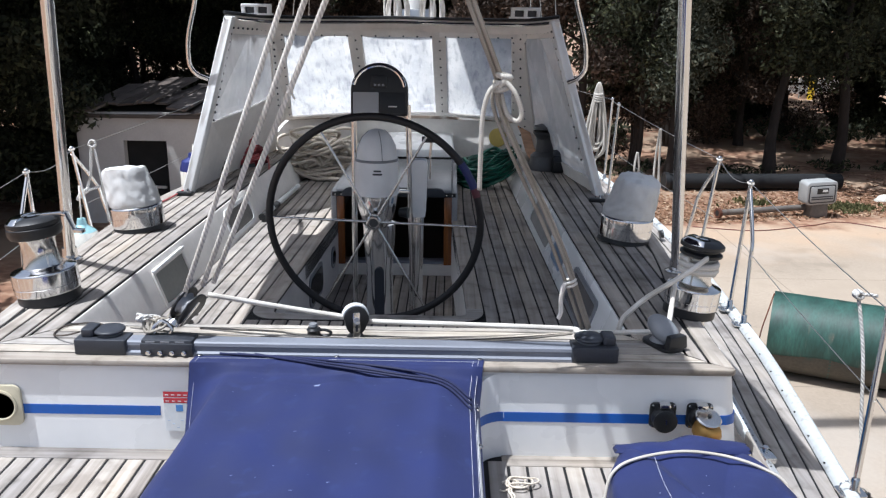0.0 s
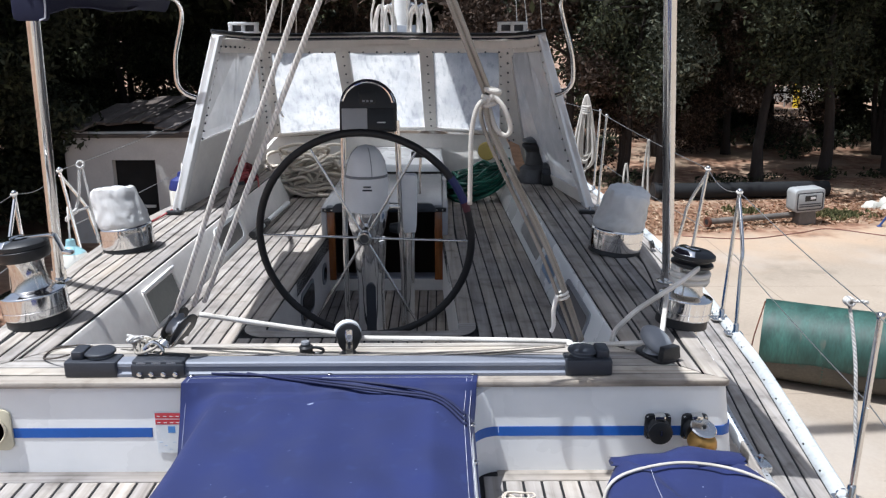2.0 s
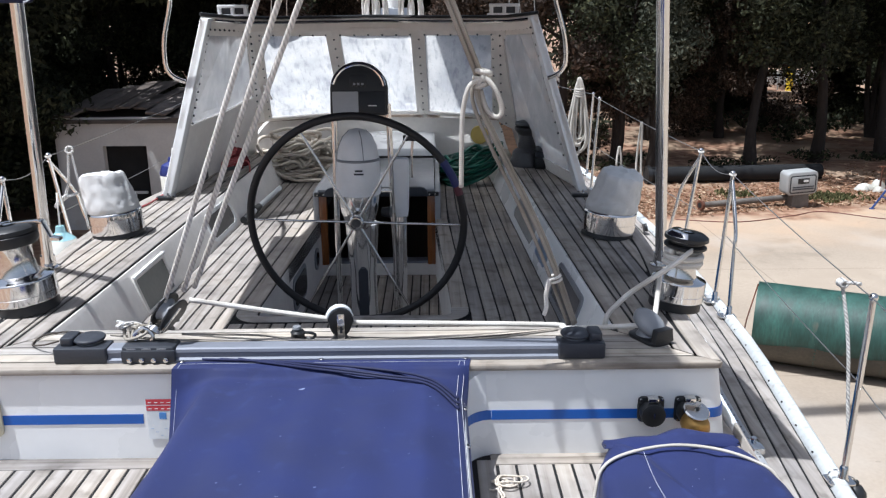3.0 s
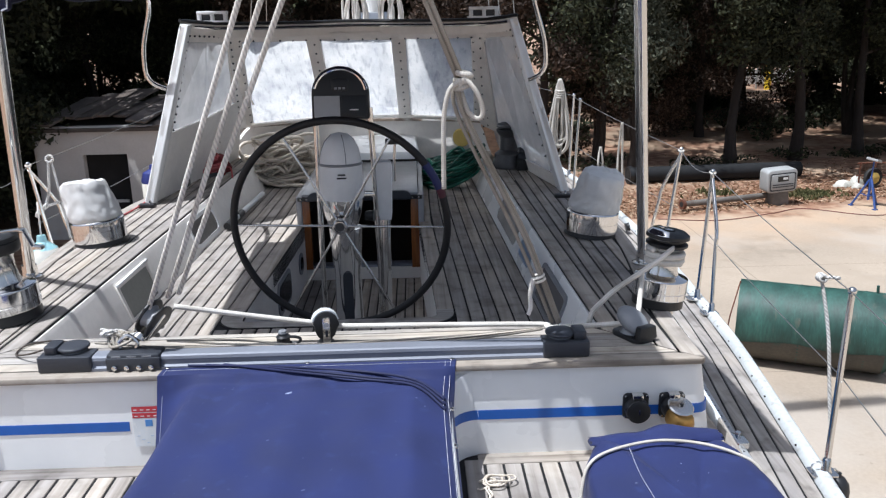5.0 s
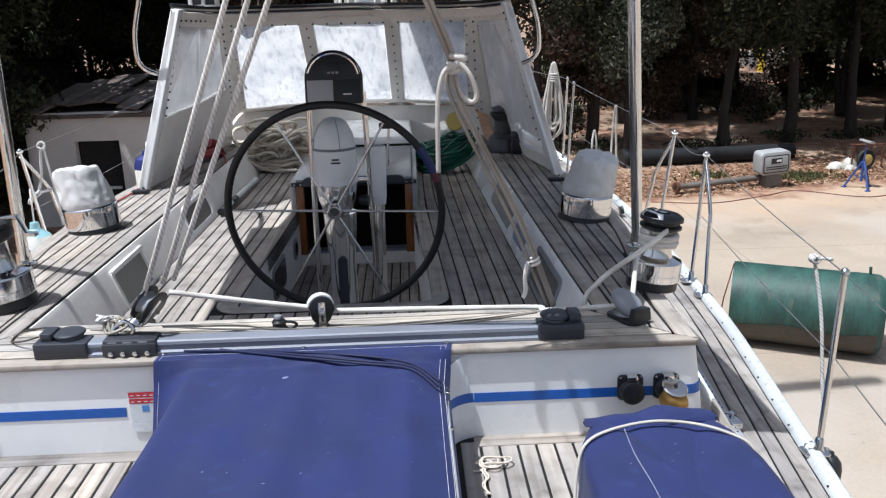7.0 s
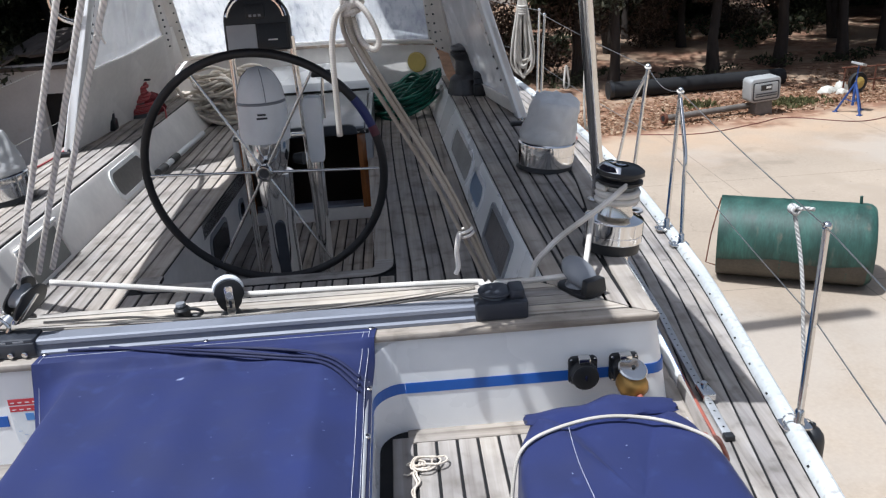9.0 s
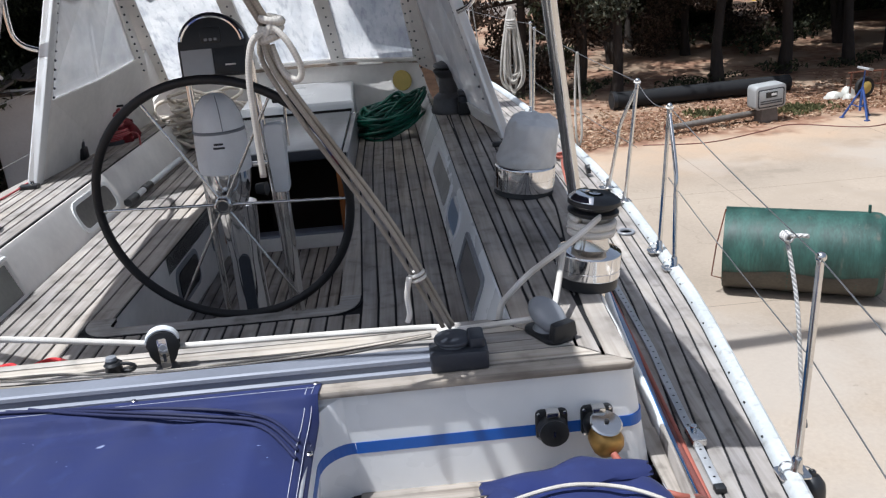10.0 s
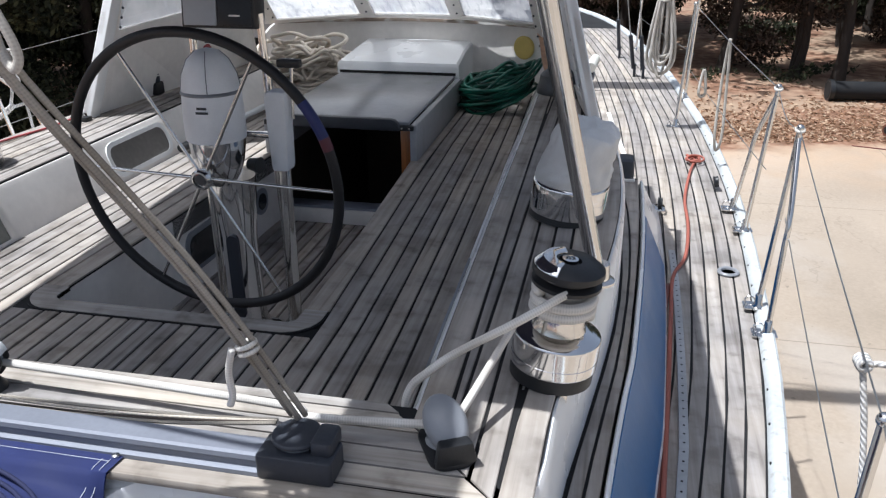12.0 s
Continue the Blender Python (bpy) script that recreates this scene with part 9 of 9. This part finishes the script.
def make_tree(seed, h, crown_from, leaf, leaves, width, label, trunks=1, shade_leaves=1700):
    """A tree round its own origin: tapered trunk, limbs, crown of clumps, unseen leaves above for shade."""
    rnd = random.Random(seed)
    t = thing("tree", label, "tree", "trees round the yard")
    centres = []
    g = Mesh()
    for k in range(trunks):
        lean = Vector((rnd.uniform(-0.08, 0.08) + (k - (trunks - 1) / 2) * 0.14, rnd.uniform(-0.05, 0.05), 1))
        pts = [Vector((lean.x * z + 0.10 * math.sin(z * 0.9 + seed + k), lean.y * z + 0.08 * math.cos(z * 1.3 + seed), z)) for z in np.linspace(-0.1, h, 9)]
        g.tube(pts, [max(0.03, (0.185 if trunks == 1 else 0.13) * (1 - 0.9 * i / 8)) * (1.35 if i == 0 else 1) for i in range(9)], 10)
        for j in range(16):
            z = crown_from + (h - crown_from) * (j + rnd.random()) / 16
            base = Vector((lean.x * z, lean.y * z, z))
            a = rnd.uniform(0, 2 * math.pi)
            reach = width * (0.45 + 0.55 * rnd.random()) * (1 - 0.55 * ((z - crown_from) / (h - crown_from)) ** 2)
            tip = base + Vector((math.cos(a) * reach, math.sin(a) * reach, rnd.uniform(-0.5, 0.7)))
            mid = base + (tip - base) * 0.5 + Vector((0, 0, rnd.uniform(0.0, 0.3)))
            g.tube([base, mid, tip], [0.06, 0.035, 0.012], 6)
            centres += [tuple(tip), tuple(mid), tuple(base + (tip - base) * 0.78 + Vector((rnd.uniform(-0.4, 0.4), rnd.uniform(-0.4, 0.4), rnd.uniform(-0.4, 0.3))))]
    g.ob("trunk", BARK, t)
    leaf_cloud("crown", centres, (0.85, 0.85, 0.62), leaves, 0.085, leaf, t, seed, 0.4)
    # wide leaf layer above the view, added to shade and dapple the ground
    rng = np.random.default_rng(seed + 50)
    up = [(rng.uniform(-1, 1) * width * 1.5, rng.uniform(-1, 1) * width * 1.5, max(6.3, h * rng.uniform(0.72, 1.0))) for _ in range(46)]
    leaf_cloud("unseen_shade_crown", up, (0.9, 0.9, 0.45), shade_leaves, 0.24, leaf, t, seed + 60, 0.4)
    return t


def build_woods():
    kinds = [make_tree(1, 9.5, 3.3, LEAF, 16000, 2.9, "dark green tree with a tall trunk, seen against the light", 1, 2600),
             make_tree(2, 8.0, 0.5, LEAF, 26000, 2.7, "dense dark green tree with foliage down to the ground", 1, 5000),
             make_tree(3, 8.5, 0.9, LEAF_BROWN, 20000, 2.5, "brown dry-leaved tree in deep shade", 1, 500),
             make_tree(4, 7.0, 3.0, LEAF_GREY, 7000, 1.15, "grey-green olive tree with sunlit sprays", 1, 200),
             make_tree(5, 9.0, 3.4, LEAF, 14000, 3.0, "forked dark tree with several slanting trunks", 3, 500),
             make_tree(6, 8.5, 1.9, LEAF, 26000, 2.9, "dark green tree with low hanging branches", 1, 5000)]
    front = [(0, 11.25, 27.25), (0, 13.7, 27.5), (4, 9.2, 33.0), (0, 16.3, 28.4), (0, 18.6, 29.6), (0, 22.5, 30.5), (0, 28.0, 31.0), (0, 29.0, 24.5), (2, 12.4, 33.5), (0, 11.0, 37.0), (4, 18.6, 33.2), (0, 25.5, 34.5), (0, 32.0, 36.5), (0, 34.5, 33.0)]
    behind = [(5, 13.2, 41.5), (5, 16.4, 40.4), (5, 17.2, 44.5), (2, 15.6, 37.2), (5, 21.2, 41.2), (5, 22.6, 40.0), (5, 25.8, 39.2), (5, 29.2, 41.0), (5, 32.4, 40.2), (5, 28.0, 45.5), (5, 33.0, 47.0), (5, 24.6, 36.6), (5, 14.0, 48.5), (1, 38.0, 28.0), (1, 12.0, 53.0), (1, 19.0, 52.0)]
    beyond = [(4, 6.6, 27.2), (2, 4.6, 27.5), (3, 7.4, 25.8), (2, 1.5, 29.0), (1, 2.6, 36.0), (1, 10.5, 41.0),
             (2, -2.5, 28.5), (1, -6.0, 27.5), (1, -9.8, 27.0), (2, -4.2, 24.8), (1, -13.5, 26.0), (1, -12.6, 20.8), (1, -17.0, 23.5), (2, -8.0, 32.0), (1, -1.0, 35.0),
             (1, -10.6, 29.6), (1, -12.6, 30.5), (1, -8.0, 29.2), (1, -21.0, 20.0), (1, -15.5, 16.5), (1, -11.3, 18.9), (1, -12.4, 16.4), (1, -10.9, 22.0), (1, -14.0, 19.0), (1, -18.0, 14.5), (1, -13.8, 13.6)]
    rnd = random.Random(12)
    used = set()
    for k, x, y in front + behind + beyond:
        s = rnd.uniform(0.9, 1.2)
        m = Matrix.Translation((x, y, GROUND)) @ Euler((0, 0, rnd.uniform(0, 6.28))).to_matrix().to_4x4()
        if k not in used:
            used.add(k)
            kinds[k].matrix_basis = m
            kinds[k].scale = (s, s, s)
        else:
            o = copy_thing(kinds[k], m)
            o.scale = (s, s, s)
    # far wood behind, and low scrub
    rng = np.random.default_rng(3)
    far = [(x, 62 + 6 * math.sin(x * 0.3) + rng.uniform(-3, 3), GROUND + z) for x in np.arange(-75, 100, 1.6) for z in (2.6, 4.5, 6.8, 9.2, 12.0)]
    o = leaf_cloud("far_wood", far, (1.9, 2.5, 1.7), 60000, 0.34, LEAF, None, 21, 0.3)
    tagged(o, "far dark wood closing the view behind the yard", "wood", kind="stuff")
    left = [(x, 36 + 3 * math.sin(x), GROUND + z) for x in np.arange(-42, 3, 1.3) for z in (0.6, 2.0, 3.6, 5.4, 7.4, 9.6)]
    o = leaf_cloud("hedge_wood", left, (1.5, 1.5, 1.3), 42000, 0.22, LEAF, None, 22, 0.3)
    tagged(o, "dense dark undergrowth behind the shed", "wood", kind="stuff")
    back = [(x + rng.uniform(-0.4, 0.4), 43 + 1.5 * math.sin(x * 0.8), GROUND + z) for x in np.arange(8, 52, 0.7) for z in (0.3, 1.0, 1.8, 2.7, 3.7) if not (abs(x - 19.1) < 1.0 and z < 2.5) and not (abs(x - 23.3) < 1.3 and 0.5 < z < 2.5)]
    o = leaf_cloud("back_thicket", back, (0.8, 0.9, 0.6), 60000, 0.19, LEAF, None, 31, 0.3)
    tagged(o, "dark thicket closing the wood towards the road", "thicket", kind="stuff")
    scrub = [(x + rng.uniform(-1, 1), 25.6 + 0.13 * x + rng.uniform(-0.3, 0.5), GROUND + rng.uniform(0.05, 0.35)) for x in np.arange(4, 34, 0.55)]
    o = leaf_cloud("scrub", scrub, (0.6, 0.35, 0.16), 2200, 0.09, LEAF, None, 23)
    tagged(o, "low dark scrub under the trees", "scrub", kind="stuff")
    under = [(x + rng.uniform(-1, 1), 34.5 + 0.1 * x + 2.5 * math.sin(x * 0.7) + rng.uniform(-1.5, 1.5), GROUND + rng.uniform(0.1, 0.9)) for x in np.arange(5, 46, 0.5) if math.sin(x * 1.1) + math.sin(x * 0.43 + 1) > -0.9]
    o = leaf_cloud("undergrowth", under, (0.8, 0.8, 0.4), 7000, 0.13, LEAF, None, 28)
    tagged(o, "dark undergrowth between the far trunks", "undergrowth", kind="stuff")
    # fallen leaves and stones along the slab's edge, and a strip of grass
    n = 15000
    x = rng.uniform(2, 17, n)
    y = 18.4 + 0.21 * x + rng.gamma(2.0, 0.9, n)
    cl = np.stack([x, y, np.full(n, GROUND + 0.02)], axis=1)
    o = leaf_cloud("fallen_leaves", cl, (0.05, 0.05, 0.012), n, 0.062, DRY_LEAF, None, 24, 0.0, True)
    tagged(o, "drift of pale and rusty fallen leaves at the slab's edge", "leaves", kind="stuff")
    gx = np.concatenate([rng.normal(11.5, 0.35, 900), rng.normal(9.0, 0.3, 250)])
    gy = np.concatenate([rng.normal(21.9, 0.25, 900), rng.normal(22.4, 0.2, 250)])
    o = leaf_cloud("grass", np.stack([gx, gy, np.full(1150, GROUND + 0.05)], axis=1), (0.04, 0.04, 0.04), 1150, 0.075, GRASS, None, 25, -2.0)
    tagged(o, "patch of short green grass beside the service box", "grass", kind="stuff")


build_drum()
build_jack(9.05, 12.25, 1.02, 0.22, False, 0.2)
build_jack(12.35, 20.4, 1.25, 0.05, True, 0.5)
build_meter()
build_yard_things()
build_shed()
build_woods()
